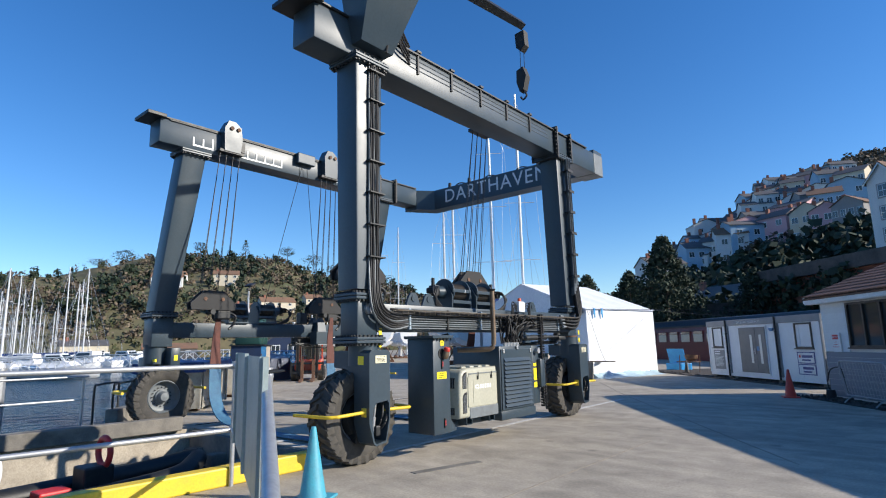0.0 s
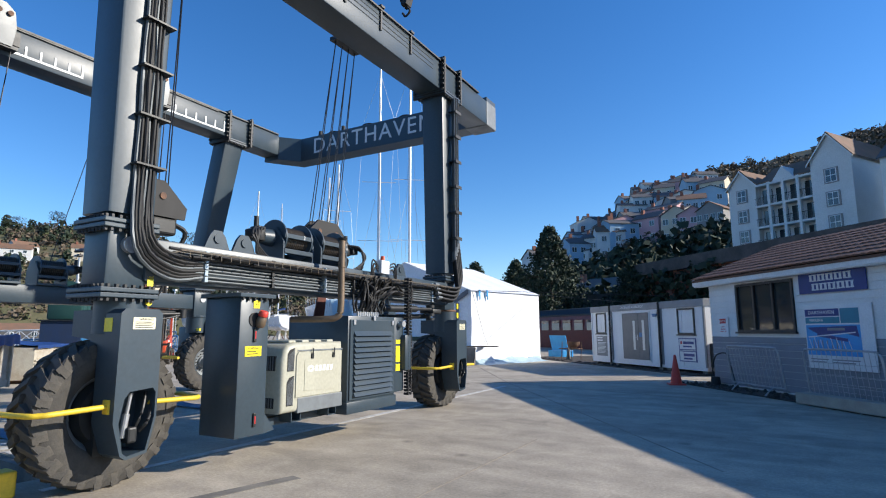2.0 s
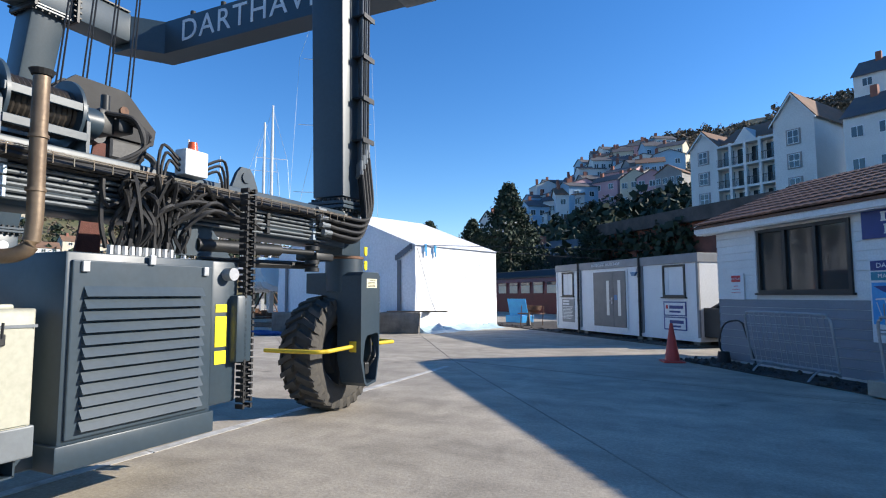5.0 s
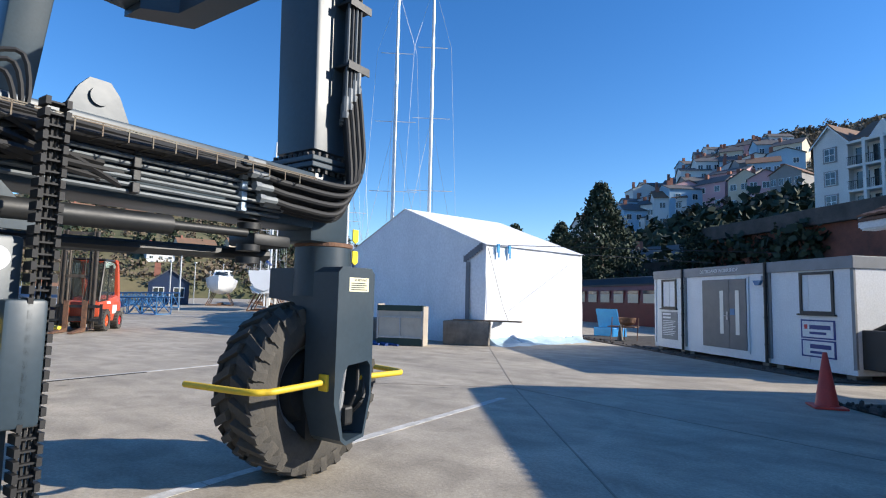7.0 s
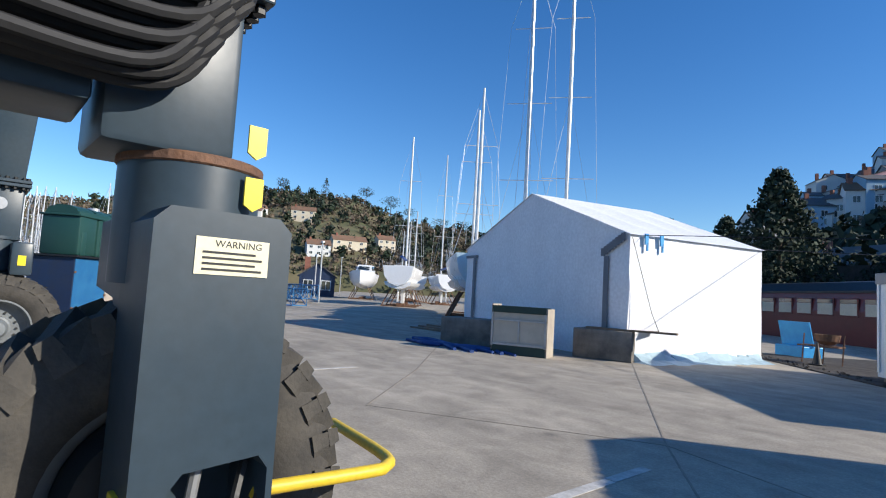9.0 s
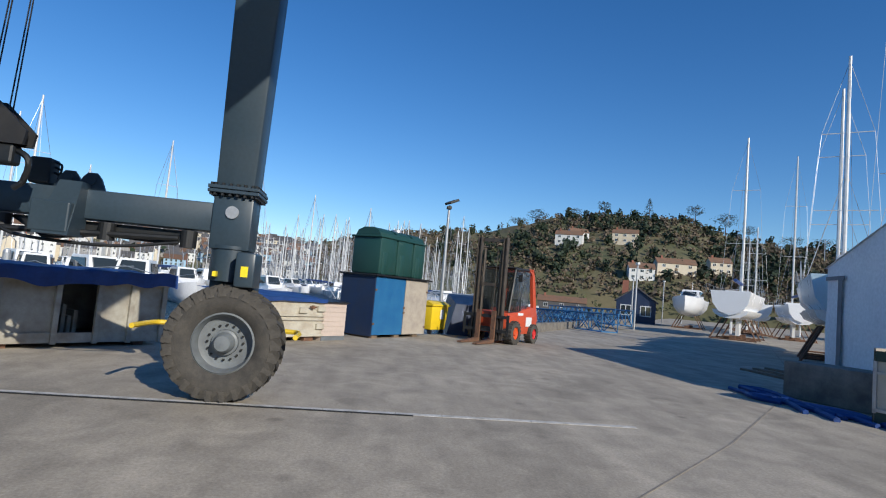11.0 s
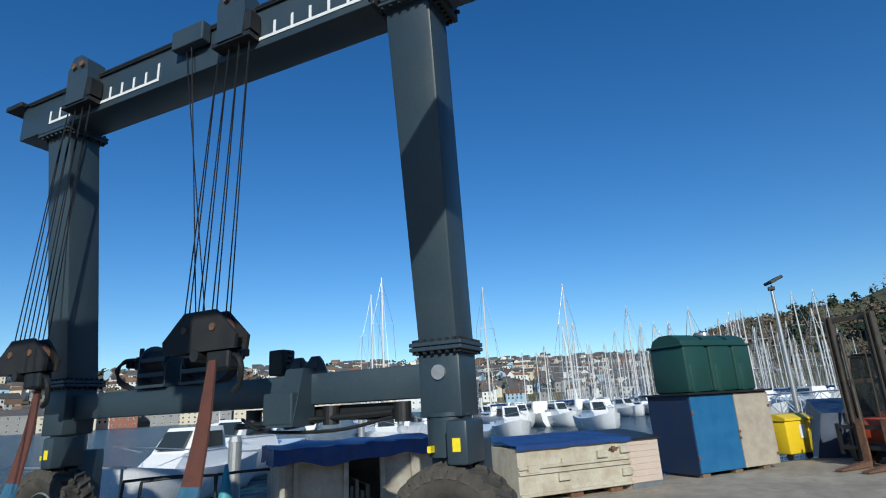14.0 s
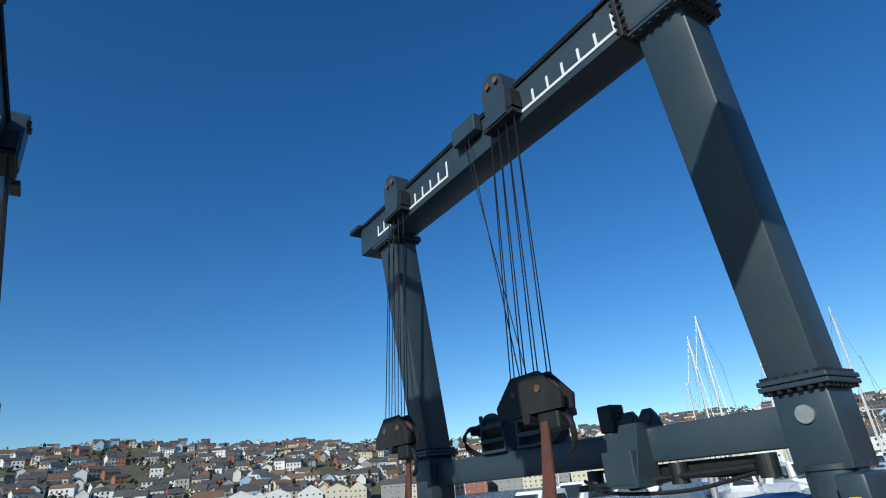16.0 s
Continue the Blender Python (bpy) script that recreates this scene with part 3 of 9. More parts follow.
# ---------------------------------------------------------------- trees
def tree(name, m, label, height, spread, material, seed, conifer=True, bare_trunk=0.15, n=900):
    rng = random.Random(seed)
    t = thing(name, m, label, "tree")
    bm = B()
    ring_tube(bm, [(0, 0, -0.3), (0.05, 0, height * 0.4), (0, 0.06, height * 0.95)], [height * 0.022, height * 0.014, 0.02], 8)
    for i in range(16):
        z = height * rng.uniform(max(0.12, bare_trunk), 0.85)
        a = rng.uniform(0, math.tau)
        l = spread * (1 - z / height if conifer else 0.75) * 0.8 + 0.2
        ring_tube(bm, [(0, 0, z), (l * 0.5 * math.cos(a), l * 0.5 * math.sin(a), z + 0.12 * l), (l * math.cos(a), l * math.sin(a), z + (0.05 if conifer else 0.35) * l)], [height * 0.007, height * 0.005, 0.01], 5)
    part("trunk", bm, BARK, t, local=True)
    bm = B()
    for _ in range(n):
        a = rng.uniform(0, math.tau)
        if conifer:
            h = rng.random() ** 1.3
            z = height * (bare_trunk * 0.6 + (1 - bare_trunk * 0.6) * h)
            rad = spread * (1 - h) ** 0.8 * (0.78 + 0.3 * noise.noise(Vector((math.cos(a) * 1.5, math.sin(a) * 1.5, h * 7 + seed)))) + 0.1
            r = rad * rng.uniform(0.45, 1.0)
        else:
            u = rng.uniform(-1, 1)
            k = 0.75 + 0.45 * noise.noise(Vector((math.cos(a) * 1.4, math.sin(a) * 1.4, u * 2 + seed)))
            z = height * (bare_trunk + (1 - bare_trunk) * 0.5) + u * height * (1 - bare_trunk) * 0.5 * k
            r = spread * math.sqrt(max(0, 1 - u * u)) * k * rng.uniform(0.4, 1.0)
        tuft(bm, (r * math.cos(a), r * math.sin(a), z), height * 0.035 + 0.05, rng, 4, 0.6)
    part("crown", bm, material, t, local=True)
    return t


tree("conifer_tree", pose(-20.0, 54, 1.0), "tall dark green conifer behind the train", 10.4, 5.6, LEAF, 11, n=2400)
tree("conifer_tree", pose(-13.0, 57, 0.5), "low dark evergreen behind the cabins", 7.4, 5.2, LEAF, 14, True, 0.05, 1800)
tree("conifer_tree", pose(-6.5, 60, 0.5), "low dark evergreen behind the cabins", 7.6, 5.4, LEAF, 15, True, 0.05, 1800)
tree("conifer_tree", pose(-29.5, 56, 0.5), "broad dark evergreen behind the white tent", 8.2, 5.8, LEAF, 12, True, 0.05, 2200)
tree("conifer_tree", pose(-25.5, 58, 0.5), "dark evergreen beside the tall conifer", 8.4, 5.4, LEAF, 13, True, 0.05, 2200)
for i, (az, r, h, s, flat) in enumerate(((67.6, 318, 11, 5.5, 0), (63.4, 322, 13, 6, 1), (59.3, 322, 11.5, 6, 0), (56.7, 322, 13, 8, 0), (54.8, 320, 9, 6, 0), (51.5, 318, 9, 8, 0), (70.5, 318, 8, 7, 0), (76.0, 315, 8, 9, 0), (74, 300, 13, 9, 0), (49.2, 310, 9, 8, 0))):
    tree("pine_tree", Matrix.Translation(polar(az, r, HILL_L.height(az, r) - 0.5)), "umbrella-shaped dark pine on the skyline", h, s, LEAF, 20 + i, bool(flat), 0.1 if flat else 0.45, 260)


# ---------------------------------------------------------------- houses
def house(name, m, w, d, h, roof_h, wall_m, roof_m, label, storeys=2, cols=3, gable_front=False, chimney=True, group=""):
    t = thing(name, m, label, "house", group)
    bm = B()
    if gable_front:
        prism(bm, [(0, -3), (w, -3), (w, h), (w / 2, h + roof_h), (0, h)], 0, d, "y")
    else:
        prism(bm, [(0, -3), (d, -3), (d, h), (d / 2, h + roof_h), (0, h)], 0, w, "x")
    part("wall", bm, wall_m, t, local=True)
    bm = B()
    e, k = 0.25, 0.14
    if gable_front:
        s = roof_h / (w / 2)
        prism(bm, [(-e, h - e * s + 0.02), (w / 2, h + roof_h + 0.02), (w + e, h - e * s + 0.02), (w + e, h - e * s + k), (w / 2, h + roof_h + k + 0.02), (-e, h - e * s + k)], -e, d + e, "y")
    else:
        s = roof_h / (d / 2)
        prism(bm, [(-e, h - e * s + 0.02), (d / 2, h + roof_h + 0.02), (d + e, h - e * s + 0.02), (d + e, h - e * s + k), (d / 2, h + roof_h + k + 0.02), (-e, h - e * s + k)], -e, w + e, "x")
    roof = part("roof", bm, roof_m, t, local=True)
    if chimney:
        bm = B()
        box(bm, w * 0.12, d * 0.4, h + roof_h * 0.5, w * 0.12 + 0.7, d * 0.4 + 0.6, h + roof_h + 0.9)
        part("chimney", bm, WALLS[4], roof, local=True)
    for r in range(storeys):
        for c in range(cols):
            x = w * (c + 0.5) / cols
            z = h * (r + 0.32) / storeys
            ww, hh = min(0.62, w / cols * 0.33), min(1.3, h / storeys * 0.48)
            bm = B()
            box(bm, x - ww, -0.06, z, x + ww, 0.05, z + hh)
            win = part("window", bm, WHITE, t, local=True)
            bm = B()
            for sx in (-1, 1):
                box(bm, x + sx * ww * 0.47 - ww * 0.4, -0.075, z + 0.09, x + sx * ww * 0.47 + ww * 0.4, -0.055, z + hh - 0.09)
            part("pane", bm, GLASS, win, local=True)
    return t


def facing(p, toward=(-3, 8, 0), turn=0.0):
    """A wall frame at p whose front looks towards a place."""
    d = Vector(toward) - Vector(p)
    a = math.atan2(d.y, d.x) + math.pi / 2 + radians(turn)
    return Matrix.Translation(p) @ Matrix.Rotation(a, 4, "Z")


rng = random.Random(31)
rows = ((124, 2.5, 21, 12), (142, 2.5, 20, 13), (160, 3.0, 18, 12), (178, 3.5, 16, 11), (196, 4.5, 14, 8), (214, 6, 12, 5))
for r, a0, a1, cnt in rows:
    for i in range(cnt):
        a = a0 + (a1 - a0) * (i + rng.uniform(0.2, 0.8)) / cnt
        rr = r + rng.uniform(-7, 7)
        p = polar(a, rr, HILL_R.height(a, rr))
        wm = WALLS[rng.choice((0, 0, 0, 1, 2, 2, 3, 5))]
        house("house", facing(p, turn=rng.uniform(-35, 35)) @ Matrix.Translation((-4, 0, 0)), rng.uniform(5.5, 9), rng.uniform(5, 7), rng.uniform(5.2, 7.2), rng.uniform(1.2, 1.9), wm, ROOFS[rng.random() < 0.15],
              "terraced hillside house with painted walls and pitched roof", 2, rng.choice((2, 3, 4)), rng.random() < 0.3, True, "houses on the hillside")
for az, r, w, wm in ((66.5, 262, 11, 1), (70.5, 270, 9, 0), (72.0, 255, 12, 0), (62.0, 222, 14, 1), (64.5, 215, 9, 0), (57.5, 240, 8, 1)):
    p = polar(az, r, HILL_L.height(az, r) + 0.5)
    house("house", facing(p, turn=rng.uniform(-25, 25)), w, 6, 4.5, 2, WALLS[wm], ROOFS[1], "pale house among trees on the wooded hill", 2, 3, group="houses on the wooded hill")

# the far town: rows of small houses up the hill, and a waterfront
bm_w = [B() for _ in WALLS]
bm_r = [B() for _ in ROOFS]
bm_g = B()
rng = random.Random(52)
for _ in range(1500):
    az, u = rng.uniform(97, 196), rng.random() ** 1.15
    r = 408 + 480 * u
    z = HILL_F.height(az, r)
    if noise.noise(polar(az, r) * 0.012) < -0.28 and u > 0.2:
        continue
    m = facing(polar(az, r, z), turn=rng.choice((0, 0, 90, 20, -20)))
    w, d, h, rh = rng.uniform(6, 15), rng.uniform(6, 9), rng.uniform(4.5, 8), rng.uniform(2, 3.4)
    k = rng.choice((0, 0, 0, 0, 1, 1, 2, 3, 3, 4))
    sub = B()
    prism(sub, [(0, -6), (d, -6), (d, h), (d / 2, h + rh), (0, h)], 0, w, "x")
    bmesh.ops.transform(sub, matrix=m, verts=sub.verts)
    tmp = bpy.data.meshes.new("part_mesh")
    sub.to_mesh(tmp)
    bm_w[k].from_mesh(tmp)
    sub.free()
    sub = B()
    s = rh / (d / 2)
    prism(sub, [(-0.4, h - 0.4 * s + 0.05), (d / 2, h + rh + 0.05), (d + 0.4, h - 0.4 * s + 0.05), (d + 0.4, h - 0.4 * s + 0.4), (d / 2, h + rh + 0.4), (-0.4, h - 0.4 * s + 0.4)], -0.3, w + 0.3, "x")
    bmesh.ops.transform(sub, matrix=m, verts=sub.verts)
    sub.to_mesh(tmp)
    bm_r[rng.random() < 0.2].from_mesh(tmp)
    sub.free()
    bpy.data.meshes.remove(tmp)
    for c in range(int(w / 3)):
        for f in range(2):
            x, z0 = 1.2 + c * 3, 0.8 + f * h * 0.48
            q = [m @ Vector(v) for v in ((x, -0.12, z0), (x + 1.1, -0.12, z0), (x + 1.1, -0.12, z0 + 1.5), (x, -0.12, z0 + 1.5))]
            bm_g.faces.new([bm_g.verts.new(v) for v in q])
for i, b in enumerate(bm_w):
    single("town_houses", b, WALLS[i], "distant painted town houses stepping up the hill", "houses", kind="stuff")
for i, b in enumerate(bm_r):
    single("town_roofs", b, ROOFS[i], "distant pitched roofs of the town", "roofs", kind="stuff")
single("town_windows", bm_g, GLASS, "distant dark house windows of the town", "windows", kind="stuff")
rng = random.Random(53)
az = 118.0
while az < 182:
    w = rng.uniform(11, 20)
    k = rng.choice((0, 1, 4, 3, 0, 3, 1, 3))
    house("house", facing(polar(az, 398, -0.8)), w, 12, rng.uniform(8, 12), rng.uniform(3, 4.5), WALLS[k], ROOFS[rng.random() < 0.3], "tall waterfront house on the far quay", 3, 4, rng.random() < 0.5, group="waterfront houses")
    az += math.degrees(w / 398) + rng.uniform(0.1, 0.9)
bm = B()
for i in range(60):
    a, b = 96 + i * 1.7, 96 + (i + 1) * 1.7
    hexa(bm, [polar(a, 386, -4), polar(b, 386, -4), polar(b, 402, -4), polar(a, 402, -4)], [polar(a, 386, -0.7), polar(b, 386, -0.7), polar(b, 402, -0.7), polar(a, 402, -0.7)])
single("far_quay", bm, STONE, "stone embankment along the far shore", "quay", "structure")
bm = B()
box(bm, -3, -3, 0, 3, 3, 17)
for i in (-2.4, -0.8, 0.8, 2.4):
    for j in (-2.4, 2.4):
        box(bm, i - 0.5, j - 0.6, 17, i + 0.5, j + 0.6, 18.2)
ob = single("church_tower", bm, WALLS[3], "grey stone church tower with battlements", "tower")
ob.matrix_basis = facing(polar(133.5, 430, HILL_F.height(133.5, 430)))


# ---------------------------------------------------------------- the boat hoist
hoist = thing("boat_hoist", pose(-9.8, 8.4, 0), "large slate-blue steel travelling boat hoist on four tyres", "boat hoist")
LEGS = {"near_front": ((-5.92, 5.44), (-5.93, 5.44)), "near_back": ((-5.95, 11.62), (-5.99, 11.62)),
        "far_front": ((-12.70, 5.47), (-12.10, 5.70)), "far_back": ((-12.78, 11.47), (-12.10, 11.62))}
ZT = {"near_front": 5.98, "near_back": 5.98, "far_front": 6.12, "far_back": 6.12}


def leg(key, z0, w0, w1, d0, d1):
    (bx, by), (tx, ty) = LEGS[key]
    zt = ZT[key]

    def quad(x, y, w, d, z, c=0.05):
        return [(x - w, y - d, z), (x + w, y - d, z), (x + w, y + d, z), (x - w, y + d, z)]
    bm = B()
    hexa(bm, quad(bx, by, w0, d0, z0), quad(tx, ty, w1, d1, zt))
    bmesh.ops.bevel(bm, geom=[e for e in bm.edges if abs(e.verts[0].co.z - e.verts[1].co.z) > 1], offset=0.03, segments=2, profile=0.5, affect="EDGES")
    return part("leg", bm, STEEL, hoist, smooth=40)


def flange(parent, x, y, z, w, d):
    """Two bolted plates with a row of bolts round the rim."""
    bm = B()
    box(bm, x - w, y - d, z - 0.045, x + w, y + d, z - 0.004, None, 0.008)
    box(bm, x - w, y - d, z + 0.004, x + w, y + d, z + 0.045, None, 0.008)
    fl = part("flange", bm, STEEL, parent)
    bm = B()
    for i in range(8):
        u = -w + 0.05 + (2 * w - 0.1) * i / 7
        for sy in (-1, 1):
            bmesh.ops.create_cone(bm, cap_ends=True, segments=6, radius1=0.022, radius2=0.022, depth=0.15, matrix=Matrix.Translation((x + u, y + sy * (d - 0.035), z)))
    for i in range(6):
        v = -d + 0.08 + (2 * d - 0.16) * i / 5
        for sx in (-1, 1):
            bmesh.ops.create_cone(bm, cap_ends=True, segments=6, radius1=0.022, radius2=0.022, depth=0.15, matrix=Matrix.Translation((x + sx * (w - 0.035), y + v, z)))
    part("bolt", bm, STEEL_D, fl)


for key in LEGS:
    near = key.startswith("near")
    lg = leg(key, 2.44, 0.215 if near else 0.24, 0.23, 0.22, 0.27)
    x, y = LEGS[key][0]
    flange(lg, x, y, 2.42 if not near else 2.34, 0.31 if not near else 0.25, 0.29 if not near else 0.26)
    # corner box joining the low side beam to the leg
    bm = B()
    cw = 0.19 if near else 0.23
    box(bm, x - cw, y - cw, 1.76 if near else 1.72, x + cw, y + cw, 2.38, None, 0.025)
    part("corner_box", bm, STEEL, hoist, smooth=40)
    tx, ty = LEGS[key][1]
    flange(lg, tx, ty, ZT[key] - 0.04, 0.32, 0.34)

# low side beams
for x, y0, y1, z0, z1 in ((-5.87, 5.6, 11.40, 1.84, 2.25), (-12.76, 5.7, 11.27, 1.92, 2.26)):
    bm = B()
    box(bm, x - 0.17, y0, z0, x + 0.17, y1, z1, None, 0.02)
    sb = part("side_beam", bm, STEEL, hoist, smooth=40)
    for y in ((6.42, 6.78, 9.95) if x > -8 else (9.62, 9.86)):
        bm = B()
        prism(bm, [(y - 0.16, z1), (y + 0.16, z1), (y + 0.1, z1 + 0.14), (y + 0.05, z1 + 0.2), (y - 0.05, z1 + 0.2), (y - 0.1, z1 + 0.14)], x + 0.08, x + 0.115, "x")
        bmesh.ops.create_cone(bm, cap_ends=True, segments=16, radius1=0.05, radius2=0.05, depth=0.06, matrix=Matrix.Translation((x + 0.1, y, z1 + 0.11)) @ Matrix.Rotation(radians(90), 4, "Y"))
        part("lifting_lug", bm, STEEL, sb)

# upper beams
UP = {"near": (-6.02, 4.45, 13.42, 5.98, 6.54), "far": (-12.05, 4.85, 13.0, 6.12, 6.68)}
for key, (x, y0, y1, z0, z1) in UP.items():
    bm = B()
    box(bm, x - 0.26, y0, z0, x + 0.26, y1, z1, None, 0.02)
    ub = part("top_beam", bm, STEEL, hoist, smooth=40)
    bm = B()
    box(bm, x - 0.36, y0 - 0.3, z1 - 0.02, x + 0.36, y0 + 0.1, z1 + 0.06, None, 0.01)
    part("end_plate", bm, STEEL_D, ub)
    bm = B()
    sgn = -1 if key == "near" else 1
    box(bm, x + sgn * 0.262 - 0.03, y0 + 0.2, z1 - 0.03, x + sgn * 0.262 + 0.03, 11.0, z1 + 0.03)
    box(bm, x - 0.3, y0, z1 - 0.004, x + 0.3, 12.95, z1 + 0.025)
    part("beam_flange", bm, STEEL_D, ub)
    # bolted joint plates over the back legs
    for y in (11.28, 11.95):
        bm = B()
        box(bm, x - 0.36, y, z0 - 0.1, x + 0.36, y + 0.05, z1 + 0.1, None, 0.006)
        for i in range(7):
            for sx in (-1, 1):
                bmesh.ops.create_cone(bm, cap_ends=True, segments=6, radius1=0.025, radius2=0.025, depth=0.13, matrix=Matrix.Translation((x + sx * 0.32, y + 0.025, z0 + i * 0.1)) @ Matrix.Rotation(radians(90), 4, "X"))
        part("joint_plate", bm, STEEL_D, ub)
    # measuring scale painted on the inner face
    xs = x - 0.268 if key == "near" else x + 0.268
    for a, b in ((5.6, 6.05), (6.7, 7.9), (9.62, 11.2)):
        bm = B()
        box(bm, xs - 0.003, a, z0 + 0.09, xs + 0.003, b, z0 + 0.13)
        n = max(2, round((b - a) / 0.25))
        for i in range(n + 1):
            yy = a + (b - a) * i / n
            box(bm, xs - 0.0035, yy - 0.018, z0 + 0.09, xs + 0.0035, yy + 0.018, z0 + (0.30 if i < n else 0.36))
        part("scale_marking", bm, WHITE, ub, "white painted ruler marks")

# mitred ends and cross beam with lettering
bm = B()
prism(bm, [(-12.31, 13.0), (-11.79, 13.0), (-11.4, 13.44), (-6.28, 13.44), (-5.762, 13.42), (-5.762, 13.9), (-11.7, 13.9)], 6.0, 6.64, "z")
cross = part("cross_beam", bm, STEEL, hoist)
cm = frame_m((-11.75, 13.435, 6.36), (1, 0, 0))
bm = text_bm("DARTHAVEN", 0.60, on_wall(cm, 2.70, 0, -0.02), 0.004, spread=1.12)
part("lettering", bm, WHITE, cross, "white capital lettering")
bm = B()
box(bm, -6.31, 13.41, 5.97, -5.752, 13.91, 6.545, None, 0.02)
part("beam_end", bm, GREYPAINT, cross)
bm = B()
for i in range(9):
    ring_tube(bm, bent([(-11.3 + i * 0.58, 13.6, 6.64), (-11.05 + i * 0.58, 13.62, 6.69 + 0.06 * (i % 2)), (-10.68 + i * 0.58, 13.6, 6.65)], 4), 0.018, 5)
for x in (-10.9, -10.1):
    bmesh.ops.create_cone(bm, cap_ends=True, segments=12, radius1=0.06, radius2=0.05, depth=0.22, matrix=Matrix.Translation((x, 13.65, 6.73)))
part("cable_run", bm, BLACK, cross)

# slewing crane bracket on the front of the near beam
bm = B()
hexa(bm, [(-5.85, 5.15, 6.15), (-5.55, 5.15, 6.15), (-5.55, 5.8, 6.15), (-5.85, 5.8, 6.15)], [(-5.8, 4.95, 7.0), (-5.1, 4.95, 7.0), (-5.1, 5.95, 7.0), (-5.8, 5.95, 7.0)])
brk = part("crane_bracket", bm, STEEL, hoist)
bm = B()
bmesh.ops.create_cone(bm, cap_ends=True, segments=28, radius1=0.42, radius2=0.42, depth=0.06, matrix=Matrix.Translation((-5.4, 5.45, 7.03)))
bmesh.ops.create_cone(bm, cap_ends=True, segments=24, radius1=0.3, radius2=0.28, depth=0.5, matrix=Matrix.Translation((-5.4, 5.45, 7.3)))
for i in range(14):
    a = i * math.tau / 14
    box(bm, 0.3, -0.012, -0.02, 0.41, 0.012, 0.2, pose(-5.4, 5.45, 7.06, 0, 0, math.degrees(a)))
part("slewing_ring", bm, STEEL_D, brk)
bm = B()
ring_tube(bm, [(-5.4, 5.45, 7.5), (-5.6, 7.6, 8.3)], [0.2, 0.14], 4)
ring_tube(bm, [(-5.6, 7.55, 8.28), (-6.0, 10.5, 9.0)], [0.13, 0.11], 4)
part("jib", bm, STEEL_D, brk)
bm = B()
for dx in (-0.05, 0.05):
    ring_tube(bm, [(-6.0 + dx, 10.45, 8.8), (-6.0 + dx, 10.45, 7.6)], 0.008, 5)
part("hoist_rope", bm, CABLE, brk)
bm = B()
prism(bm, [(-0.12, 0.28), (0.05, 0.34), (0.13, 0.1), (0.04, -0.22), (-0.06, -0.24), (-0.13, 0.0)], -0.09, 0.09, "y")
bmesh.ops.translate(bm, vec=(-6.0, 10.45, 7.55), verts=bm.verts)
ring_tube(bm, bent([(-6.0, 10.45, 7.33), (-5.93, 10.45, 7.21), (-6.02, 10.45, 7.13), (-6.09, 10.45, 7.21)], 5), 0.022, 6)
prism(bm, [(-6.12, 8.75), (-5.88, 8.78), (-5.86, 8.4), (-5.98, 8.28), (-6.1, 8.4)], 10.36, 10.54, "y")
part("hook_block", bm, BLACK, brk)


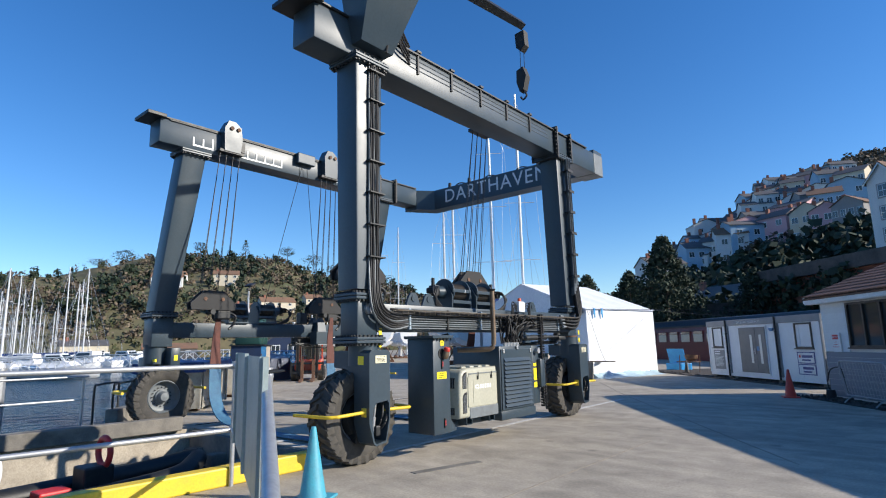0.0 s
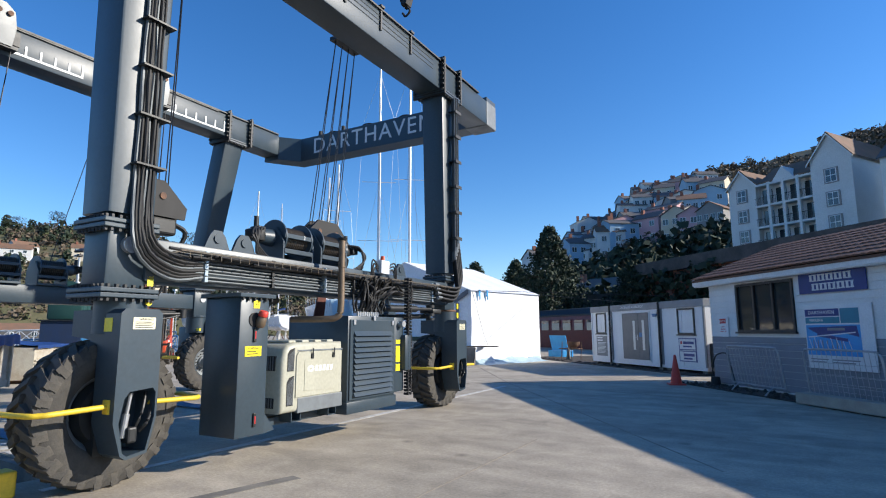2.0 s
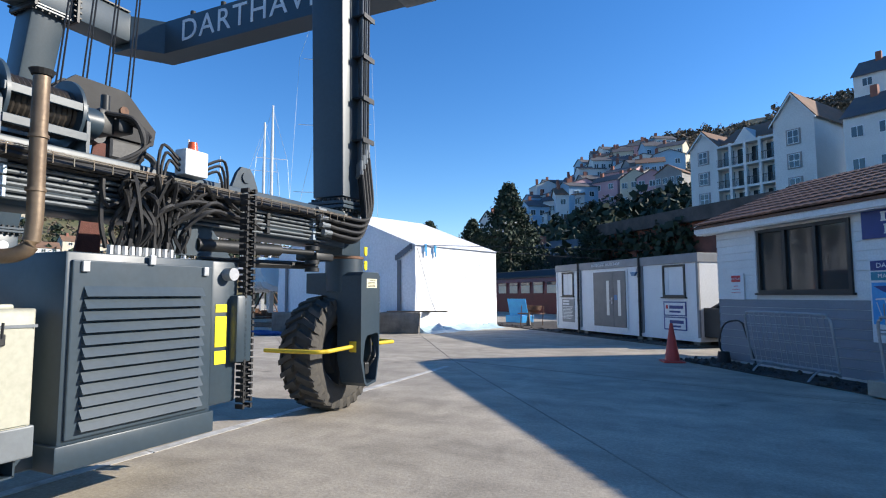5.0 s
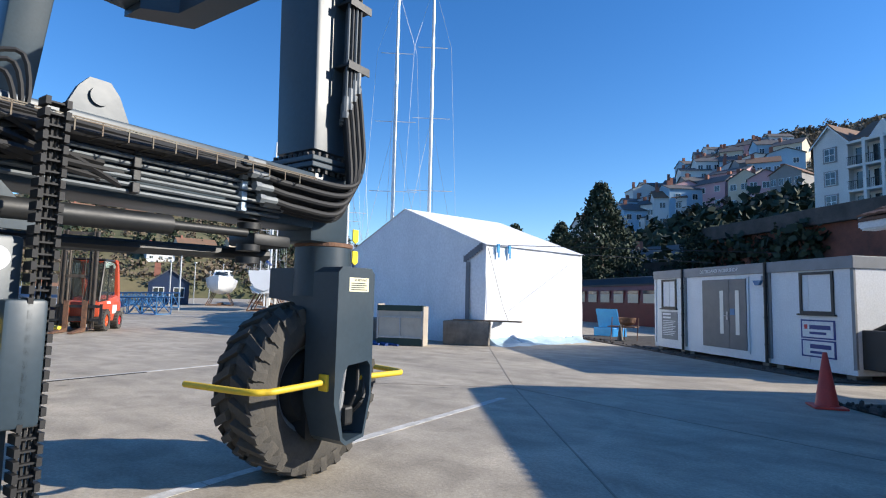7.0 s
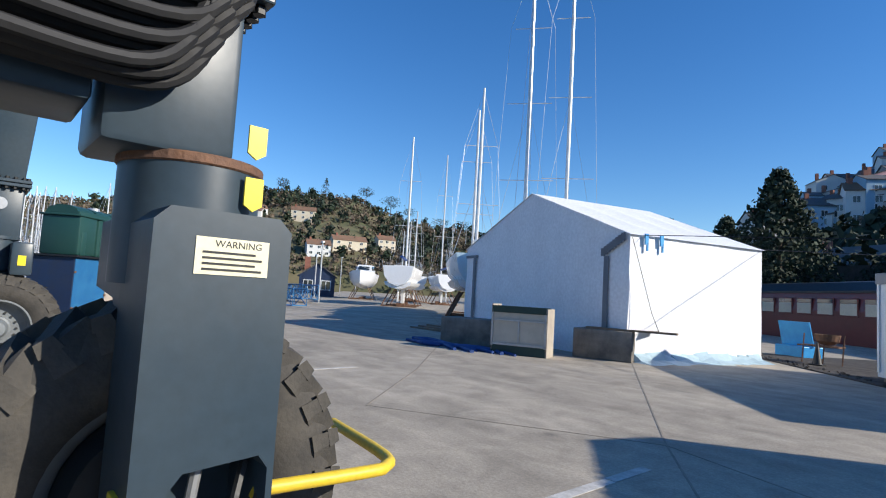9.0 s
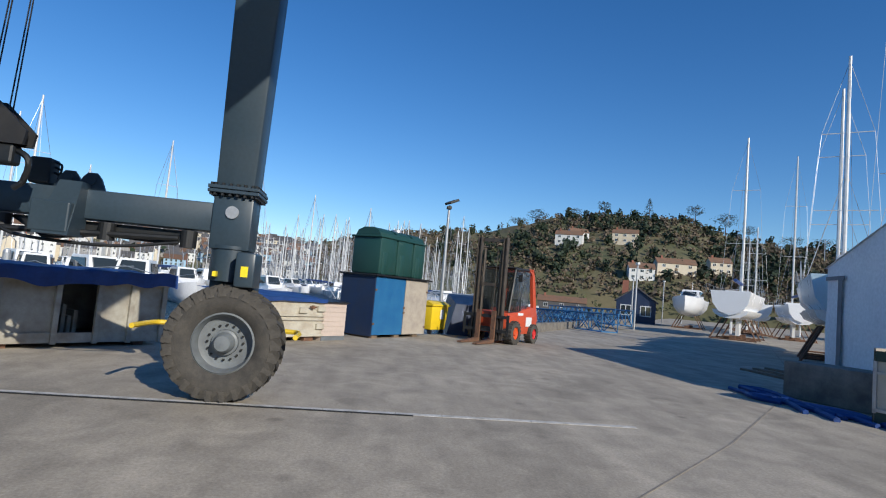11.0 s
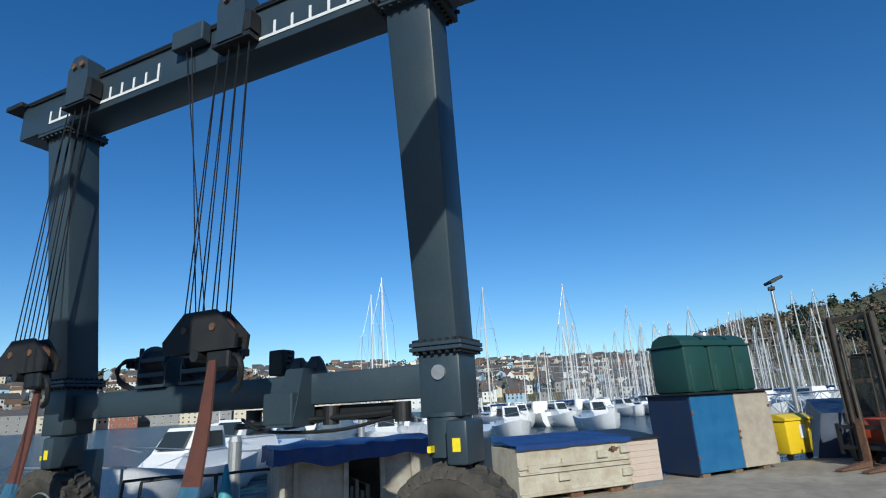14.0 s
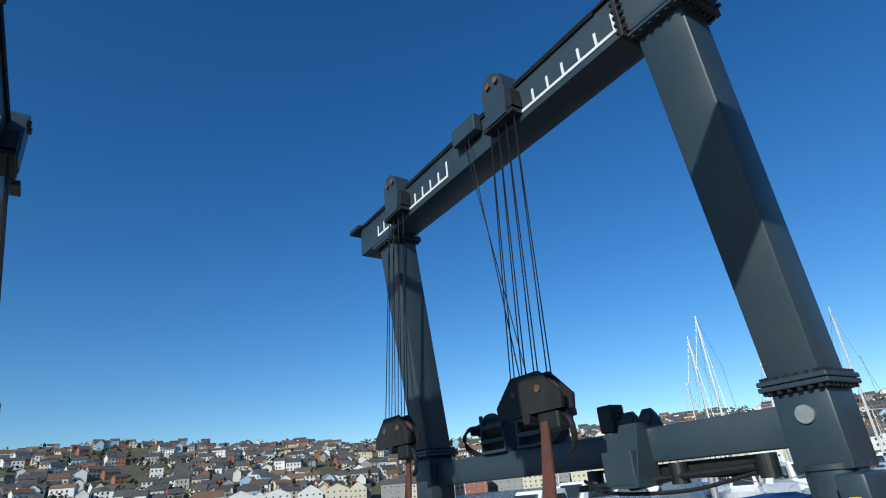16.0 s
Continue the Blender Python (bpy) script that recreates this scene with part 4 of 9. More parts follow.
def wheel(x, y, side, label):
    """A lugged tyre with a dished steel rim; side +1 shows the hub on +x."""
    R, W = 0.655, 0.21
    bm = B()
    prof = [(0.335, -W * 0.62), (0.36, -W * 0.8), (0.45, -W * 1.0), (0.56, -W * 1.02), (0.61, -W * 0.9), (0.625, -W * 0.5), (0.628, 0), (0.625, W * 0.5), (0.61, W * 0.9), (0.56, W * 1.02), (0.45, W), (0.36, W * 0.8), (0.335, W * 0.62)]
    lathe(bm, prof, (x, y, R), "x", 56)
    wh = part("wheel", bm, TYRE, hoist, label, 35)
    for sx in (-1, 1):
        lb = B()
        for (s0, s1, r0, r1, w) in ((0.10, 1.06, 0.60, 0.662, 0.045), (0.85, 1.07, 0.53, 0.64, 0.04)):
            t = 0.10
            vs = [(sx * W * s0, -w + t, r0), (sx * W * s1, -w * 0.8, r0), (sx * W * s1, w * 0.8, r0), (sx * W * s0, w + t, r0)]
            vt = [(sx * W * s0, -w * 0.75 + t, r1), (sx * W * s1 * 0.98, -w * 0.6, r1 - 0.018), (sx * W * s1 * 0.98, w * 0.6, r1 - 0.018), (sx * W * s0, w * 0.75 + t, r1)]
            hexa(lb, vs, vt)
        bmesh.ops.recalc_face_normals(lb, faces=lb.faces)
        lug_me = bpy.data.meshes.new("tread_lug")
        lb.to_mesh(lug_me)
        lb.free()
        lug_me.materials.append(TYRE)
        base = Matrix.Translation(Vector((x, y, R)) - hoist.matrix_basis.translation)
        for i in range(26):
            o = new("tread_lug", lug_me)
            o.parent = wh
            o.matrix_basis = base @ Matrix.Rotation((i + (0.5 if sx > 0 else 0)) * math.tau / 26, 4, "X")
    s = side
    bm = B()
    lathe(bm, [(0.35, s * W * 0.72), (0.33, s * W * 0.8), (0.315, s * W * 0.62), (0.30, s * W * 0.1), (0.25, s * W * 0.02), (0.15, s * W * 0.05), (0.145, s * W * 0.3), (0.12, s * W * 0.36), (0.105, s * W * 0.75), (0.085, s * W * 0.95), (0.001, s * W * 1.0)], (x, y, R), "x", 40)
    lathe(bm, [(0.35, -s * W * 0.72), (0.32, -s * W * 0.6), (0.28, -s * W * 0.2), (0.001, -s * W * 0.2)], (x, y, R), "x", 32)
    part("rim", bm, GREYPAINT, wh, smooth=35)
    for i in range(16):
        a = i * math.tau / 16
        bm = B()
        bmesh.ops.create_cone(bm, cap_ends=True, segments=6, radius1=0.014, radius2=0.014, depth=0.03, matrix=Matrix.Translation((x + s * W * 0.1, y + 0.2 * math.cos(a), R + 0.2 * math.sin(a))) @ Matrix.Rotation(radians(90), 4, "Y"))
        part("wheel_nut", bm, STEEL_D, wh)
    return wh


# near wheels: housings face the yard
for y, lx in ((5.53, -5.92), (11.74, -5.95)):
    wheel(-6.14, y, -1, "")
    if y < 8:
        flange(hoist.children[0], lx, y - 0.08 if y < 8 else y - 0.04, 1.72, 0.27, 0.27)
    bm = B()
    bmesh.ops.create_cone(bm, cap_ends=True, segments=32, radius1=0.22, radius2=0.22, depth=0.4, matrix=Matrix.Translation((lx, y, 1.56)))
    post = part("swivel_post", bm, STEEL, hoist, smooth=40)
    bm = B()
    lathe(bm, [(0.222, 1.735), (0.228, 1.74), (0.228, 1.765), (0.222, 1.77)], (lx, y, 0), "z", 32)
    part("bearing_ring", bm, RUST, post, "rust-stained bearing ring")
    for z in (1.63, 1.80):
        bm = B()
        prism(bm, [(y + 0.10, z), (y + 0.13, z - 0.02), (y + 0.16, z), (y + 0.16, z + 0.09), (y + 0.10, z + 0.09)], lx + 0.21, lx + 0.22, "x")
        part("arrow_tag", bm, LABEL_Y, post, "yellow steering arrow tag")
    bm = B()
    hx0, hx1 = -5.90, -5.58
    y0, y1 = y - 0.19, y + 0.20
    # shell: top, back and side plates round the drive, with the hexagonal mouth left open in the outer face
    outer = [(y0, 0.60), (y0, 1.54), (y0 + 0.04, 1.58), (y1 - 0.04, 1.58), (y1, 1.54), (y1, 0.62), (y1 - 0.07, 0.32), (y0 + 0.13, 0.29), (y0 + 0.08, 0.33)]
    mouth = [(y0 + 0.05, 0.60), (y0 + 0.085, 0.80), (y0 + 0.13, 0.86), (y1 - 0.05, 0.88), (y1 - 0.02, 0.84), (y1 - 0.02, 0.63), (y1 - 0.085, 0.345), (y0 + 0.14, 0.32), (y0 + 0.10, 0.35)]
    vo = [bm.verts.new((hx1, *p)) for p in outer]
    vm = [bm.verts.new((hx1, *p)) for p in mouth]
    vb = [bm.verts.new((hx0, *p)) for p in outer]
    vi = [bm.verts.new((hx0 + 0.03, *p)) for p in mouth]
    for i in range(9):
        j = (i + 1) % 9
        bm.faces.new((vo[i], vo[j], vb[j], vb[i]))
        bm.faces.new((vm[i], vm[j], vi[j], vi[i]))
        bm.faces.new((vo[i], vo[j], vm[j], vm[i]))
    bm.faces.new(vb)
    bm.faces.new(vi)
    prism(bm, [(-6.36, 1.34), (-6.36, 1.575), (hx0 + 0.01, 1.575), (hx0 + 0.01, 1.02), (-5.97, 1.20), (-6.06, 1.31)], y0 + 0.012, y1 - 0.012, "y")
    hs = part("wheel_housing", bm, STEEL, hoist, smooth=30)
    bm = B()
    prism(bm, [(-6.10, 0.40), (hx0 + 0.005, 0.30), (hx0 + 0.005, 0.72), (-6.04, 0.78)], y0 + 0.03, y1 - 0.05, "y")
    bmesh.ops.create_cone(bm, cap_ends=True, segments=28, radius1=0.30, radius2=0.27, depth=0.1, matrix=Matrix.Translation((-6.0, y, 0.655)) @ Matrix.Rotation(radians(90), 4, "Y"))
    part("drive_casing", bm, STEEL_D, hs, "dark steel drive casing", 40)
    bm = B()
    ring_tube(bm, [(hx1 - 0.12, y0 + 0.16, 0.46), (hx1 - 0.10, y0 + 0.20, 0.84)], 0.017, 8)
    ring_tube(bm, [(hx1 - 0.12, y0 + 0.16, 0.46), (hx1 - 0.11, y0 + 0.18, 0.66)], 0.028, 10)
    part("gas_strut", bm, ALU, hs, "grey strut inside the housing mouth")
    bm = B()
    box(bm, hx1 - 0.16, y0 + 0.17, 0.41, hx1 - 0.05, y1 - 0.13, 0.55, None, 0.02)
    ring_tube(bm, bent([(hx1 - 0.1, y0 + 0.3, 0.5), (hx1 - 0.04, y0 + 0.34, 0.6), (hx1 - 0.08, y0 + 0.4, 0.8)], 4), 0.018, 6)
    ring_tube(bm, bent([(hx1 - 0.1, y0 + 0.24, 0.5), (hx1 - 0.05, y0 + 0.28, 0.66), (hx1 - 0.1, y0 + 0.34, 0.84)], 4), 0.014, 6)
    part("drive_motor", bm, STEEL_D, hs)
    bm = B()
    box(bm, hx1 - 0.001, y0 + 0.11, 1.40, hx1 + 0.003, y0 + 0.32, 1.505)
    lb = part("warning_label", bm, LABEL_W, hs, "cream warning label")
    bm = B()
    for k in range(4):
        box(bm, hx1 + 0.002, y0 + 0.13, 1.412 + k * 0.016, hx1 + 0.005, y0 + 0.30 - 0.02 * (k % 2), 1.418 + k * 0.016)
    part("lettering", text_bm("WARNING", 0.028, on_wall(frame_m((hx1 + 0.003, y0 + 0.23, 1.487), (0, 1, 0)), 0, 0, 0), 0.001), STEEL_D, lb, "small black capital lettering")
    part("printed_line", bm, STEEL_D, lb)
    bm = B()
    if y < 8:
        box(bm, -5.9, y0 - 0.004, 1.38, -5.7, y0 + 0.001, 1.50)
        part("warning_label", bm, LABEL_Y, hs, "yellow warning label")
    # yellow tyre guard bars fore and aft
    for sgn, ya in ((-1, y0 - 0.0), (1, y1)):
        bm = B()
        ring_tube(bm, bent([(-5.68, ya + sgn * -0.02, 0.745), (-5.67, ya + sgn * 0.40, 0.735), (-5.70, ya + sgn * 0.50, 0.73), (-5.82, ya + sgn * 0.58, 0.73), (-6.36, ya + sgn * 0.66, 0.735)], 6), 0.023, 10)
        box(bm, -5.73, ya - 0.015, 0.68, -5.64, ya + 0.015, 0.80, None, 0.005)
        part("tyre_guard", bm, YELLOW, hs, "yellow tubular tyre guard", 40)

# far wheels: hubs face the yard
for y in (5.5, 11.52):
    wheel(-12.55, y + 0.05, 1, "")
    x = -12.80
    bm = B()
    bmesh.ops.create_cone(bm, cap_ends=True, segments=32, radius1=0.23, radius2=0.23, depth=0.42, matrix=Matrix.Translation((x + 0.05, y - 0.05, 1.56)))
    bmesh.ops.create_cone(bm, cap_ends=True, segments=32, radius1=0.25, radius2=0.25, depth=0.04, matrix=Matrix.Translation((x + 0.05, y - 0.05, 1.75)))
    part("swivel_post", bm, STEEL, hoist, smooth=40)
    bm = B()
    box(bm, -13.100, y - 0.26, 0.4, -12.710, y + 0.26, 1.5, None, 0.03)
    box(bm, -12.750, y + 0.1, 1.3, -12.300, y + 0.32, 1.7, None, 0.03)
    hs = part("wheel_housing", bm, STEEL, hoist, smooth=40)
    bm = B()
    box(bm, -12.298, y + 0.17, 1.42, -12.294, y + 0.25, 1.54)
    box(bm, -12.570, y - 0.17, 1.40, -12.450, y - 0.13, 1.46)
    part("warning_label", bm, LABEL_Y, hs, "yellow warning label")
    for sgn in (-1, 1):
        bm = B()
        ring_tube(bm, bent([(-12.850, y + sgn * 0.3, 0.8), (-12.870, y + sgn * 0.7, 0.8), (-12.750, y + sgn * 0.84, 0.8), (-12.200, y + sgn * 0.86, 0.8)], 5), 0.03, 8)
        part("tyre_guard", bm, YELLOW, hs, "yellow tubular tyre guard", 40)

# far side: steering linkage under the low beam
bm = B()
box(bm, -12.570, 9.45, 1.72, -12.270, 9.85, 2.06, None, 0.02)
hexa(bm, [(-12.650, 9.5, 1.7), (-12.270, 9.5, 1.7), (-12.270, 9.86, 1.7), (-12.650, 9.86, 1.7)], [(-12.650, 9.62, 2.32), (-12.450, 9.62, 2.32), (-12.450, 9.86, 2.32), (-12.650, 9.86, 2.32)])
part("steering_bracket", bm, STEEL, hoist)
bm = B()
prism(bm, [(9.0, 1.9), (11.0, 1.9), (10.8, 1.72), (10.0, 1.75), (9.4, 1.66)], -12.830, -12.710, "x")
ring_tube(bm, [(-12.550, 8.8, 1.72), (-12.600, 10.9, 1.80)], 0.035, 8)
for y in (9.0, 10.1, 11.0):
    bmesh.ops.create_cone(bm, cap_ends=True, segments=16, radius1=0.09, radius2=0.09, depth=0.2, matrix=Matrix.Translation((-12.630, y, 1.80)))
ring_tube(bm, bent([(-12.550, 8.9, 1.8), (-12.500, 9.3, 1.66), (-12.550, 10.2, 1.64), (-12.600, 10.9, 1.75)], 5), 0.02, 6)
part("steering_linkage", bm, STEEL_D, hoist)
bm = B()
for y in (9.3,):
    box(bm, -12.850, y - 0.11, 2.28, -12.630, y + 0.11, 2.58, None, 0.02)
    for k in range(3):
        ring_tube(bm, bent([(-12.750, y + 0.1, 2.55 - k * 0.06), (-12.700, y + 0.2, 2.5 - k * 0.06), (-12.750, y + 0.14, 2.3)], 4), 0.014, 5)
part("valve_box", bm, STEEL_D, hoist)
bm = text_bm("1", 0.26, on_wall(frame_m((-12.602, 7.2, 2.10), (0, 1, 0)), 0, 0, 0), 0.003)
part("lettering", bm, WHITE, hoist, "white painted figure 1")
bm = text_bm("2", 0.26, on_wall(frame_m((-12.602, 8.5, 2.10), (0, 1, 0)), 0, 0, 0), 0.003)
part("lettering", bm, WHITE, hoist, "white painted figure 2")
for x, y in ((-12.550, 11.47), (-5.70, 5.44)):
    bm = B()
    bmesh.ops.create_cone(bm, cap_ends=True, segments=20, radius1=0.075, radius2=0.075, depth=0.05, matrix=Matrix.Translation((x, y, 2.16)) @ Matrix.Rotation(radians(90), 4, "Y"))
    part("access_cap", bm, ALU, hoist)


def winch(x, y, z, face):
    """A rope drum between flanged side plates, with its motor, rails and hoses."""
    bm = B()
    box(bm, x - 0.24, y - 0.27, z - 0.34, x + 0.24, y + 0.27, z - 0.30, None, 0.006)
    w = part("winch", bm, STEEL, hoist)
    for s in (-0.22, 0.22):
        bm = B()
        bmesh.ops.create_cone(bm, cap_ends=True, segments=32, radius1=0.235, radius2=0.235, depth=0.022, matrix=Matrix.Translation((x, y + s, z)) @ Matrix.Rotation(radians(90), 4, "X"))
        part("drum_flange", bm, STEEL, w, smooth=40)
        bm = B()
        prism(bm, [(x - 0.22, z - 0.3), (x + 0.22, z - 0.3), (x + 0.22, z - 0.06), (x + 0.1, z + 0.12), (x - 0.1, z + 0.12), (x - 0.22, z - 0.06)], y + s * 1.16 - 0.012, y + s * 1.16 + 0.012, "y")
        part("side_plate", bm, STEEL, w)
    for dx, dz in ((-0.21, -0.17), (0.21, -0.17), (0.21, 0.02), (-0.21, 0.02)):
        bm = B()
        box(bm, x + dx - 0.018, y - 0.245, z + dz - 0.028, x + dx + 0.018, y + 0.245, z + dz + 0.028, None, 0.004)
        part("tie_rail", bm, STEEL, w)
    bm = B()
    lathe(bm, [(0.155 + (0.011 if i % 2 else 0), -0.21 + 0.42 * i / 25) for i in range(26)], (x, y, z), "y", 28)
    part("rope_drum", bm, ROPE, w, "drum wound with dark wire rope")
    s = face
    bm = B()
    bmesh.ops.create_cone(bm, cap_ends=True, segments=20, radius1=0.11, radius2=0.09, depth=0.18, matrix=Matrix.Translation((x, y + s * 0.34, z)) @ Matrix.Rotation(radians(90), 4, "X"))
    part("gearbox", bm, STEEL, w, smooth=40)
    bm = B()
    box(bm, x - 0.08, y + s * 0.47 - 0.06, z - 0.07, x + 0.08, y + s * 0.47 + 0.06, z + 0.11, None, 0.02)
    box(bm, x - 0.04, y + s * 0.58 - 0.06, z - 0.04, x + 0.13, y + s * 0.58 + 0.06, z + 0.06, None, 0.02)
    bmesh.ops.create_cone(bm, cap_ends=True, segments=12, radius1=0.03, radius2=0.03, depth=0.14, matrix=Matrix.Translation((x, y + s * 0.5, z + 0.16)))
    part("winch_motor", bm, STEEL_D, w, smooth=40)
    for k in range(4):
        bm = B()
        ring_tube(bm, bent([(x + 0.08, y + s * (0.46 + 0.04 * k), z + 0.08), (x + 0.2, y + s * (0.6 + 0.04 * k), z + 0.04 - 0.03 * k), (x + 0.2, y + s * (0.66 - 0.03 * k), z - 0.22), (x + 0.14, y + s * (0.42 - 0.05 * k), z - 0.36)], 5), 0.016, 6)
        part("hose", bm, BLACK, w, smooth=40)
    return w


winch(-5.94, 7.60, 2.52, -1)
winch(-5.94, 8.27, 2.52, 1)
winch(-12.76, 7.3, 2.60, -1)
winch(-12.76, 8.1, 2.60, 1)
bm = text_bm("3", 0.07, on_wall(frame_m((-5.708, 7.68, 2.54), (0, 1, 0)), 0, 0, 0), 0.003)
part("lettering", bm, WHITE, hoist, "white painted figure 3")

# hydraulic pipe bundle and hoses along the near side beam
rng = random.Random(17)
for k in range(9):
    bm = B()
    z = 1.88 + 0.036 * k
    x = -5.66 + 0.012 * (k % 3)
    ring_tube(bm, [(x, 5.9, z + 0.01), (x, 8.4, z), (x, 11.05, z - 0.005)], 0.013, 7)
    part("hydraulic_pipe", bm, PIPE, hoist)
for y in (6.2, 7.1, 8.0, 9.2, 10.1, 10.75):
    bm = B()
    for k in range(5):
        box(bm, -5.67, y - 0.02, 1.87 + k * 0.066, -5.615, y + 0.02, 1.925 + k * 0.066, None, 0.004)
    part("pipe_clamp", bm, ZINC if y in (6.2, 8.0, 10.75) else STEEL_D, hoist)
for k in range(16):
    bm = B()
    z, x = 2.09 + 0.016 * (k % 4) + rng.uniform(0, 0.015), -5.65 + 0.03 * (k // 4)
    ya, yb = rng.uniform(5.7, 6.8), rng.uniform(10.6, 11.1)
    ring_tube(bm, bent([(x + rng.uniform(-0.02, 0.02), ya + (yb - ya) * i / 9, z + rng.uniform(-0.015, 0.02)) for i in range(10)], 2), rng.uniform(0.010, 0.018), 5)
    part("hose", bm, BLACK, hoist, smooth=40)
bm = B()
for y in [5.9 + 0.12 * i for i in range(44)]:
    box(bm, -5.67, y - 0.003, 2.085, -5.48, y + 0.003, 2.091)
    box(bm, -5.483, y - 0.003, 2.085, -5.477, y + 0.003, 2.15)
for x, z in ((-5.48, 2.14), (-5.48, 2.15), (-5.58, 2.138), (-5.66, 2.138)):
    box(bm, x - 0.003, 5.8, z - 0.003, x + 0.003, 11.2, z + 0.003)
part("cable_tray", bm, mat("weathered_wire_mesh", (0.11, 0.105, 0.085), 0.6, 0.4, (0.13, 0.08, 0.05), 6, 0.7, 40, 0.1), hoist, "weathered wire mesh cable tray")
# hoses sweeping from the beam up both near legs
lx, ly = -5.70, 5.46
for k in range(8):
    bm = B()
    dy, dx, out = 0.024 * k - 0.10, 0.02 + 0.02 * (k % 3), 0.06 + 0.014 * (k % 4)
    pts = [(lx + 0.05, ly + 0.75, 1.92 + 0.024 * k), (lx + out, ly + 0.37 + dy * 0.4, 1.88 + 0.03 * k), (lx + out + 0.03, ly + dy * 0.8 + 0.05, 2.12 + 0.02 * k), (lx + dx, ly + dy + 0.06, 2.75 + 0.02 * k)]
    rise = [(lx + dx + rng.uniform(-0.008, 0.008), ly + dy + 0.06 + rng.uniform(-0.008, 0.008), 2.95 + (5.9 - 2.95) * i / 8) for i in range(9)]
    ring_tube(bm, bent(pts + rise, 4), 0.015 if k % 3 else 0.019, 6)
    part("riser_hose", bm, BLACK if k % 4 else PIPE, hoist)
# at the back leg: four clamped pipes, crimped fittings, thick hoses, and upright pipes above
lx, ly = -5.735, 11.62
for layer in range(3):
    for k in range(4):
        z = 1.93 + 0.072 * k + 0.012 * layer
        x = -5.64 + 0.055 * layer - 0.02
        y_end = 11.02 - 0.035 * k - 0.07 * layer
        px, py = lx + 0.03 + 0.04 * layer + 0.006 * k, ly + 0.14 - 0.036 * (3 - k) - 0.03 * layer
        bm = B()
        pts = [(x, y_end + 0.04, z), (x + 0.015, y_end + 0.22, z - 0.02), (px + 0.04, ly - 0.06 + 0.035 * k - 0.03 * layer, z + 0.0), (px + 0.045, py + 0.035, z + 0.20), (px + 0.02, py + 0.03, z + 0.55), (px, py, z + 0.85)]
        ring_tube(bm, bent(pts, 7), 0.021, 8)
        part("riser_hose", bm, BLACK, hoist, smooth=40)
        for p, d in (((x, y_end, z), (0, 0.055, 0)), ((px, py, z + 0.84), (0, 0, 0.07))):
            bm = B()
            p = Vector(p)
            ring_tube(bm, [p - Vector(d), p + Vector(d)], 0.024, 8)
            ring_tube(bm, [p - Vector(d) * 1.4, p - Vector(d) * 0.7], 0.030, 6)
            part("hose_fitting", bm, GREYPAINT, hoist, "crimped grey hose fitting")
        bm = B()
        ring_tube(bm, [(px, py, z + 0.88), (px, py, 5.9)], 0.013, 6)
        part("riser_pipe", bm, STEEL_D if k % 2 else PIPE, hoist)
for i in range(6):
    bm = B()
    z = 3.1 + i * 0.5
    box(bm, lx - 0.01, ly - 0.05, z, lx + 0.15, ly + 0.18, z + 0.018)
    box(bm, lx + 0.14, ly - 0.05, z - 0.02, lx + 0.152, ly + 0.18, z + 0.04)
    part("hose_bracket", bm, STEEL_D, hoist)
for i in range(7):
    bm = B()
    z = 2.9 + i * 0.48
    box(bm, -5.73, 5.38, z, -5.60, 5.68, z + 0.018)
    part("hose_bracket", bm, STEEL_D, hoist)
# pipes along the outside of the near top beam
for k in range(4):
    bm = B()
    ring_tube(bm, [(-5.765, 6.4, 6.28 + k * 0.085), (-5.765, 11.0, 6.28 + k * 0.085)], 0.014, 6)
    part("hydraulic_pipe", bm, PIPE, hoist)
for y in (6.6, 7.5, 8.4, 9.3, 10.2):
    bm = B()
    box(bm, -5.80, y - 0.02, 6.2, -5.73, y + 0.02, 6.62)
    box(bm, -5.80, y - 0.05, 6.58, -5.70, y + 0.05, 6.62)
    part("pipe_clamp", bm, STEEL_D, hoist)
bm = B()
for k in range(5):
    ring_tube(bm, bent([(-5.75, 6.4, 6.3 + k * 0.08), (-5.66, 6.1, 6.45 + k * 0.09), (-5.6, 5.95, 6.75 + k * 0.05), (-5.55, 5.75, 6.6), (-5.5, 5.62, 6.1)], 5), 0.018, 6)
part("hose_loop", bm, BLACK, hoist)

# control column, generator set and engine cabinet slung under the near beam
XC = -5.41
bm = B()
box(bm, -5.950, 6.470, 0.31, XC, 6.860, 1.73, None, 0.012)
prism(bm, [(6.860, 0.31), (7.010, 0.33), (6.860, 0.52)], XC - 0.03, XC - 0.01, "x")
col = part("control_column", bm, STEEL, hoist, smooth=40)
bm = B()
box(bm, -5.990, 6.430, 1.73, XC + 0.04, 6.920, 1.775, None, 0.008)
tp_ = part("top_plate", bm, STEEL, col)
for i in range(6):
    bm = B()
    bmesh.ops.create_cone(bm, cap_ends=True, segments=6, radius1=0.014, radius2=0.014, depth=0.05, matrix=Matrix.Translation((XC + 0.02, 6.480 + i * 0.078, 1.72)))
    part("bolt", bm, STEEL_D, tp_)
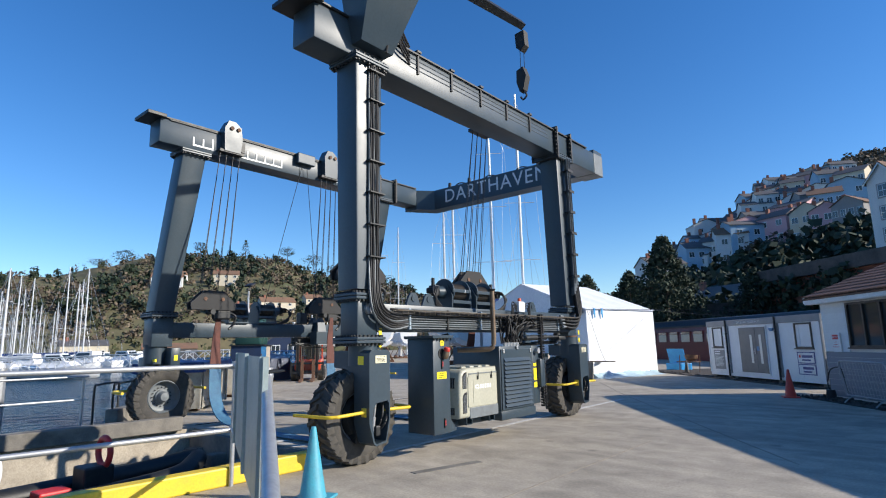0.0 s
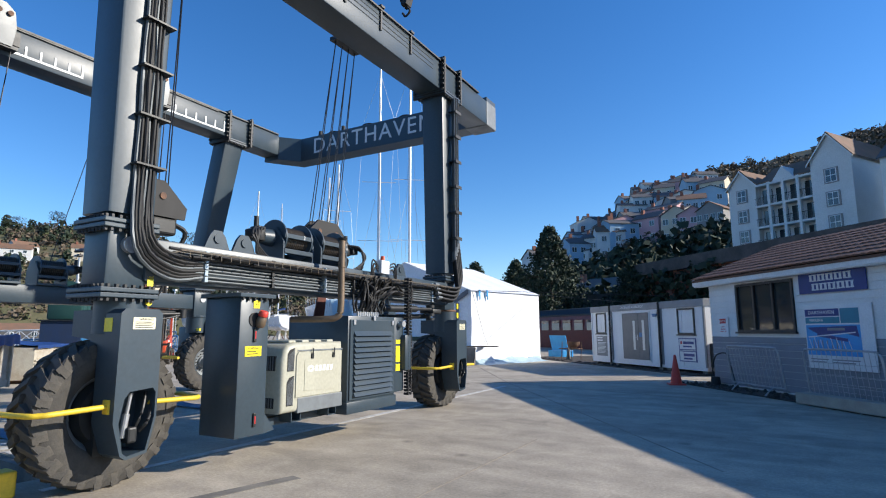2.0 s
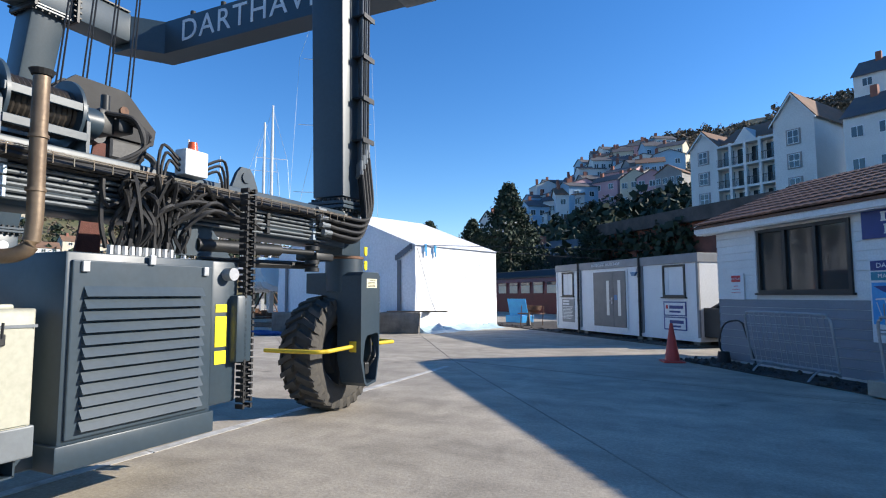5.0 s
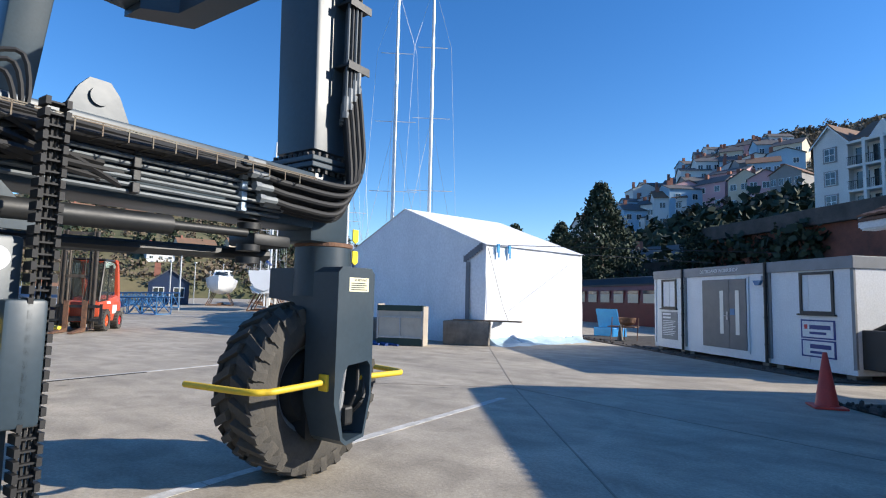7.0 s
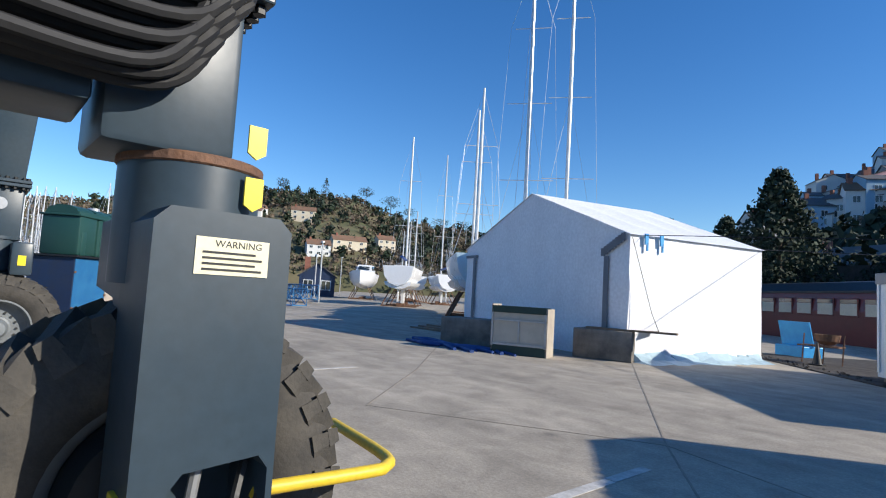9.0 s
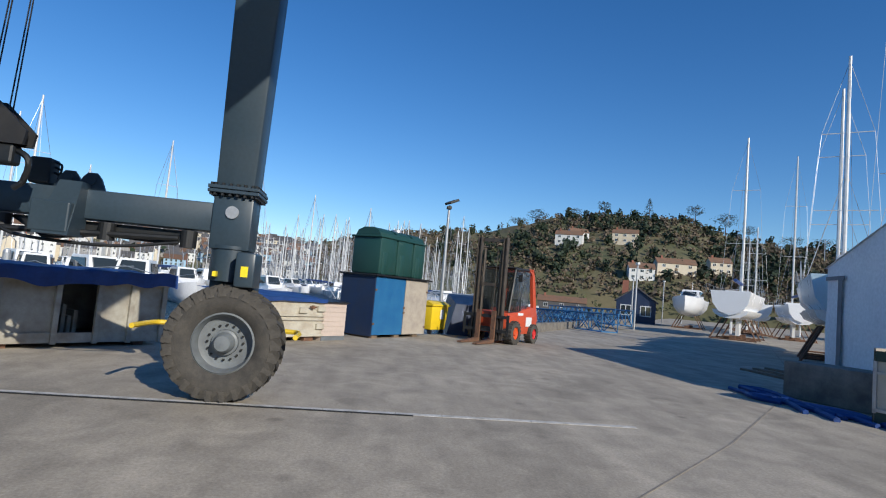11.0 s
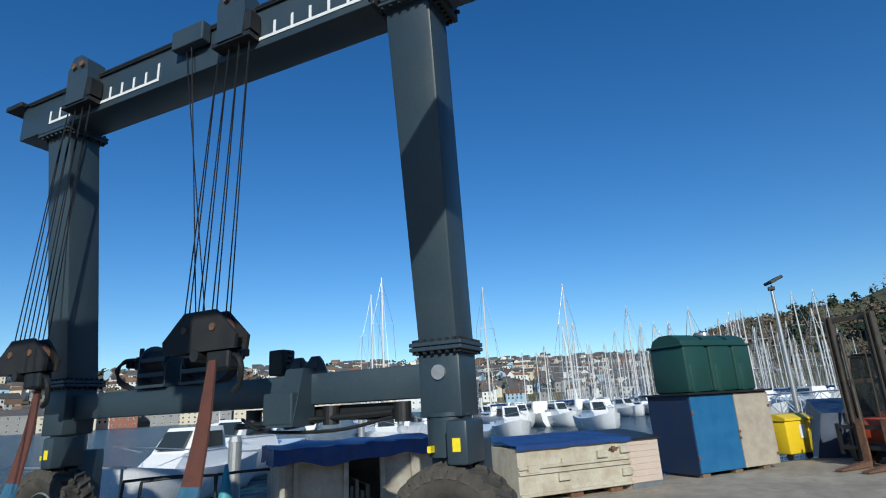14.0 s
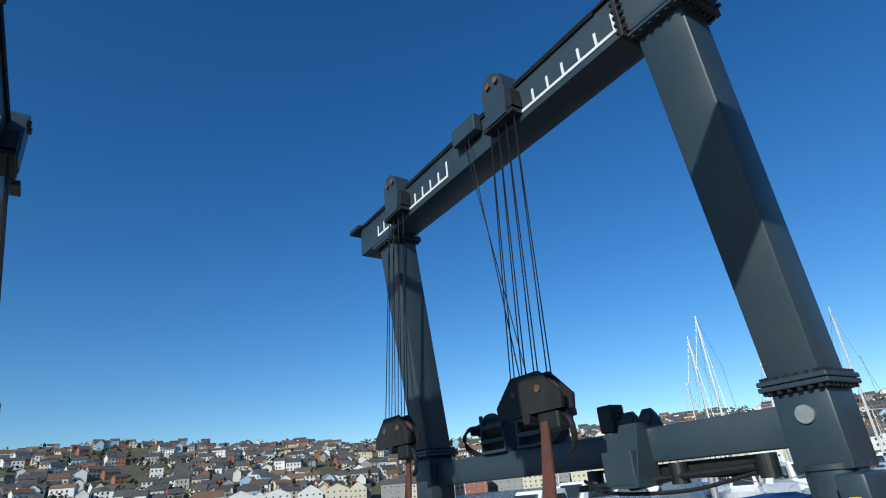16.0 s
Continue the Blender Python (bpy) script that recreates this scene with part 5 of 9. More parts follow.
for (y0, z0, w, h, txt) in ((6.550, 1.12, 0.22, 0.105, "WARNING"), (6.640, 1.62, 0.085, 0.085, "DIESEL")):
    bm = B()
    box(bm, XC - 0.001, y0, z0, XC + 0.004, y0 + w, z0 + h)
    lb = part("warning_label", bm, LABEL_Y, col, "yellow label with black print")
    part("lettering", text_bm(txt, 0.03 if w > 0.1 else 0.022, on_wall(frame_m((XC + 0.004, y0 + w / 2, z0 + h * (0.78 if w > 0.1 else 0.5)), (0, 1, 0)), 0, 0, 0), 0.001), STEEL_D, lb, "black capital lettering")
    if w > 0.1:
        for k in range(2):
            bm = B()
            box(bm, XC + 0.003, y0 + 0.03, z0 + 0.02 + 0.024 * k, XC + 0.005, y0 + w - 0.04 - 0.03 * k, z0 + 0.029 + 0.024 * k)
            part("printed_line", bm, STEEL_D, lb)
bm = B()
bmesh.ops.create_cone(bm, cap_ends=True, segments=24, radius1=0.075, radius2=0.075, depth=0.01, matrix=Matrix.Translation((XC + 0.004, 6.660, 1.50)) @ Matrix.Rotation(radians(90), 4, "Y"))
part("filler_recess", bm, BLACK, col)
cap_m = Matrix.Translation((XC + 0.05, 6.710, 1.49)) @ Matrix.Rotation(radians(20), 4, "Y")
bm = B()
lathe(bm, [(0.001, -0.07), (0.04, -0.07), (0.052, -0.05), (0.052, 0.02), (0.04, 0.04), (0.036, 0.06)], (0, 0, 0), "z", 20)
bmesh.ops.transform(bm, matrix=cap_m, verts=bm.verts)
neck = part("filler_neck", bm, BROWNPIPE, col, "brown labelled filler neck", 40)
bm = B()
lathe(bm, [(0.048, 0.05), (0.05, 0.06), (0.05, 0.09), (0.04, 0.105), (0.001, 0.108)], (0, 0, 0), "z", 20)
bmesh.ops.transform(bm, matrix=cap_m, verts=bm.verts)
part("filler_cap", bm, REDCONE, neck, "faded red filler cap", 40)
# red reflectors in dark holders, high and low on the column
for y, z in ((6.650, 1.27), (6.690, 0.40)):
    bm = B()
    box(bm, XC, y, z, XC + 0.02, y + 0.035, z + 0.14, None, 0.006)
    gl = part("level_gauge", bm, STEEL_D, col)
    bm = B()
    box(bm, XC + 0.015, y + 0.01, z + 0.03, XC + 0.024, y + 0.025, z + 0.11, None, 0.003)
    part("gauge_tube", bm, SIGNRED, gl, "red reflector strip")
# generator: rounded end, grilles, panelled door over a grey skirt
XG = -5.415
bm = B()
prism(bm, [(7.08, 0.47), (8.12, 0.47), (8.12, 1.25), (7.30, 1.25), (7.18, 1.225), (7.12, 1.16), (7.09, 1.05)], -6.36, XG, "x")
bmesh.ops.bevel(bm, geom=[e for e in bm.edges if abs(e.verts[0].co.x - e.verts[1].co.x) < 0.01 and e.verts[0].co.x > -6], offset=0.05, segments=3, profile=0.5, affect="EDGES")
gen = part("generator", bm, BEIGE, hoist, "beige canopied generator set", 35)
bm = B()
box(bm, XG - 0.04, 7.34, 0.455, XG + 0.008, 8.122, 0.625, None, 0.01)
part("skirt", bm, GREYPAINT, gen, "scuffed grey lower skirt")
bm = B()
prism(bm, [(7.30, 0.635), (8.09, 0.635), (8.09, 1.14), (7.33, 1.14), (7.30, 1.10)], XG - 0.02, XG + 0.012, "x")
dr = part("access_door", bm, BEIGE, gen, smooth=40)
bm = B()
prism(bm, [(7.43, 0.70), (7.96, 0.68), (7.97, 0.93), (7.90, 0.97), (7.90, 1.04), (7.43, 1.04)], XG + 0.010, XG + 0.017, "x")
part("door_panel", bm, BEIGE, dr, smooth=40)
for y in (7.55, 7.93):
    bm = B()
    box(bm, XG + 0.008, y - 0.018, 1.06, XG + 0.028, y + 0.018, 1.12, None, 0.004)
    ring_tube(bm, [(XG + 0.026, y, 1.10), (XG + 0.03, y, 1.18)], 0.007, 6)
    part("toggle_latch", bm, STEEL_D, dr)
bm = B()
box(bm, XG - 0.012, 7.32, 1.148, XG + 0.008, 8.11, 1.165)
part("lid_seam", bm, GREYPAINT, gen)
# maker's mark drawn as plain white shapes
m = frame_m((XG + 0.0175, 7.50, 0.945), (0, 1, 0))
bm = B()
for k in range(14):
    a = k * math.tau / 14
    box(bm, -0.014, -0.001, -0.006, 0.014, 0.002, 0.006, m @ Matrix.Translation((0.03 + 0.045 * math.cos(a), 0, 0.028 * math.sin(a))) @ Matrix.Rotation(-a, 4, "Y"))
part("marking", bm, WHITE, dr, "white oval maker's mark")
for i in range(5):
    bm = B()
    prism(bm, [(0.10 + 0.066 * i, -0.034), (0.145 + 0.066 * i, -0.034), (0.158 + 0.066 * i, 0.034), (0.113 + 0.066 * i, 0.034)], -0.001, 0.002, "y")
    bmesh.ops.transform(bm, matrix=m, verts=bm.verts)
    part("marking", bm, WHITE, dr, "white slanted block mark")
for z0, z1 in ((0.93, 1.17), (0.55, 0.86)):
    bm = B()
    prism(bm, [(7.165, z0), (7.265, z0), (7.275, z1 + 0.02), (7.20, z1), (7.165, z1 - 0.05)], XG - 0.01, XG + 0.004, "x")
    gr = part("air_grille", bm, BLACK, gen, "dark mesh air grille")
    for k in range(6):
        bm = B()
        box(bm, XG + 0.003, 7.178 + k * 0.016, z0 + 0.01, XG + 0.007, 7.184 + k * 0.016, z1 - 0.06 + 0.012 * k)
        part("grille_bar", bm, GREYPAINT, gr)
for z0, z1, yy in ((0.94, 1.10, 7.083), (0.53, 0.64, 7.078)):
    bm = B()
    box(bm, -6.15, yy - 0.006, z0, -5.52, yy + 0.03, z1)
    gr = part("air_grille", bm, BLACK, gen, "dark slotted air grille")
    for k in range(16):
        bm = B()
        box(bm, -6.14 + k * 0.039, yy - 0.010, z0 + 0.005, -6.125 + k * 0.039, yy - 0.004, z1 - 0.005)
        part("grille_bar", bm, GREYPAINT, gr)
for i in range(4):
    bm = B()
    box(bm, -6.2, 7.26 + i * 0.22, 1.24, -5.50, 7.38 + i * 0.22, 1.275, None, 0.014)
    part("roof_rib", bm, BEIGE, gen)
for y in (7.36, 7.98):
    bm = B()
    box(bm, -6.3, y - 0.075, 0.36, XG - 0.03, y - 0.065, 0.47)
    box(bm, -6.3, y + 0.065, 0.36, XG - 0.03, y + 0.075, 0.47)
    box(bm, -6.3, y - 0.075, 0.36, XG - 0.03, y + 0.075, 0.37)
    part("support_bracket", bm, STEEL, hoist)
bm = B()
box(bm, -5.72, 6.9, 0.33, -5.62, 9.4, 0.42, None, 0.008)
part("support_rail", bm, STEEL, hoist)

bm = B()
box(bm, -6.5, 8.26, 0.46, -5.445, 9.34, 1.58, None, 0.015)
box(bm, -6.52, 8.24, 0.32, -5.425, 9.36, 0.47, None, 0.01)
cab = part("engine_cabinet", bm, STEEL, hoist, smooth=40)
bm = B()
box(bm, -5.45, 8.29, 0.49, -5.425, 9.31, 1.53, None, 0.008)
door = part("louvred_door", bm, STEEL, cab)
for k in range(12):
    bm = B()
    z = 0.545 + k * 0.071
    hexa(bm, [(-5.427, 8.36, z), (-5.385, 8.36, z - 0.012), (-5.385, 9.22, z - 0.012), (-5.427, 9.22, z)], [(-5.427, 8.36, z + 0.05), (-5.423, 8.36, z + 0.05), (-5.423, 9.22, z + 0.05), (-5.427, 9.22, z + 0.05)])
    part("louvre", bm, STEEL, door)
for y, z in ((8.36, 1.49), (9.24, 1.49), (8.80, 1.55)):
    bm = B()
    box(bm, -5.427, y - 0.022, z - 0.03, -5.405, y + 0.022, z + 0.035, None, 0.005)
    part("latch", bm, ALU, door)
bm = B()
box(bm, -6.4, 9.32, 0.5, -5.44, 9.58, 1.58, None, 0.02)
box(bm, -5.6, 9.5, 0.8, -5.36, 9.66, 1.32, None, 0.02)
sp = part("switch_panel", bm, STEEL, hoist, smooth=40)
for z0, z1 in ((1.19, 1.25), (0.93, 1.16), (0.80, 0.90)):
    bm = B()
    box(bm, -5.441, 9.36, z0, -5.436, 9.47, z1)
    part("warning_label", bm, LABEL_Y, sp, "yellow warning label")
bm = B()
bmesh.ops.create_cone(bm, cap_ends=True, segments=16, radius1=0.05, radius2=0.05, depth=0.1, matrix=Matrix.Translation((-5.41, 9.46, 1.48)) @ Matrix.Rotation(radians(90), 4, "Y"))
part("gauge", bm, ALU, sp)
# cable chain, and a tangle of hoses above the cabinet
bm = B()
z = 0.44
while z < 2.15:
    box(bm, -5.44, 9.58, z, -5.36, 9.60, z + 0.035)
    box(bm, -5.44, 9.66, z, -5.36, 9.68, z + 0.035)
    box(bm, -5.43, 9.58, z + 0.012, -5.37, 9.68, z + 0.02)
    z += 0.05
for k in range(4):
    ring_tube(bm, bent([(-5.4, 9.6 + k * 0.022, 2.1), (-5.41, 9.61 + k * 0.02, 1.3), (-5.4, 9.6 + k * 0.02, 0.5)], 4), 0.009, 5)
part("cable_chain", bm, BLACK, hoist)
for k in range(34):
    bm = B()
    y = 9.15 + 0.035 * (k % 3) - 0.55 * (k / 34)
    yy = y + rng.uniform(-0.3, 0.5)
    pts = [(-5.62 + rng.uniform(-0.04, 0.06), y, 1.63), (-5.6 + rng.uniform(-0.05, 0.1), y + rng.uniform(-0.05, 0.05), 1.8), (-5.56 + rng.uniform(-0.05, 0.12), (y + yy) / 2, 2.0 + rng.uniform(-0.05, 0.15)), (-5.6, yy + rng.uniform(0.05, 0.3), 1.98 + rng.uniform(-0.1, 0.1)), (-5.65, yy + 0.5, 1.9 + 0.3 * (k / 34))]
    ring_tube(bm, bent(pts, 4), 0.016, 5)
    part("hose", bm, BLACK, hoist, smooth=40)
for k in range(10):
    bm = B()
    bmesh.ops.create_cone(bm, cap_ends=True, segments=6, radius1=0.02, radius2=0.02, depth=0.07, matrix=Matrix.Translation((-5.56, 8.6 + k * 0.05, 1.61)))
    part("hose_fitting", bm, ALU, hoist)
bm = B()
ring_tube(bm, bent([(-6.0, 7.80, 1.53), (-5.6, 7.93, 1.53), (-5.45, 8.02, 1.55), (-5.41, 8.06, 1.66), (-5.41, 8.06, 2.1), (-5.41, 8.06, 2.54)], 5), 0.042, 12)
for z in (1.9, 2.2):
    bmesh.ops.create_cone(bm, cap_ends=True, segments=14, radius1=0.05, radius2=0.05, depth=0.02, matrix=Matrix.Translation((-5.41, 8.06, z)))
part("exhaust_pipe", bm, BROWNPIPE, hoist, "heat-stained brown exhaust pipe", 40)
bm = B()
bmesh.ops.create_cone(bm, cap_ends=True, segments=16, radius1=0.05, radius2=0.065, depth=0.03, matrix=Matrix.Translation((-5.41, 8.06, 2.56)))
part("exhaust_cap", bm, BLACK, hoist)
bm = B()
ring_tube(bm, bent([(-6.2, 7.5, 1.27), (-6.2, 7.5, 1.6), (-6.15, 7.55, 1.75), (-6.1, 7.65, 1.78)], 4), 0.05, 10)
part("intake_pipe", bm, BLACK, hoist)
bm = B()
box(bm, -5.68, 9.15, 2.22, -5.56, 9.36, 2.42, None, 0.01)
jb = part("junction_box", bm, WHITE, hoist, "white junction box with beacon")
bm = B()
bmesh.ops.create_cone(bm, cap_ends=True, segments=16, radius1=0.04, radius2=0.03, depth=0.07, matrix=Matrix.Translation((-5.62, 9.26, 2.455)))
part("beacon", bm, ORANGE, jb, "orange warning beacon", 40)
bm = B()
for k in range(3):
    ring_tube(bm, bent([(-5.62, 9.15, 2.25 + 0.04 * k), (-5.6, 9.04 - 0.03 * k, 2.3 + 0.05 * k), (-5.6, 9.0 - 0.02 * k, 2.1), (-5.62, 9.1, 2.05)], 5), 0.012, 5)
    ring_tube(bm, bent([(-5.62, 9.36, 2.25 + 0.04 * k), (-5.6, 9.5 + 0.03 * k, 2.3 + 0.05 * k), (-5.6, 9.54 + 0.02 * k, 2.1), (-5.62, 9.4, 2.05)], 5), 0.012, 5)
part("loose_cable", bm, BLACK, jb)
# steering ram below the near beam towards the back wheel
bm = B()
ring_tube(bm, [(-5.72, 9.4, 1.72), (-5.72, 10.35, 1.74)], 0.055, 12)
ring_tube(bm, [(-5.72, 10.3, 1.74), (-5.72, 10.85, 1.75)], 0.028, 10)
box(bm, -5.98, 10.9, 1.68, -5.7, 11.2, 1.76, None, 0.02)
for z in (1.58, 1.66, 1.80, 1.86):
    bmesh.ops.create_cone(bm, cap_ends=True, segments=18, radius1=0.075, radius2=0.075, depth=0.04, matrix=Matrix.Translation((-5.76, 10.9, z)))
ring_tube(bm, [(-5.9, 9.6, 1.60), (-5.95, 11.2, 1.64)], 0.04, 8)
part("steering_ram", bm, STEEL_D, hoist, smooth=40)
bm = B()
prism(bm, [(8.75, 1.63), (9.3, 1.63), (9.3, 1.9), (9.1, 1.9)], -5.75, -5.70, "x")
prism(bm, [(9.3, 1.63), (9.75, 1.63), (9.5, 1.9), (9.3, 1.9)], -5.75, -5.70, "x")
part("gusset", bm, STEEL, hoist)


# ---------------------------------------------------------------- trolleys, falls and lifting slings
def trolley(x, y, z, s, name="trolley"):
    bm = B()
    prism(bm, [(y - 0.2, z - 0.25), (y + 0.2, z - 0.25), (y + 0.24, z + 0.1), (y + 0.2, z + 0.38), (y + 0.05, z + 0.5), (y - 0.12, z + 0.5), (y - 0.22, z + 0.3)], x + s * 0.20, x + s * 0.46, "x")
    t = part(name, bm, STEEL, hoist)
    bm = B()
    for dy in (-0.05, 0.12):
        bmesh.ops.create_cone(bm, cap_ends=True, segments=14, radius1=0.045, radius2=0.045, depth=0.05, matrix=Matrix.Translation((x + s * 0.475, y + dy, z + 0.32)) @ Matrix.Rotation(radians(90), 4, "Y"))
    part("pin", bm, RUST, t)
    bm = B()
    box(bm, x + s * 0.28, y + 0.22, z - 0.2, x + s * 0.44, y + 0.32, z + 0.05)
    box(bm, x + s * 0.22, y - 0.3, z - 0.28, x + s * 0.44, y + 0.3, z - 0.22)
    part("sheave", bm, STEEL_D, t)


def falls(pairs, r=0.0075):
    for p, q in pairs:
        bm = B()
        ring_tube(bm, [p, q], r, 5, False)
        part("wire_fall", bm, CABLE, hoist)


XF, XN = -12.05, -6.02
for y, z in ((6.45, 6.48), (9.35, 6.48)):
    trolley(XF, y, z, 1)
bm = B()
box(bm, XF + 0.28, 8.3, 6.44, XF + 0.42, 8.85, 6.72, None, 0.02)
part("sheave_box", bm, STEEL, hoist)
falls([((XF + 0.36, 8.5, 6.5), (-12.7, 8.1, 2.75)), ((XF + 0.36, 8.6, 6.5), (-11.7, 9.0, 2.85))])
for y in (6.0, 9.2):
    trolley(XN, y, 6.3, -1)
bm = B()
box(bm, XF - 0.02, 4.95, 6.705, XF + 0.02, 11.2, 6.725)
part("haul_rope", bm, CABLE, hoist)


def sling_block(x, y, z):
    bm = B()
    out = [(-0.5, -0.16), (0.5, -0.16), (0.52, -0.02), (0.22, 0.26), (-0.22, 0.26), (-0.52, -0.02)]
    prism(bm, [(y + a, z + b) for a, b in out], x - 0.10, x - 0.06, "x")
    prism(bm, [(y + a, z + b) for a, b in out], x + 0.06, x + 0.10, "x")
    box(bm, x - 0.07, y - 0.46, z - 0.14, x + 0.07, y + 0.46, z - 0.04)
    b = part("sling_block", bm, BLACK, hoist, "black steel pulley block")
    bm = B()
    for dy in (-0.2, 0.2):
        bmesh.ops.create_cone(bm, cap_ends=True, segments=20, radius1=0.16, radius2=0.16, depth=0.1, matrix=Matrix.Translation((x, y + dy, z + 0.04)) @ Matrix.Rotation(radians(90), 4, "Y"))
    for dy in (-0.2, 0.2):
        bmesh.ops.create_cone(bm, cap_ends=True, segments=16, radius1=0.04, radius2=0.04, depth=0.23, matrix=Matrix.Translation((x, y + dy, z + 0.08)) @ Matrix.Rotation(radians(90), 4, "Y"))
    part("pulley", bm, RUST, b)
    bm = B()
    box(bm, x - 0.08, y + 0.1, z - 0.36, x + 0.08, y + 0.42, z - 0.16, None, 0.03)
    ring_tube(bm, bent([(x, y + 0.4, z - 0.2), (x + 0.05, y + 0.55, z - 0.3), (x, y + 0.5, z - 0.5), (x, y + 0.42, z - 0.58)], 4), 0.03, 6)
    bmesh.ops.create_cone(bm, cap_ends=True, segments=16, radius1=0.06, radius2=0.06, depth=0.24, matrix=Matrix.Translation((x, y - 0.02, z - 0.2)) @ Matrix.Rotation(radians(90), 4, "Y"))
    part("shackle", bm, STEEL_D, b)


def strap(pts, w0, w1, material, thick=0.012):
    """A webbing strap along points (centre line); its width lies along y."""
    bm = B()
    p = bent(pts, 6)
    rows = []
    for i, c in enumerate(p):
        w = w0 + (w1 - w0) * i / (len(p) - 1)
        d = (p[min(i + 1, len(p) - 1)] - p[max(i - 1, 0)]).normalized()
        n = d.cross(Vector((0, 1, 0))).normalized() * thick
        rows.append([bm.verts.new(c + n + Vector((0, -w, 0))), bm.verts.new(c + n + Vector((0, w, 0))), bm.verts.new(c - n + Vector((0, w, 0))), bm.verts.new(c - n + Vector((0, -w, 0)))])
    for u, v in zip(rows, rows[1:]):
        for k in range(4):
            bm.faces.new((u[k], u[(k + 1) % 4], v[(k + 1) % 4], v[k]))
    bm.faces.new(rows[0])
    bm.faces.new(rows[-1][::-1])
    return bm


for y in (6.15, 9.2):
    for x, tz, s in ((-11.66, 6.35, 1), (-6.75, 6.05, -1)):
        sling_block(x, y, 2.66 if s > 0 else 2.85)
        zz = 2.66 if s > 0 else 2.85
        tx = (XF + 0.36) if s > 0 else (XN - 0.36)
        ty = (6.45 if y < 8 else 9.35) if s > 0 else (6.0 if y < 8 else 9.2)
        falls([((tx, ty + dy * 0.8, tz), (x + dx, y + dy, zz + 0.15)) for dx in (-0.03, 0.03) for dy in (-0.3, -0.1, 0.1, 0.3)])
for i, y in enumerate((6.15, 9.2)):
    sl = thing("lifting_sling", pose(-9.4, y, 0), "blue and faded red webbing lifting sling lying slack", "sling", "hoist slings")
    part("red_strap", strap([(-11.62, y - 0.05, 2.40), (-11.60, y - 0.1, 1.8), (-11.52, y - 0.13, 1.2)], 0.05, 0.13, SLINGR), SLINGR, sl, "faded red upper webbing")
    part("red_strap", strap([(-6.75, y, 2.62), (-6.82, y, 1.9), (-6.95, y, 1.25)], 0.05, 0.13, SLINGR), SLINGR, sl, "faded red upper webbing")
    low = 0.03 if i else (0.03)
    part("blue_strap", strap([(-11.52, y - 0.13, 1.22), (-11.37, y - 0.16, 0.6), (-11.02, y - 0.12, 0.2), (-10.47, y, low + 0.03), (-9.9, y + 0.05, low), (-8.2, y, low + 0.03), (-7.6, y, 0.15), (-7.2, y, 0.6), (-6.95, y, 1.27)], 0.13, 0.13, SLINGB), SLINGB, sl, "worn blue webbing belly strap")
# the whole hoist stands a little askew to the dock
hoist.matrix_basis = Matrix.Translation((-5.9, 8.4, 0)) @ Matrix.Rotation(math.atan(0.045), 4, "Z") @ Matrix.Translation((-3.9, 0, 0))


# ---------------------------------------------------------------- the shed with board cladding
SM = frame_m(SHED_C, SHED_D)
shed = thing("office_shed", SM, "white and grey board-clad single-storey office with tiled roof", "building")
SL, SDP, SH = 11.0, 5.0, 2.52
WX0, WX1, WZ0, WZ1 = 1.03, 2.84, 1.33, 2.46
bm = B()
for a, b, z0, z1 in ((0, WX0, 0, SH), (WX1, SL, 0, SH), (WX0, WX1, 0, WZ0), (WX0, WX1, WZ1, SH)):
    box(bm, a, 0.02, z0, b, 0.16, z1)
box(bm, 0, 0.16, 0, 0.14, SDP, SH)
box(bm, SL - 0.14, 0.16, 0, SL, SDP, SH)
box(bm, 0.14, SDP - 0.14, 0, SL - 0.14, SDP, SH)
box(bm, 0.14, 0.16, 0, SL - 0.14, SDP - 0.14, 0.06)
prism(bm, [(0.16, SH), (SDP, SH), (SDP / 2, SH + 0.95)], 0.0, 0.12, "x")
shell = part("wall", bm, CLAD_W, shed, local=True)
# cladding boards, each its own piece
z, i = 0.06, 0
while z < SH - 0.05:
    h = min(0.145, SH - z)
    mt = CLAD_G if z < 1.19 else CLAD_W
    spans = [(0, SL)] if (z + h <= WZ0 or z >= WZ1) else [(0, WX0 - 0.05), (WX1 + 0.05, SL)]
    for a, b in spans:
        x = a
        while x < b - 0.01:
            e = min(b, x + 3.6 - 1.2 * (i % 3 == 1) * (x == a))
            bm = B()
            hexa(bm, [(x, 0.0, z), (e - 0.003, 0.0, z), (e - 0.003, 0.022, z), (x, 0.022, z)], [(x, 0.012, z + h - 0.006), (e - 0.003, 0.012, z + h - 0.006), (e - 0.003, 0.022, z + h - 0.006), (x, 0.022, z + h - 0.006)])
            part("board", bm, mt, shell, local=True)
            x = e
    bm = B()
    hexa(bm, [(-0.012, 0.0, z), (0.001, 0.0, z), (0.001, SDP, z), (-0.012, SDP, z)], [(-0.004, 0.0, z + h - 0.006), (0.001, 0.0, z + h - 0.006), (0.001, SDP, z + h - 0.006), (-0.004, SDP, z + h - 0.006)])
    part("board", bm, mt, shell, local=True)
    z += h
    i += 1
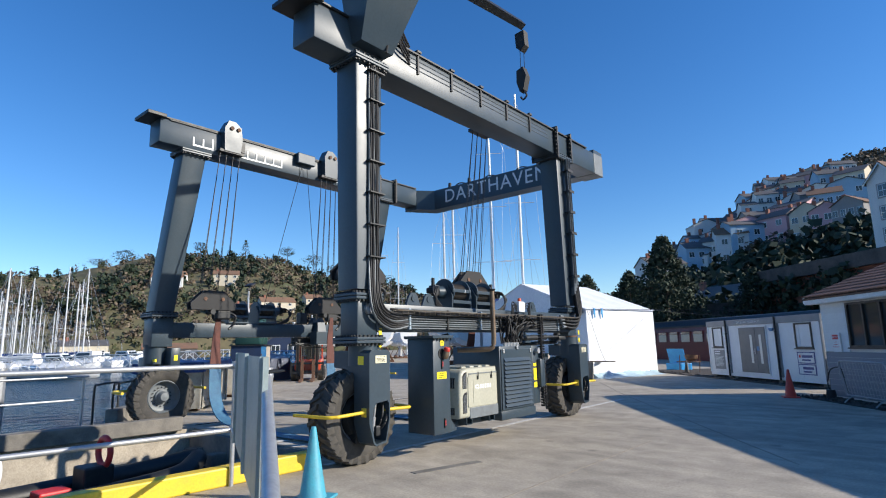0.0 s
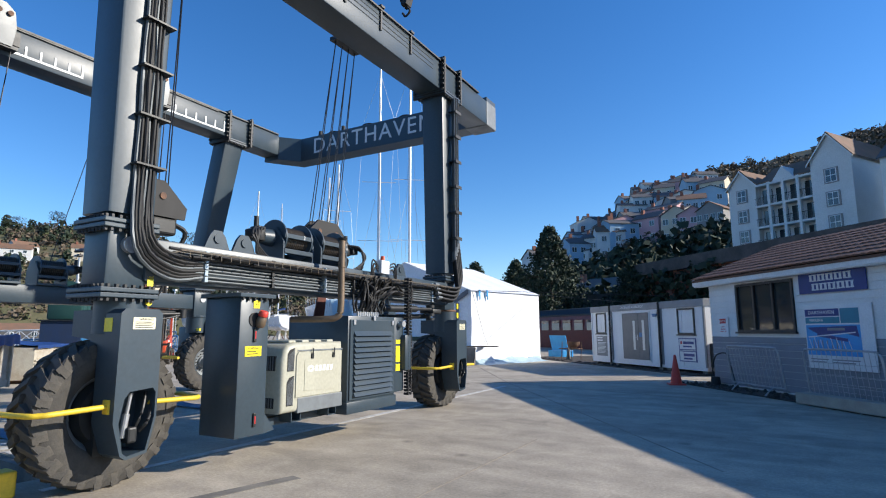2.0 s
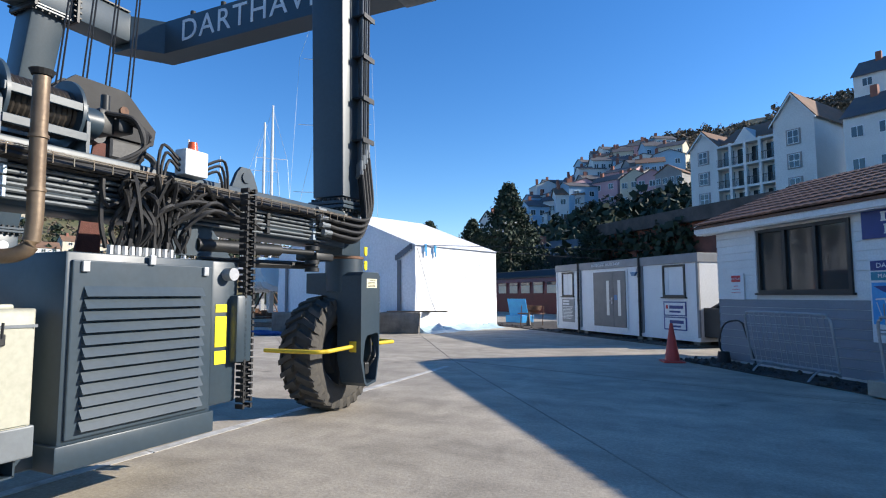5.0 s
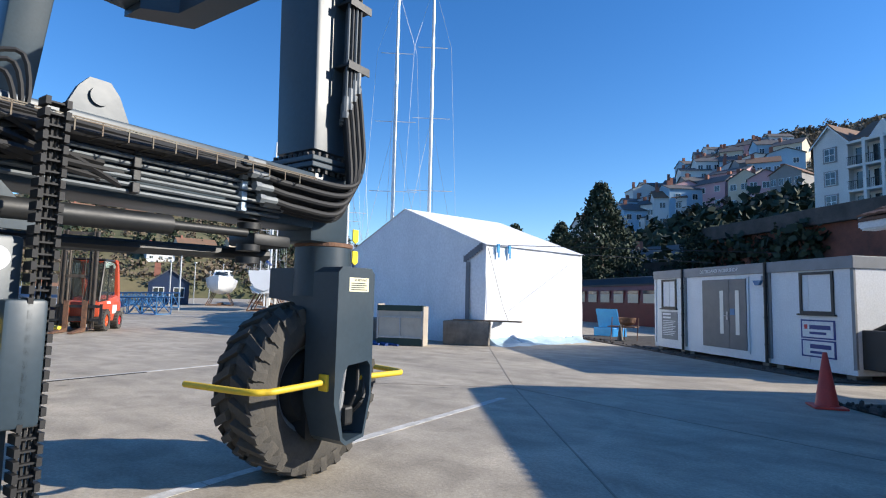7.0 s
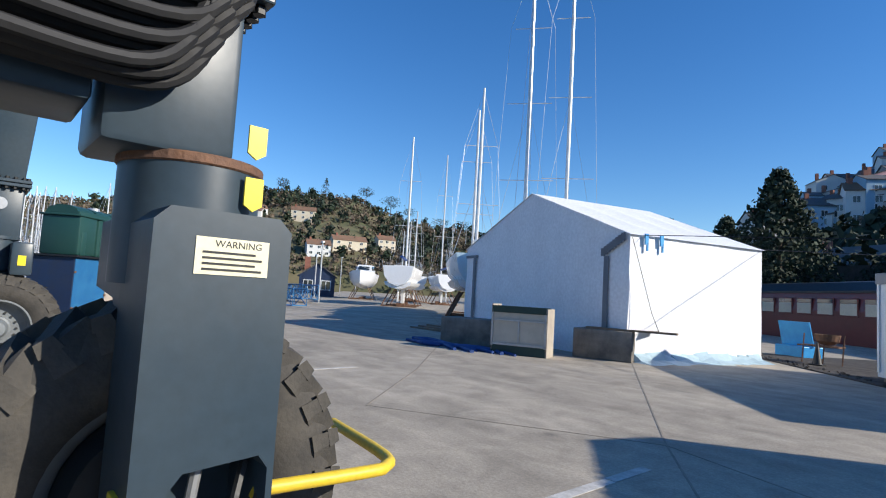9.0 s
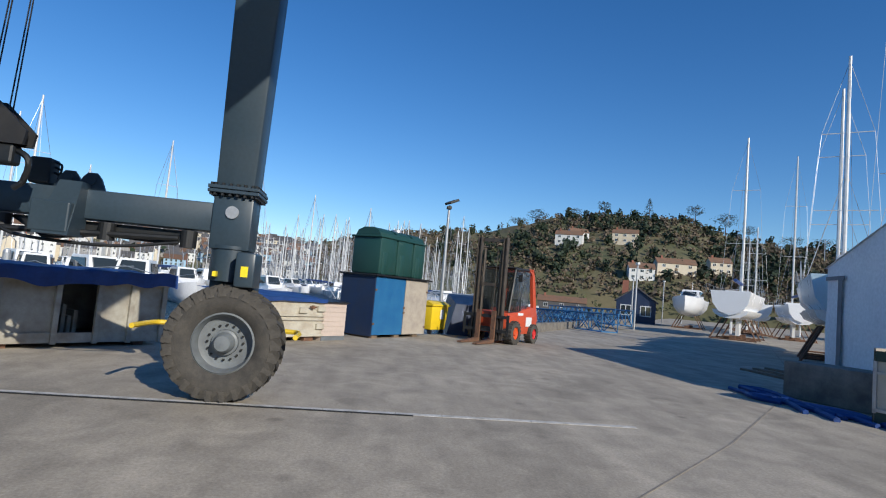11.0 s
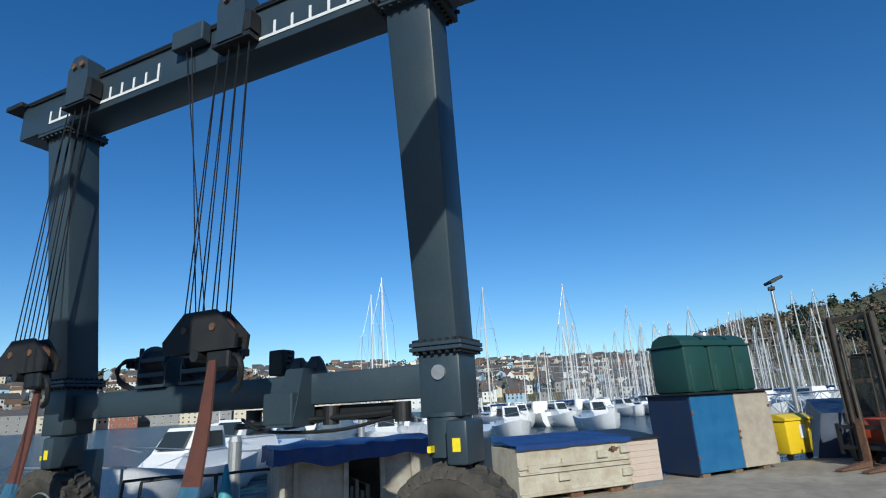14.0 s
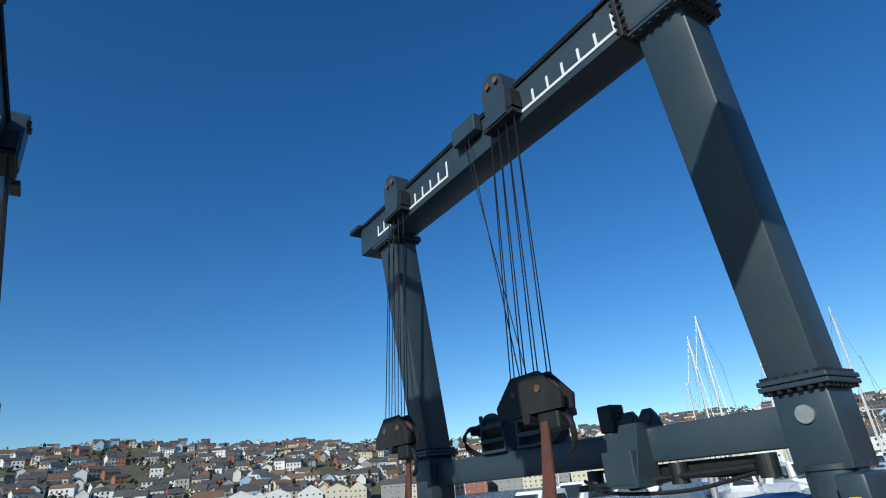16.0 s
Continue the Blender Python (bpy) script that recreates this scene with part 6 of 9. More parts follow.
# fascia, soffit and roof tiles
bm = B()
box(bm, -0.35, -0.19, SH - 0.02, SL + 0.3, 0.02, SH + 0.02)
box(bm, -0.35, -0.22, SH - 0.0, SL + 0.3, -0.19, SH + 0.16, None, 0.006)
prism(bm, [(-0.22, SH + 0.02), (SDP / 2, SH + 1.06), (SDP / 2, SH + 1.22), (-0.22, SH + 0.17)], -0.38, -0.34, "x")
part("fascia", bm, WHITE, shed, "white fascia and soffit", local=True)
roof_dir = Vector((0, SDP / 2 + 0.25, 1.04))
RL = roof_dir.length
ru = roof_dir.normalized()
bm = B()
prism(bm, [(-0.24, SH + 0.15), (SDP / 2, SH + 1.2), (SDP + 0.4, SH + 0.15), (SDP + 0.4, SH + 0.1), (SDP / 2, SH + 1.14), (-0.24, SH + 0.1)], -0.36, SL + 0.3, "x")
roof = part("roof", bm, TILES, shed, local=True)
tile = B()
for k in range(2):
    x = k * 0.165
    arc = [(x + 0.165 * j / 5, 0.018 * math.sin(math.pi * j / 5)) for j in range(6)]
    u = [tile.verts.new((a, 0, c + 0.02)) for a, c in arc]
    v = [tile.verts.new((a, 0.36, c)) for a, c in arc]
    w = [tile.verts.new((a, 0, 0.0)) for a, c in arc]
    for j in range(5):
        tile.faces.new((u[j], u[j + 1], v[j + 1], v[j]))
        tile.faces.new((w[j], w[j + 1], u[j + 1], u[j]))
tile_me = bpy.data.meshes.new("roof_tile")
tile.to_mesh(tile_me)
tile.free()
tile_me.materials.append(TILES)
tm = Matrix(((1, 0, 0, -0.36), (0, ru.y, -ru.z, -0.26), (0, ru.z, ru.y, SH + 0.16), (0, 0, 0, 1)))
rest = B()
for r in range(9):
    for c in range(34):
        m = tm @ Matrix.Translation((c * 0.33, r * 0.315, 0.012))
        if c < 30:
            t = new("roof_tile", tile_me)
            t.parent = roof
            t.matrix_basis = m
        else:
            rest.from_mesh(tile_me)
            rest.verts.ensure_lookup_table()
            bmesh.ops.transform(rest, matrix=m, verts=rest.verts[-len(tile_me.vertices):])
tagged(part("roof_tile_rest", rest, TILES, roof, local=True), kind="stuff")


def window(parent, x0, x1, z0, z1, lights, fm, gm, y=-0.02, deep=0.09, local=True):
    bm = B()
    t = 0.055
    box(bm, x0, y, z0, x1, y + deep, z0 + t)
    box(bm, x0, y, z1 - t, x1, y + deep, z1)
    box(bm, x0, y, z0 + t, x0 + t, y + deep, z1 - t)
    box(bm, x1 - t, y, z0 + t, x1, y + deep, z1 - t)
    for k in range(1, lights):
        x = x0 + (x1 - x0) * k / lights
        box(bm, x - t / 2, y, z0 + t, x + t / 2, y + deep, z1 - t)
    w = part("window", bm, fm, parent, local=local)
    for k in range(lights):
        a, b = x0 + (x1 - x0) * k / lights + t * 0.5, x0 + (x1 - x0) * (k + 1) / lights - t * 0.5
        bm = B()
        box(bm, a, y + deep * 0.6, z0 + t * 0.5, b, y + deep * 0.6 + 0.012, z1 - t * 0.5)
        part("pane", bm, gm, w, local=local)
    bm = B()
    box(bm, x0 - 0.04, y - 0.04, z0 - 0.035, x1 + 0.04, y + 0.03, z0)
    part("sill", bm, fm, w, local=local)
    return w


window(shed, WX0, WX1, WZ0, WZ1, 3, FRAME_D, GLASS)


def bars(parent, rows, mt, m=None):
    """Plain bars for writing that cannot be read: (x0, x1, z, height, y)."""
    for x0, x1, z, h, y in rows:
        bm = B()
        box(bm, x0, y - 0.003, z, x1, y, z + h)
        part("printed_line", bm, mt, parent, local=True)


def board(name, x0, x1, z0, z1, y, mt, label, category, wall=SM, origin=None):
    t = thing(name, wall @ Matrix.Translation((x0, y, z0)), label, category)
    bm = B()
    box(bm, 0, 0, 0, x1 - x0, 0.02, z1 - z0, None, 0.004)
    part("panel", bm, mt, t, local=True)
    return t


# blue maker's board with plain white shapes
s = board("sign_board", 3.05, 4.62, 2.10, 2.53, -0.035, SIGNBLUE, "dark blue maker's board with white block marks", "sign")
rows = []
for z in (0.235, 0.055):
    for k in range(5):
        x = 0.30 + k * 0.20 + (0.04 if z < 0.1 else 0)
        rows += [(x, x + 0.055, z, 0.135, -0.001), (x + 0.105, x + 0.16, z, 0.135, -0.001), (x - 0.01, x + 0.17, z + 0.115, 0.022, -0.001), (x - 0.01, x + 0.17, z, 0.022, -0.001)]
bars(s, rows, WHITE)
s = board("sign_board", 3.12, 4.66, 0.62, 1.86, -0.035, WHITE, "blue marina map board with white border", "sign")
for (x0, x1, z0, z1, mt) in ((0.03, 0.84, 1.02, 1.16, SIGNBLUE), (0.03, 0.84, 0.88, 1.0, SIGNTEAL), (0.87, 1.27, 0.88, 1.16, SIGNTEAL), (0.03, 1.27, 0.26, 0.85, SIGNMAP)):
    bm = B()
    box(bm, x0, -0.006, z0, x1, 0.001, z1)
    part("colour_field", bm, mt, s, local=True)
tp = Matrix.Rotation(radians(90), 4, "X")
for txt, h, x, z in (("DARTHAVEN", 0.10, 0.43, 1.09), ("MARINA", 0.085, 0.30, 0.94)):
    part("lettering", text_bm(txt, h, Matrix.Translation((x, -0.008, z)) @ tp, 0.002, spread=1.1), WHITE, s, "white capital lettering", local=True)
bm = B()
box(bm, 0.2, -0.009, 0.66, 0.9, -0.005, 0.72, pose(0, 0, 0, 0, 8, 0))
prism(bm, [(0.06, 0.80), (1.2, 0.83), (1.24, 0.62), (0.9, 0.70), (0.5, 0.62), (0.2, 0.72)], -0.0095, -0.0055, "y")
part("map_land", bm, SIGNBLUE, s, local=True)
for k in range(8):
    bm = B()
    box(bm, 0, -0.0105, 0, 0.012, -0.006, 0.24 + 0.05 * math.sin(k * 1.7), Matrix.Translation((0.16 + 0.13 * k, 0, 0.34)) @ Matrix.Rotation(radians(-18), 4, "Y"))
    part("map_pontoon", bm, WHITE, s, local=True)
bm = B()
box(bm, 0, -0.0105, 0, 1.1, -0.006, 0.022, Matrix.Translation((0.08, 0, 0.60)) @ Matrix.Rotation(radians(-5), 4, "Y"))
part("map_quay", bm, WHITE, s, local=True)
bars(s, [(0.18 + 0.11 * k, 0.2 + 0.11 * k, 0.35, 0.2, -0.0065) for k in range(7)] + [(0.55, 0.95, 0.74, 0.05, -0.010), (0.08, 0.5, 0.17, 0.02, -0.001), (0.6, 1.2, 0.17, 0.02, -0.001), (0.08, 0.45, 0.12, 0.02, -0.001), (0.6, 1.1, 0.12, 0.02, -0.001)], SIGNGREY)
s = board("caution_sign", 0.38, 0.70, 1.21, 1.70, -0.03, WHITE, "small red and white caution sign", "sign")
bm = B()
box(bm, 0.01, -0.004, 0.33, 0.24, 0.001, 0.45)
part("colour_field", bm, SIGNRED, s, local=True)
part("lettering", text_bm("CAUTION", 0.05, Matrix.Translation((0.125, -0.006, 0.39)) @ tp, 0.001), WHITE, s, "white lettering", local=True)
for k, txt in enumerate(("HEAVY", "MACHINERY", "IN OPERATION")):
    part("lettering", text_bm(txt, 0.035, Matrix.Translation((0.125, -0.002, 0.25 - k * 0.06)) @ tp, 0.001), SIGNRED, s, "red lettering", local=True)


def barrier(m, label):
    """A crowd barrier with bent frame, thin bars and feet."""
    t = thing("crowd_barrier", m, label, "barrier", "barriers by the shed")
    L, H = 1.75, 1.0
    bm = B()
    ring_tube(bm, bent([(0, 0, 0.16), (0, 0, 0.85), (0.06, 0, 0.96), (0.2, 0, H), (L - 0.2, 0, H), (L - 0.06, 0, 0.96), (L, 0, 0.85), (L, 0, 0.16)], 4), 0.019, 8)
    ring_tube(bm, [(0, 0, 0.16), (L, 0, 0.16)], 0.016, 8)
    part("frame_tube", bm, ALU, t, local=True, smooth=40)
    for k in range(1, 15):
        bm = B()
        ring_tube(bm, [(L * k / 15, 0, 0.16), (L * k / 15, 0, H - 0.02)], 0.005, 5)
        part("bar", bm, ALU, t, local=True)
    for z in (0.36, 0.56, 0.76):
        bm = B()
        ring_tube(bm, [(0, 0, z), (L, 0, z)], 0.004, 5)
        part("bar", bm, ALU, t, local=True)
    for x in (0.3, L - 0.3):
        bm = B()
        ring_tube(bm, bent([(x, -0.3, 0.012), (x, -0.1, 0.14), (x, 0.1, 0.14), (x, 0.3, 0.012)], 4), 0.016, 7)
        part("foot", bm, ALU, t, local=True)
    return t


barrier(SM @ pose(1.2, -0.35, 0.02, 8, 0, -3), "galvanised crowd barrier leaning by the shed wall")
barrier(SM @ pose(3.7, -0.55, 0.02, 6, 0, -4), "galvanised crowd barrier standing by the map board")
bm = B()
box(bm, 0, 0, 0, 1.9, 0.28, 0.2, SM @ pose(3.75, -0.95, 0.02, 0, 0, 0), 0.015)
single("timber_sleeper", bm, PLY, "pale timber baulk lying on the ground", "timber", origin=(SM @ Vector((3.75, -0.95, 0.02)))[:])
bm = B()
ring_tube(bm, bent([SM @ Vector(p) for p in ((0.3, -0.12, 0.03), (0.12, -0.14, 0.35), (0.22, -0.1, 0.72), (0.55, -0.1, 0.82), (0.75, -0.12, 0.76))], 6), 0.016, 6)
ring_tube(bm, bent([SM @ Vector(p) for p in ((0.72, -0.12, 0.78), (0.9, -0.18, 0.5), (1.2, -0.3, 0.12))], 6), 0.012, 6)
bmesh.ops.create_cone(bm, cap_ends=True, segments=14, radius1=0.13, radius2=0.10, depth=0.22, matrix=SM @ Matrix.Translation((0.3, -0.2, 0.11)))
single("pressure_washer_hose", bm, BLACK, "black hose and lance hung on the shed wall", "hose", origin=(SM @ Vector((0.3, -0.2, 0)))[:])


def cone(m, mt, h, label, name="traffic_cone"):
    t = thing(name, m, label, "traffic cone")
    bm = B()
    s = h * 0.27
    box(bm, -s, -s, 0, s, s, 0.035, None, 0.012)
    part("base", bm, mt, t, local=True)
    bm = B()
    lathe(bm, [(h * 0.2, 0.034), (h * 0.185, 0.06), (h * 0.04, h * 0.97), (h * 0.03, h), (0.001, h)], (0, 0, 0), "z", 28)
    part("body", bm, mt, t, local=True, smooth=40)
    return t


cone(pose(-3.13, 18.2, 0, 0, 0, 20), REDCONE, 0.75, "faded red plastic traffic cone on the concrete")
cone(pose(-4.82, 4.05, 0, 0, 0, 30), BLUECONE, 0.77, "tall faded blue traffic cone beside the hoist wheel")
cone(pose(-15.0, 5.7, 0.34, 0, 0, 30), BLUECONE, 0.72, "faded blue traffic cone standing on the quay wall")
cone(pose(-9.6, 28.6, 0.03, 0, 0, 0), STEEL_D, 0.6, "dirty dark traffic cone on the gravel")

# ---------------------------------------------------------------- workshop cabins
CM = frame_m(CABIN_C, CABIN_D)
CH = 2.36
for (x0, x1) in ((0.0, 1.50), (1.52, 4.60), (4.62, 6.75)):
    cabn = thing("workshop_cabin", CM @ Matrix.Translation((x0, 0, 0.12)), "white panelled portable workshop cabin with grey trim", "cabin", "workshop cabins")
    W, D, H = x1 - x0, 2.6, CH - 0.12
    bm = B()
    box(bm, 0, 0.02, 0.05, W, D, H - 0.24)
    wall = part("wall", bm, WHITE, cabn, local=True)
    n = max(1, round(W / 0.9))
    for k in range(n):
        bm = B()
        box(bm, 0.05 + k * (W - 0.1) / n + 0.006, 0.0, 0.12, 0.05 + (k + 1) * (W - 0.1) / n - 0.006, 0.02, H - 0.24)
        part("panel", bm, WHITE, wall, local=True)
    bm = B()
    box(bm, -0.02, -0.05, H - 0.24, W + 0.02, D + 0.03, H, None, 0.008)
    part("roof_trim", bm, SIGNGREY, cabn, "grey roof edge", local=True)
    bm = B()
    box(bm, 0, -0.01, 0.0, W, D, 0.12)
    part("base_rail", bm, WHITE, cabn, local=True)
    for xx in (0.0, W - 0.07):
        bm = B()
        box(bm, xx, -0.025, 0.1, xx + 0.07, 0.03, H - 0.24)
        part("corner_post", bm, SIGNGREY if x0 > 1 else WHITE, cabn, local=True)
    bm = B()
    ring_tube(bm, [(W - 0.02, -0.07, 0.0), (W - 0.02, -0.07, H)], 0.035, 8)
    for z in (0.4, 1.0, 1.7):
        bmesh.ops.create_cone(bm, cap_ends=True, segments=10, radius1=0.045, radius2=0.045, depth=0.04, matrix=Matrix.Translation((W - 0.02, -0.07, z)))
    if W < 6 and x0 < 4:
        part("downpipe", bm, FRAME_D, cabn, local=True)
    else:
        bm.free()
    bm = B()
    for xx in (0.1, W - 0.3):
        box(bm, xx, 0.05, -0.12, xx + 0.2, 0.4, 0.0)
    part("foot_block", bm, CONC_OLD, cabn, local=True)
    if x0 == 0.0:
        window(cabn, 0.38, 1.11, 1.13, 1.97, 1, FRAME_D, GLASS_L, -0.03)
        bm = B()
        box(bm, 0.36, -0.012, 0.24, 1.14, 0.002, 1.03)
        pn = part("notice", bm, SIGNGREY, cabn, "grey notice board with white lines", local=True)
        bars(pn, [(0.42, 0.82, 0.94, 0.05, -0.012), (0.42, 0.82, 0.84, 0.05, -0.012)] + [(0.42, 1.05 - 0.06 * (k % 3), 0.76 - 0.05 * k, 0.018, -0.012) for k in range(9)], WHITE)
    elif x0 < 4:
        bm = B()
        box(bm, 0.74, -0.03, 0.13, 2.48, 0.03, 1.94)
        fr = part("door_frame", bm, WHITE, cabn, local=True)
        for a, b, hx in ((0.81, 1.83, 1.50), (1.84, 2.42, 2.06)):
            bm = B()
            box(bm, a, -0.05, 0.2, b, -0.02, 1.90, None, 0.004)
            dl = part("door_leaf", bm, DOORG, cabn, "grey door leaf with slim glazed slot", local=True)
            bm = B()
            box(bm, hx, -0.056, 0.55, hx + 0.13, -0.048, 1.62)
            part("pane", bm, GLASS_L, dl, local=True)
        bm = B()
        box(bm, 1.75, -0.07, 0.9, 1.79, -0.05, 1.1)
        ring_tube(bm, [(1.77, -0.07, 1.0), (1.77, -0.11, 1.0), (1.67, -0.11, 1.0)], 0.01, 6)
        part("door_handle", bm, ALU, dl, "steel lever handle", local=True)
        bm = B()
        box(bm, 1.87, -0.056, 1.02, 2.03, -0.049, 1.18)
        part("notice", bm, BLUEP, dl, "small blue door notice", local=True)
        part("lettering", text_bm("OUTBOARD WORKSHOP", 0.125, Matrix.Translation((1.45, -0.055, H - 0.12)) @ tp, 0.003, spread=1.02), WHITE, cabn, "white capital lettering", local=True)
        bm = B()
        prism(bm, [(2.68, 1.94), (2.94, 1.94), (2.94, 1.84), (2.87, 1.74), (2.75, 1.74), (2.68, 1.84)], -0.07, 0.0, "y")
        ab = part("alarm_box", bm, WHITE, cabn, "white alarm box with blue base", local=True)
        bm = B()
        prism(bm, [(2.68, 1.84), (2.94, 1.84), (2.87, 1.73), (2.75, 1.73)], -0.075, -0.01, "y")
        part("alarm_base", bm, BLUEP, ab, local=True)
    else:
        window(cabn, 0.86, 1.68, 1.12, 1.97, 1, FRAME_D, GLASS, -0.03)
        for z0, z1 in ((0.62, 1.0), (0.25, 0.6)):
            bm = B()
            box(bm, 0.86, -0.012, z0, 1.68, 0.002, z1)
            pn = part("notice", bm, SIGNBLUE, cabn, "white maker's panel with dark border", local=True)
            bm = B()
            box(bm, 0.90, -0.016, z0 + 0.03, 1.64, -0.01, z1 - 0.03)
            part("colour_field", bm, WHITE, pn, local=True)
            bars(pn, [(0.95, 1.03, (z0 + z1) / 2 + 0.0, 0.09, -0.016)] if z0 > 0.5 else [], SIGNRED)
            bars(pn, [(1.08, 1.58, (z0 + z1) / 2 + 0.0, 0.085, -0.016), (1.08, 1.48, (z0 + z1) / 2 - 0.1, 0.05, -0.016)], SIGNBLUE)
    if x0 > 4:
        bm = B()
        bmesh.ops.create_cone(bm, cap_ends=True, segments=16, radius1=0.06, radius2=0.06, depth=0.5, matrix=Matrix.Translation((W + 0.2, 0.4, 0.9)) @ Matrix.Rotation(radians(65), 4, "Y"))
        box(bm, W + 0.0, 0.1, 0.12, W + 0.5, 1.2, 0.85, None, 0.02)
        part("side_locker", bm, FRAME_D, cabn, local=True)
# yard clutter past the cabins: barrow frame, sign and stake
bm = B()
for a, b in (((-9.2, 29.2), (-9.6, 29.0)), ((-9.9, 29.6), (-10.2, 29.3))):
    for x, y in (a, b):
        ring_tube(bm, [(x, y, 0.0), (x + 0.05, y + 0.02, 0.85)], 0.02, 6)
box(bm, -10.2, 28.95, 0.5, -9.2, 29.5, 0.54)
lathe(bm, [(0.001, 0.5), (0.16, 0.52), (0.28, 0.62), (0.32, 0.8), (0.31, 0.8), (0.27, 0.64), (0.001, 0.55)], (-9.55, 29.2, 0.05), "z", 20)
single("rusty_trolley", bm, RUST, "rusty metal stand with a round pan", "trolley", origin=(-9.7, 29.2, 0))
bm = B()
box(bm, -0.65, -0.02, 0.35, 0.65, 0.02, 1.15, pose(-11.0, 31.5, 0, 12, 0, -30), 0.004)
box(bm, -0.6, -0.4, 0.0, 0.6, 0.3, 0.36, pose(-11.0, 31.5, 0, 0, 0, -30), 0.02)
single("leaning_sign", bm, SIGNMAP, "blue signboard leaning on a trestle", "sign", origin=(-11.0, 31.5, 0))

# ---------------------------------------------------------------- train coach, embankment and retaining wall
TM = frame_m((-22.5, 50.5, 0), (0.80, -0.60, 0))
coach = thing("train_coach", TM, "maroon railway coach standing beyond the cabins", "train coach")
bm = B()
prism(bm, [(0, -0.2), (2.7, -0.2), (2.75, 1.6), (2.6, 2.55), (2.0, 2.95), (1.35, 3.05), (0.7, 2.95), (0.1, 2.55), (-0.05, 1.6)], 0, 24, "x")
body = part("body", bm, MAROON, coach, local=True)
bm = B()
prism(bm, [(0.02, 2.50), (0.7, 2.96), (1.35, 3.06), (2.0, 2.96), (2.68, 2.50), (2.68, 2.62), (2.0, 3.08), (1.35, 3.17), (0.7, 3.08), (0.02, 2.62)], -0.05, 24.05, "x")
part("roof", bm, STEEL_D, coach, local=True)
for k in range(15):
    bm = B()
    box(bm, 0.35 + k * 1.58, -0.07, 1.35, 1.55 + k * 1.58, -0.01, 2.25, None, 0.02)
    w = part("window", bm, MAROON, coach, local=True)
    bm = B()
    box(bm, 0.42 + k * 1.58, -0.085, 1.42, 1.48 + k * 1.58, -0.06, 1.98)
    part("pane", bm, CREAM, w, local=True)
    bm = B()
    box(bm, 0.42 + k * 1.58, -0.085, 2.0, 1.48 + k * 1.58, -0.06, 2.18)
    part("pane", bm, GLASS, w, local=True)
bm = B()
for k in range(30):
    box(bm, k * 0.8, -0.03, -1.0 + 0.0, k * 0.8 + 0.5, 2.5, -0.2)
part("underframe", bm, BLACK, coach, local=True)

bm = B()
bm2 = B()
pA, pB, pC = Vector((-40, 64, 0)), Vector((-13.2, 57.5, 0)), Vector((22, 26, 0))
for p, q, h, b in ((pA, pB, 5.0, bm), (pB, pC, 6.6, bm2)):
    m = frame_m(p, q - p)
    box(b, 0, 0, -1, (q - p).length, 0.8, h, m)
    if b is bm2:
        for k in range(9):
            box(b, k * 5.2, -0.25, -1, k * 5.2 + 0.8, 0, h - 0.9, m)
single("embankment_wall", bm, STONE, "dark shaded stone railway embankment wall", "wall", "structure")
single("retaining_wall", bm2, BRICK, "tall red brick retaining wall with piers", "wall", "structure")
m = frame_m(pB, pC - pB)
bm = B()
box(bm, -0.2, -0.3, 6.6, (pC - pB).length, 1.0, 7.5, m, 0.03)
box(bm, -0.2, -0.42, 6.45, (pC - pB).length, 1.1, 6.62, m)
single("wall_coping", bm, STONE, "dark stone parapet over the retaining wall", "wall", "structure")
bm = B()
rng = random.Random(91)
for k in range(900):
    u = rng.random()
    if k % 3:
        p = pA.lerp(pB, u) + Vector((rng.uniform(-0.5, 3), rng.uniform(-0.6, 4), rng.uniform(1.5, 5.8)))
    else:
        p = pB.lerp(pC, u * 0.25) + Vector((rng.uniform(-0.8, 0.6), rng.uniform(-0.8, 0.6), rng.uniform(0.5, 6.5)))
    tuft(bm, p, rng.uniform(0.5, 1.0), rng, 10)
single("hedge", bm, LEAF, "dark ivy and shrubs over the embankment", "hedge", kind="stuff")
bm = B()
hexa(bm, [(-70, 71, 0), (-13, 58.4, 0), (-13, 100, 0), (-70, 100, 0)], [(-70, 71, 4.4), (-13, 58.4, 4.8), (-13, 100, 8.0), (-70, 100, 5.0)])
hexa(bm, [(-13, 58.4, 0), (23, 27, 0), (75, 60, 0), (-13, 100, 0)], [(-13, 58.4, 5.4), (23, 27, 6.3), (75, 60, 13.0), (-13, 100, 11.0)])
single("embankment", bm, SCRUB, "rising scrubby ground behind the railway wall", "bank", "structure")

# ---------------------------------------------------------------- the large gabled apartment building
HM = frame_m((-6.9, 94.3, 12.6), Vector((14.6, -8.5, 0)))
hotel = thing("apartment_building", HM, "large white gabled apartment building with balconies", "apartment building")
TW = 17.0


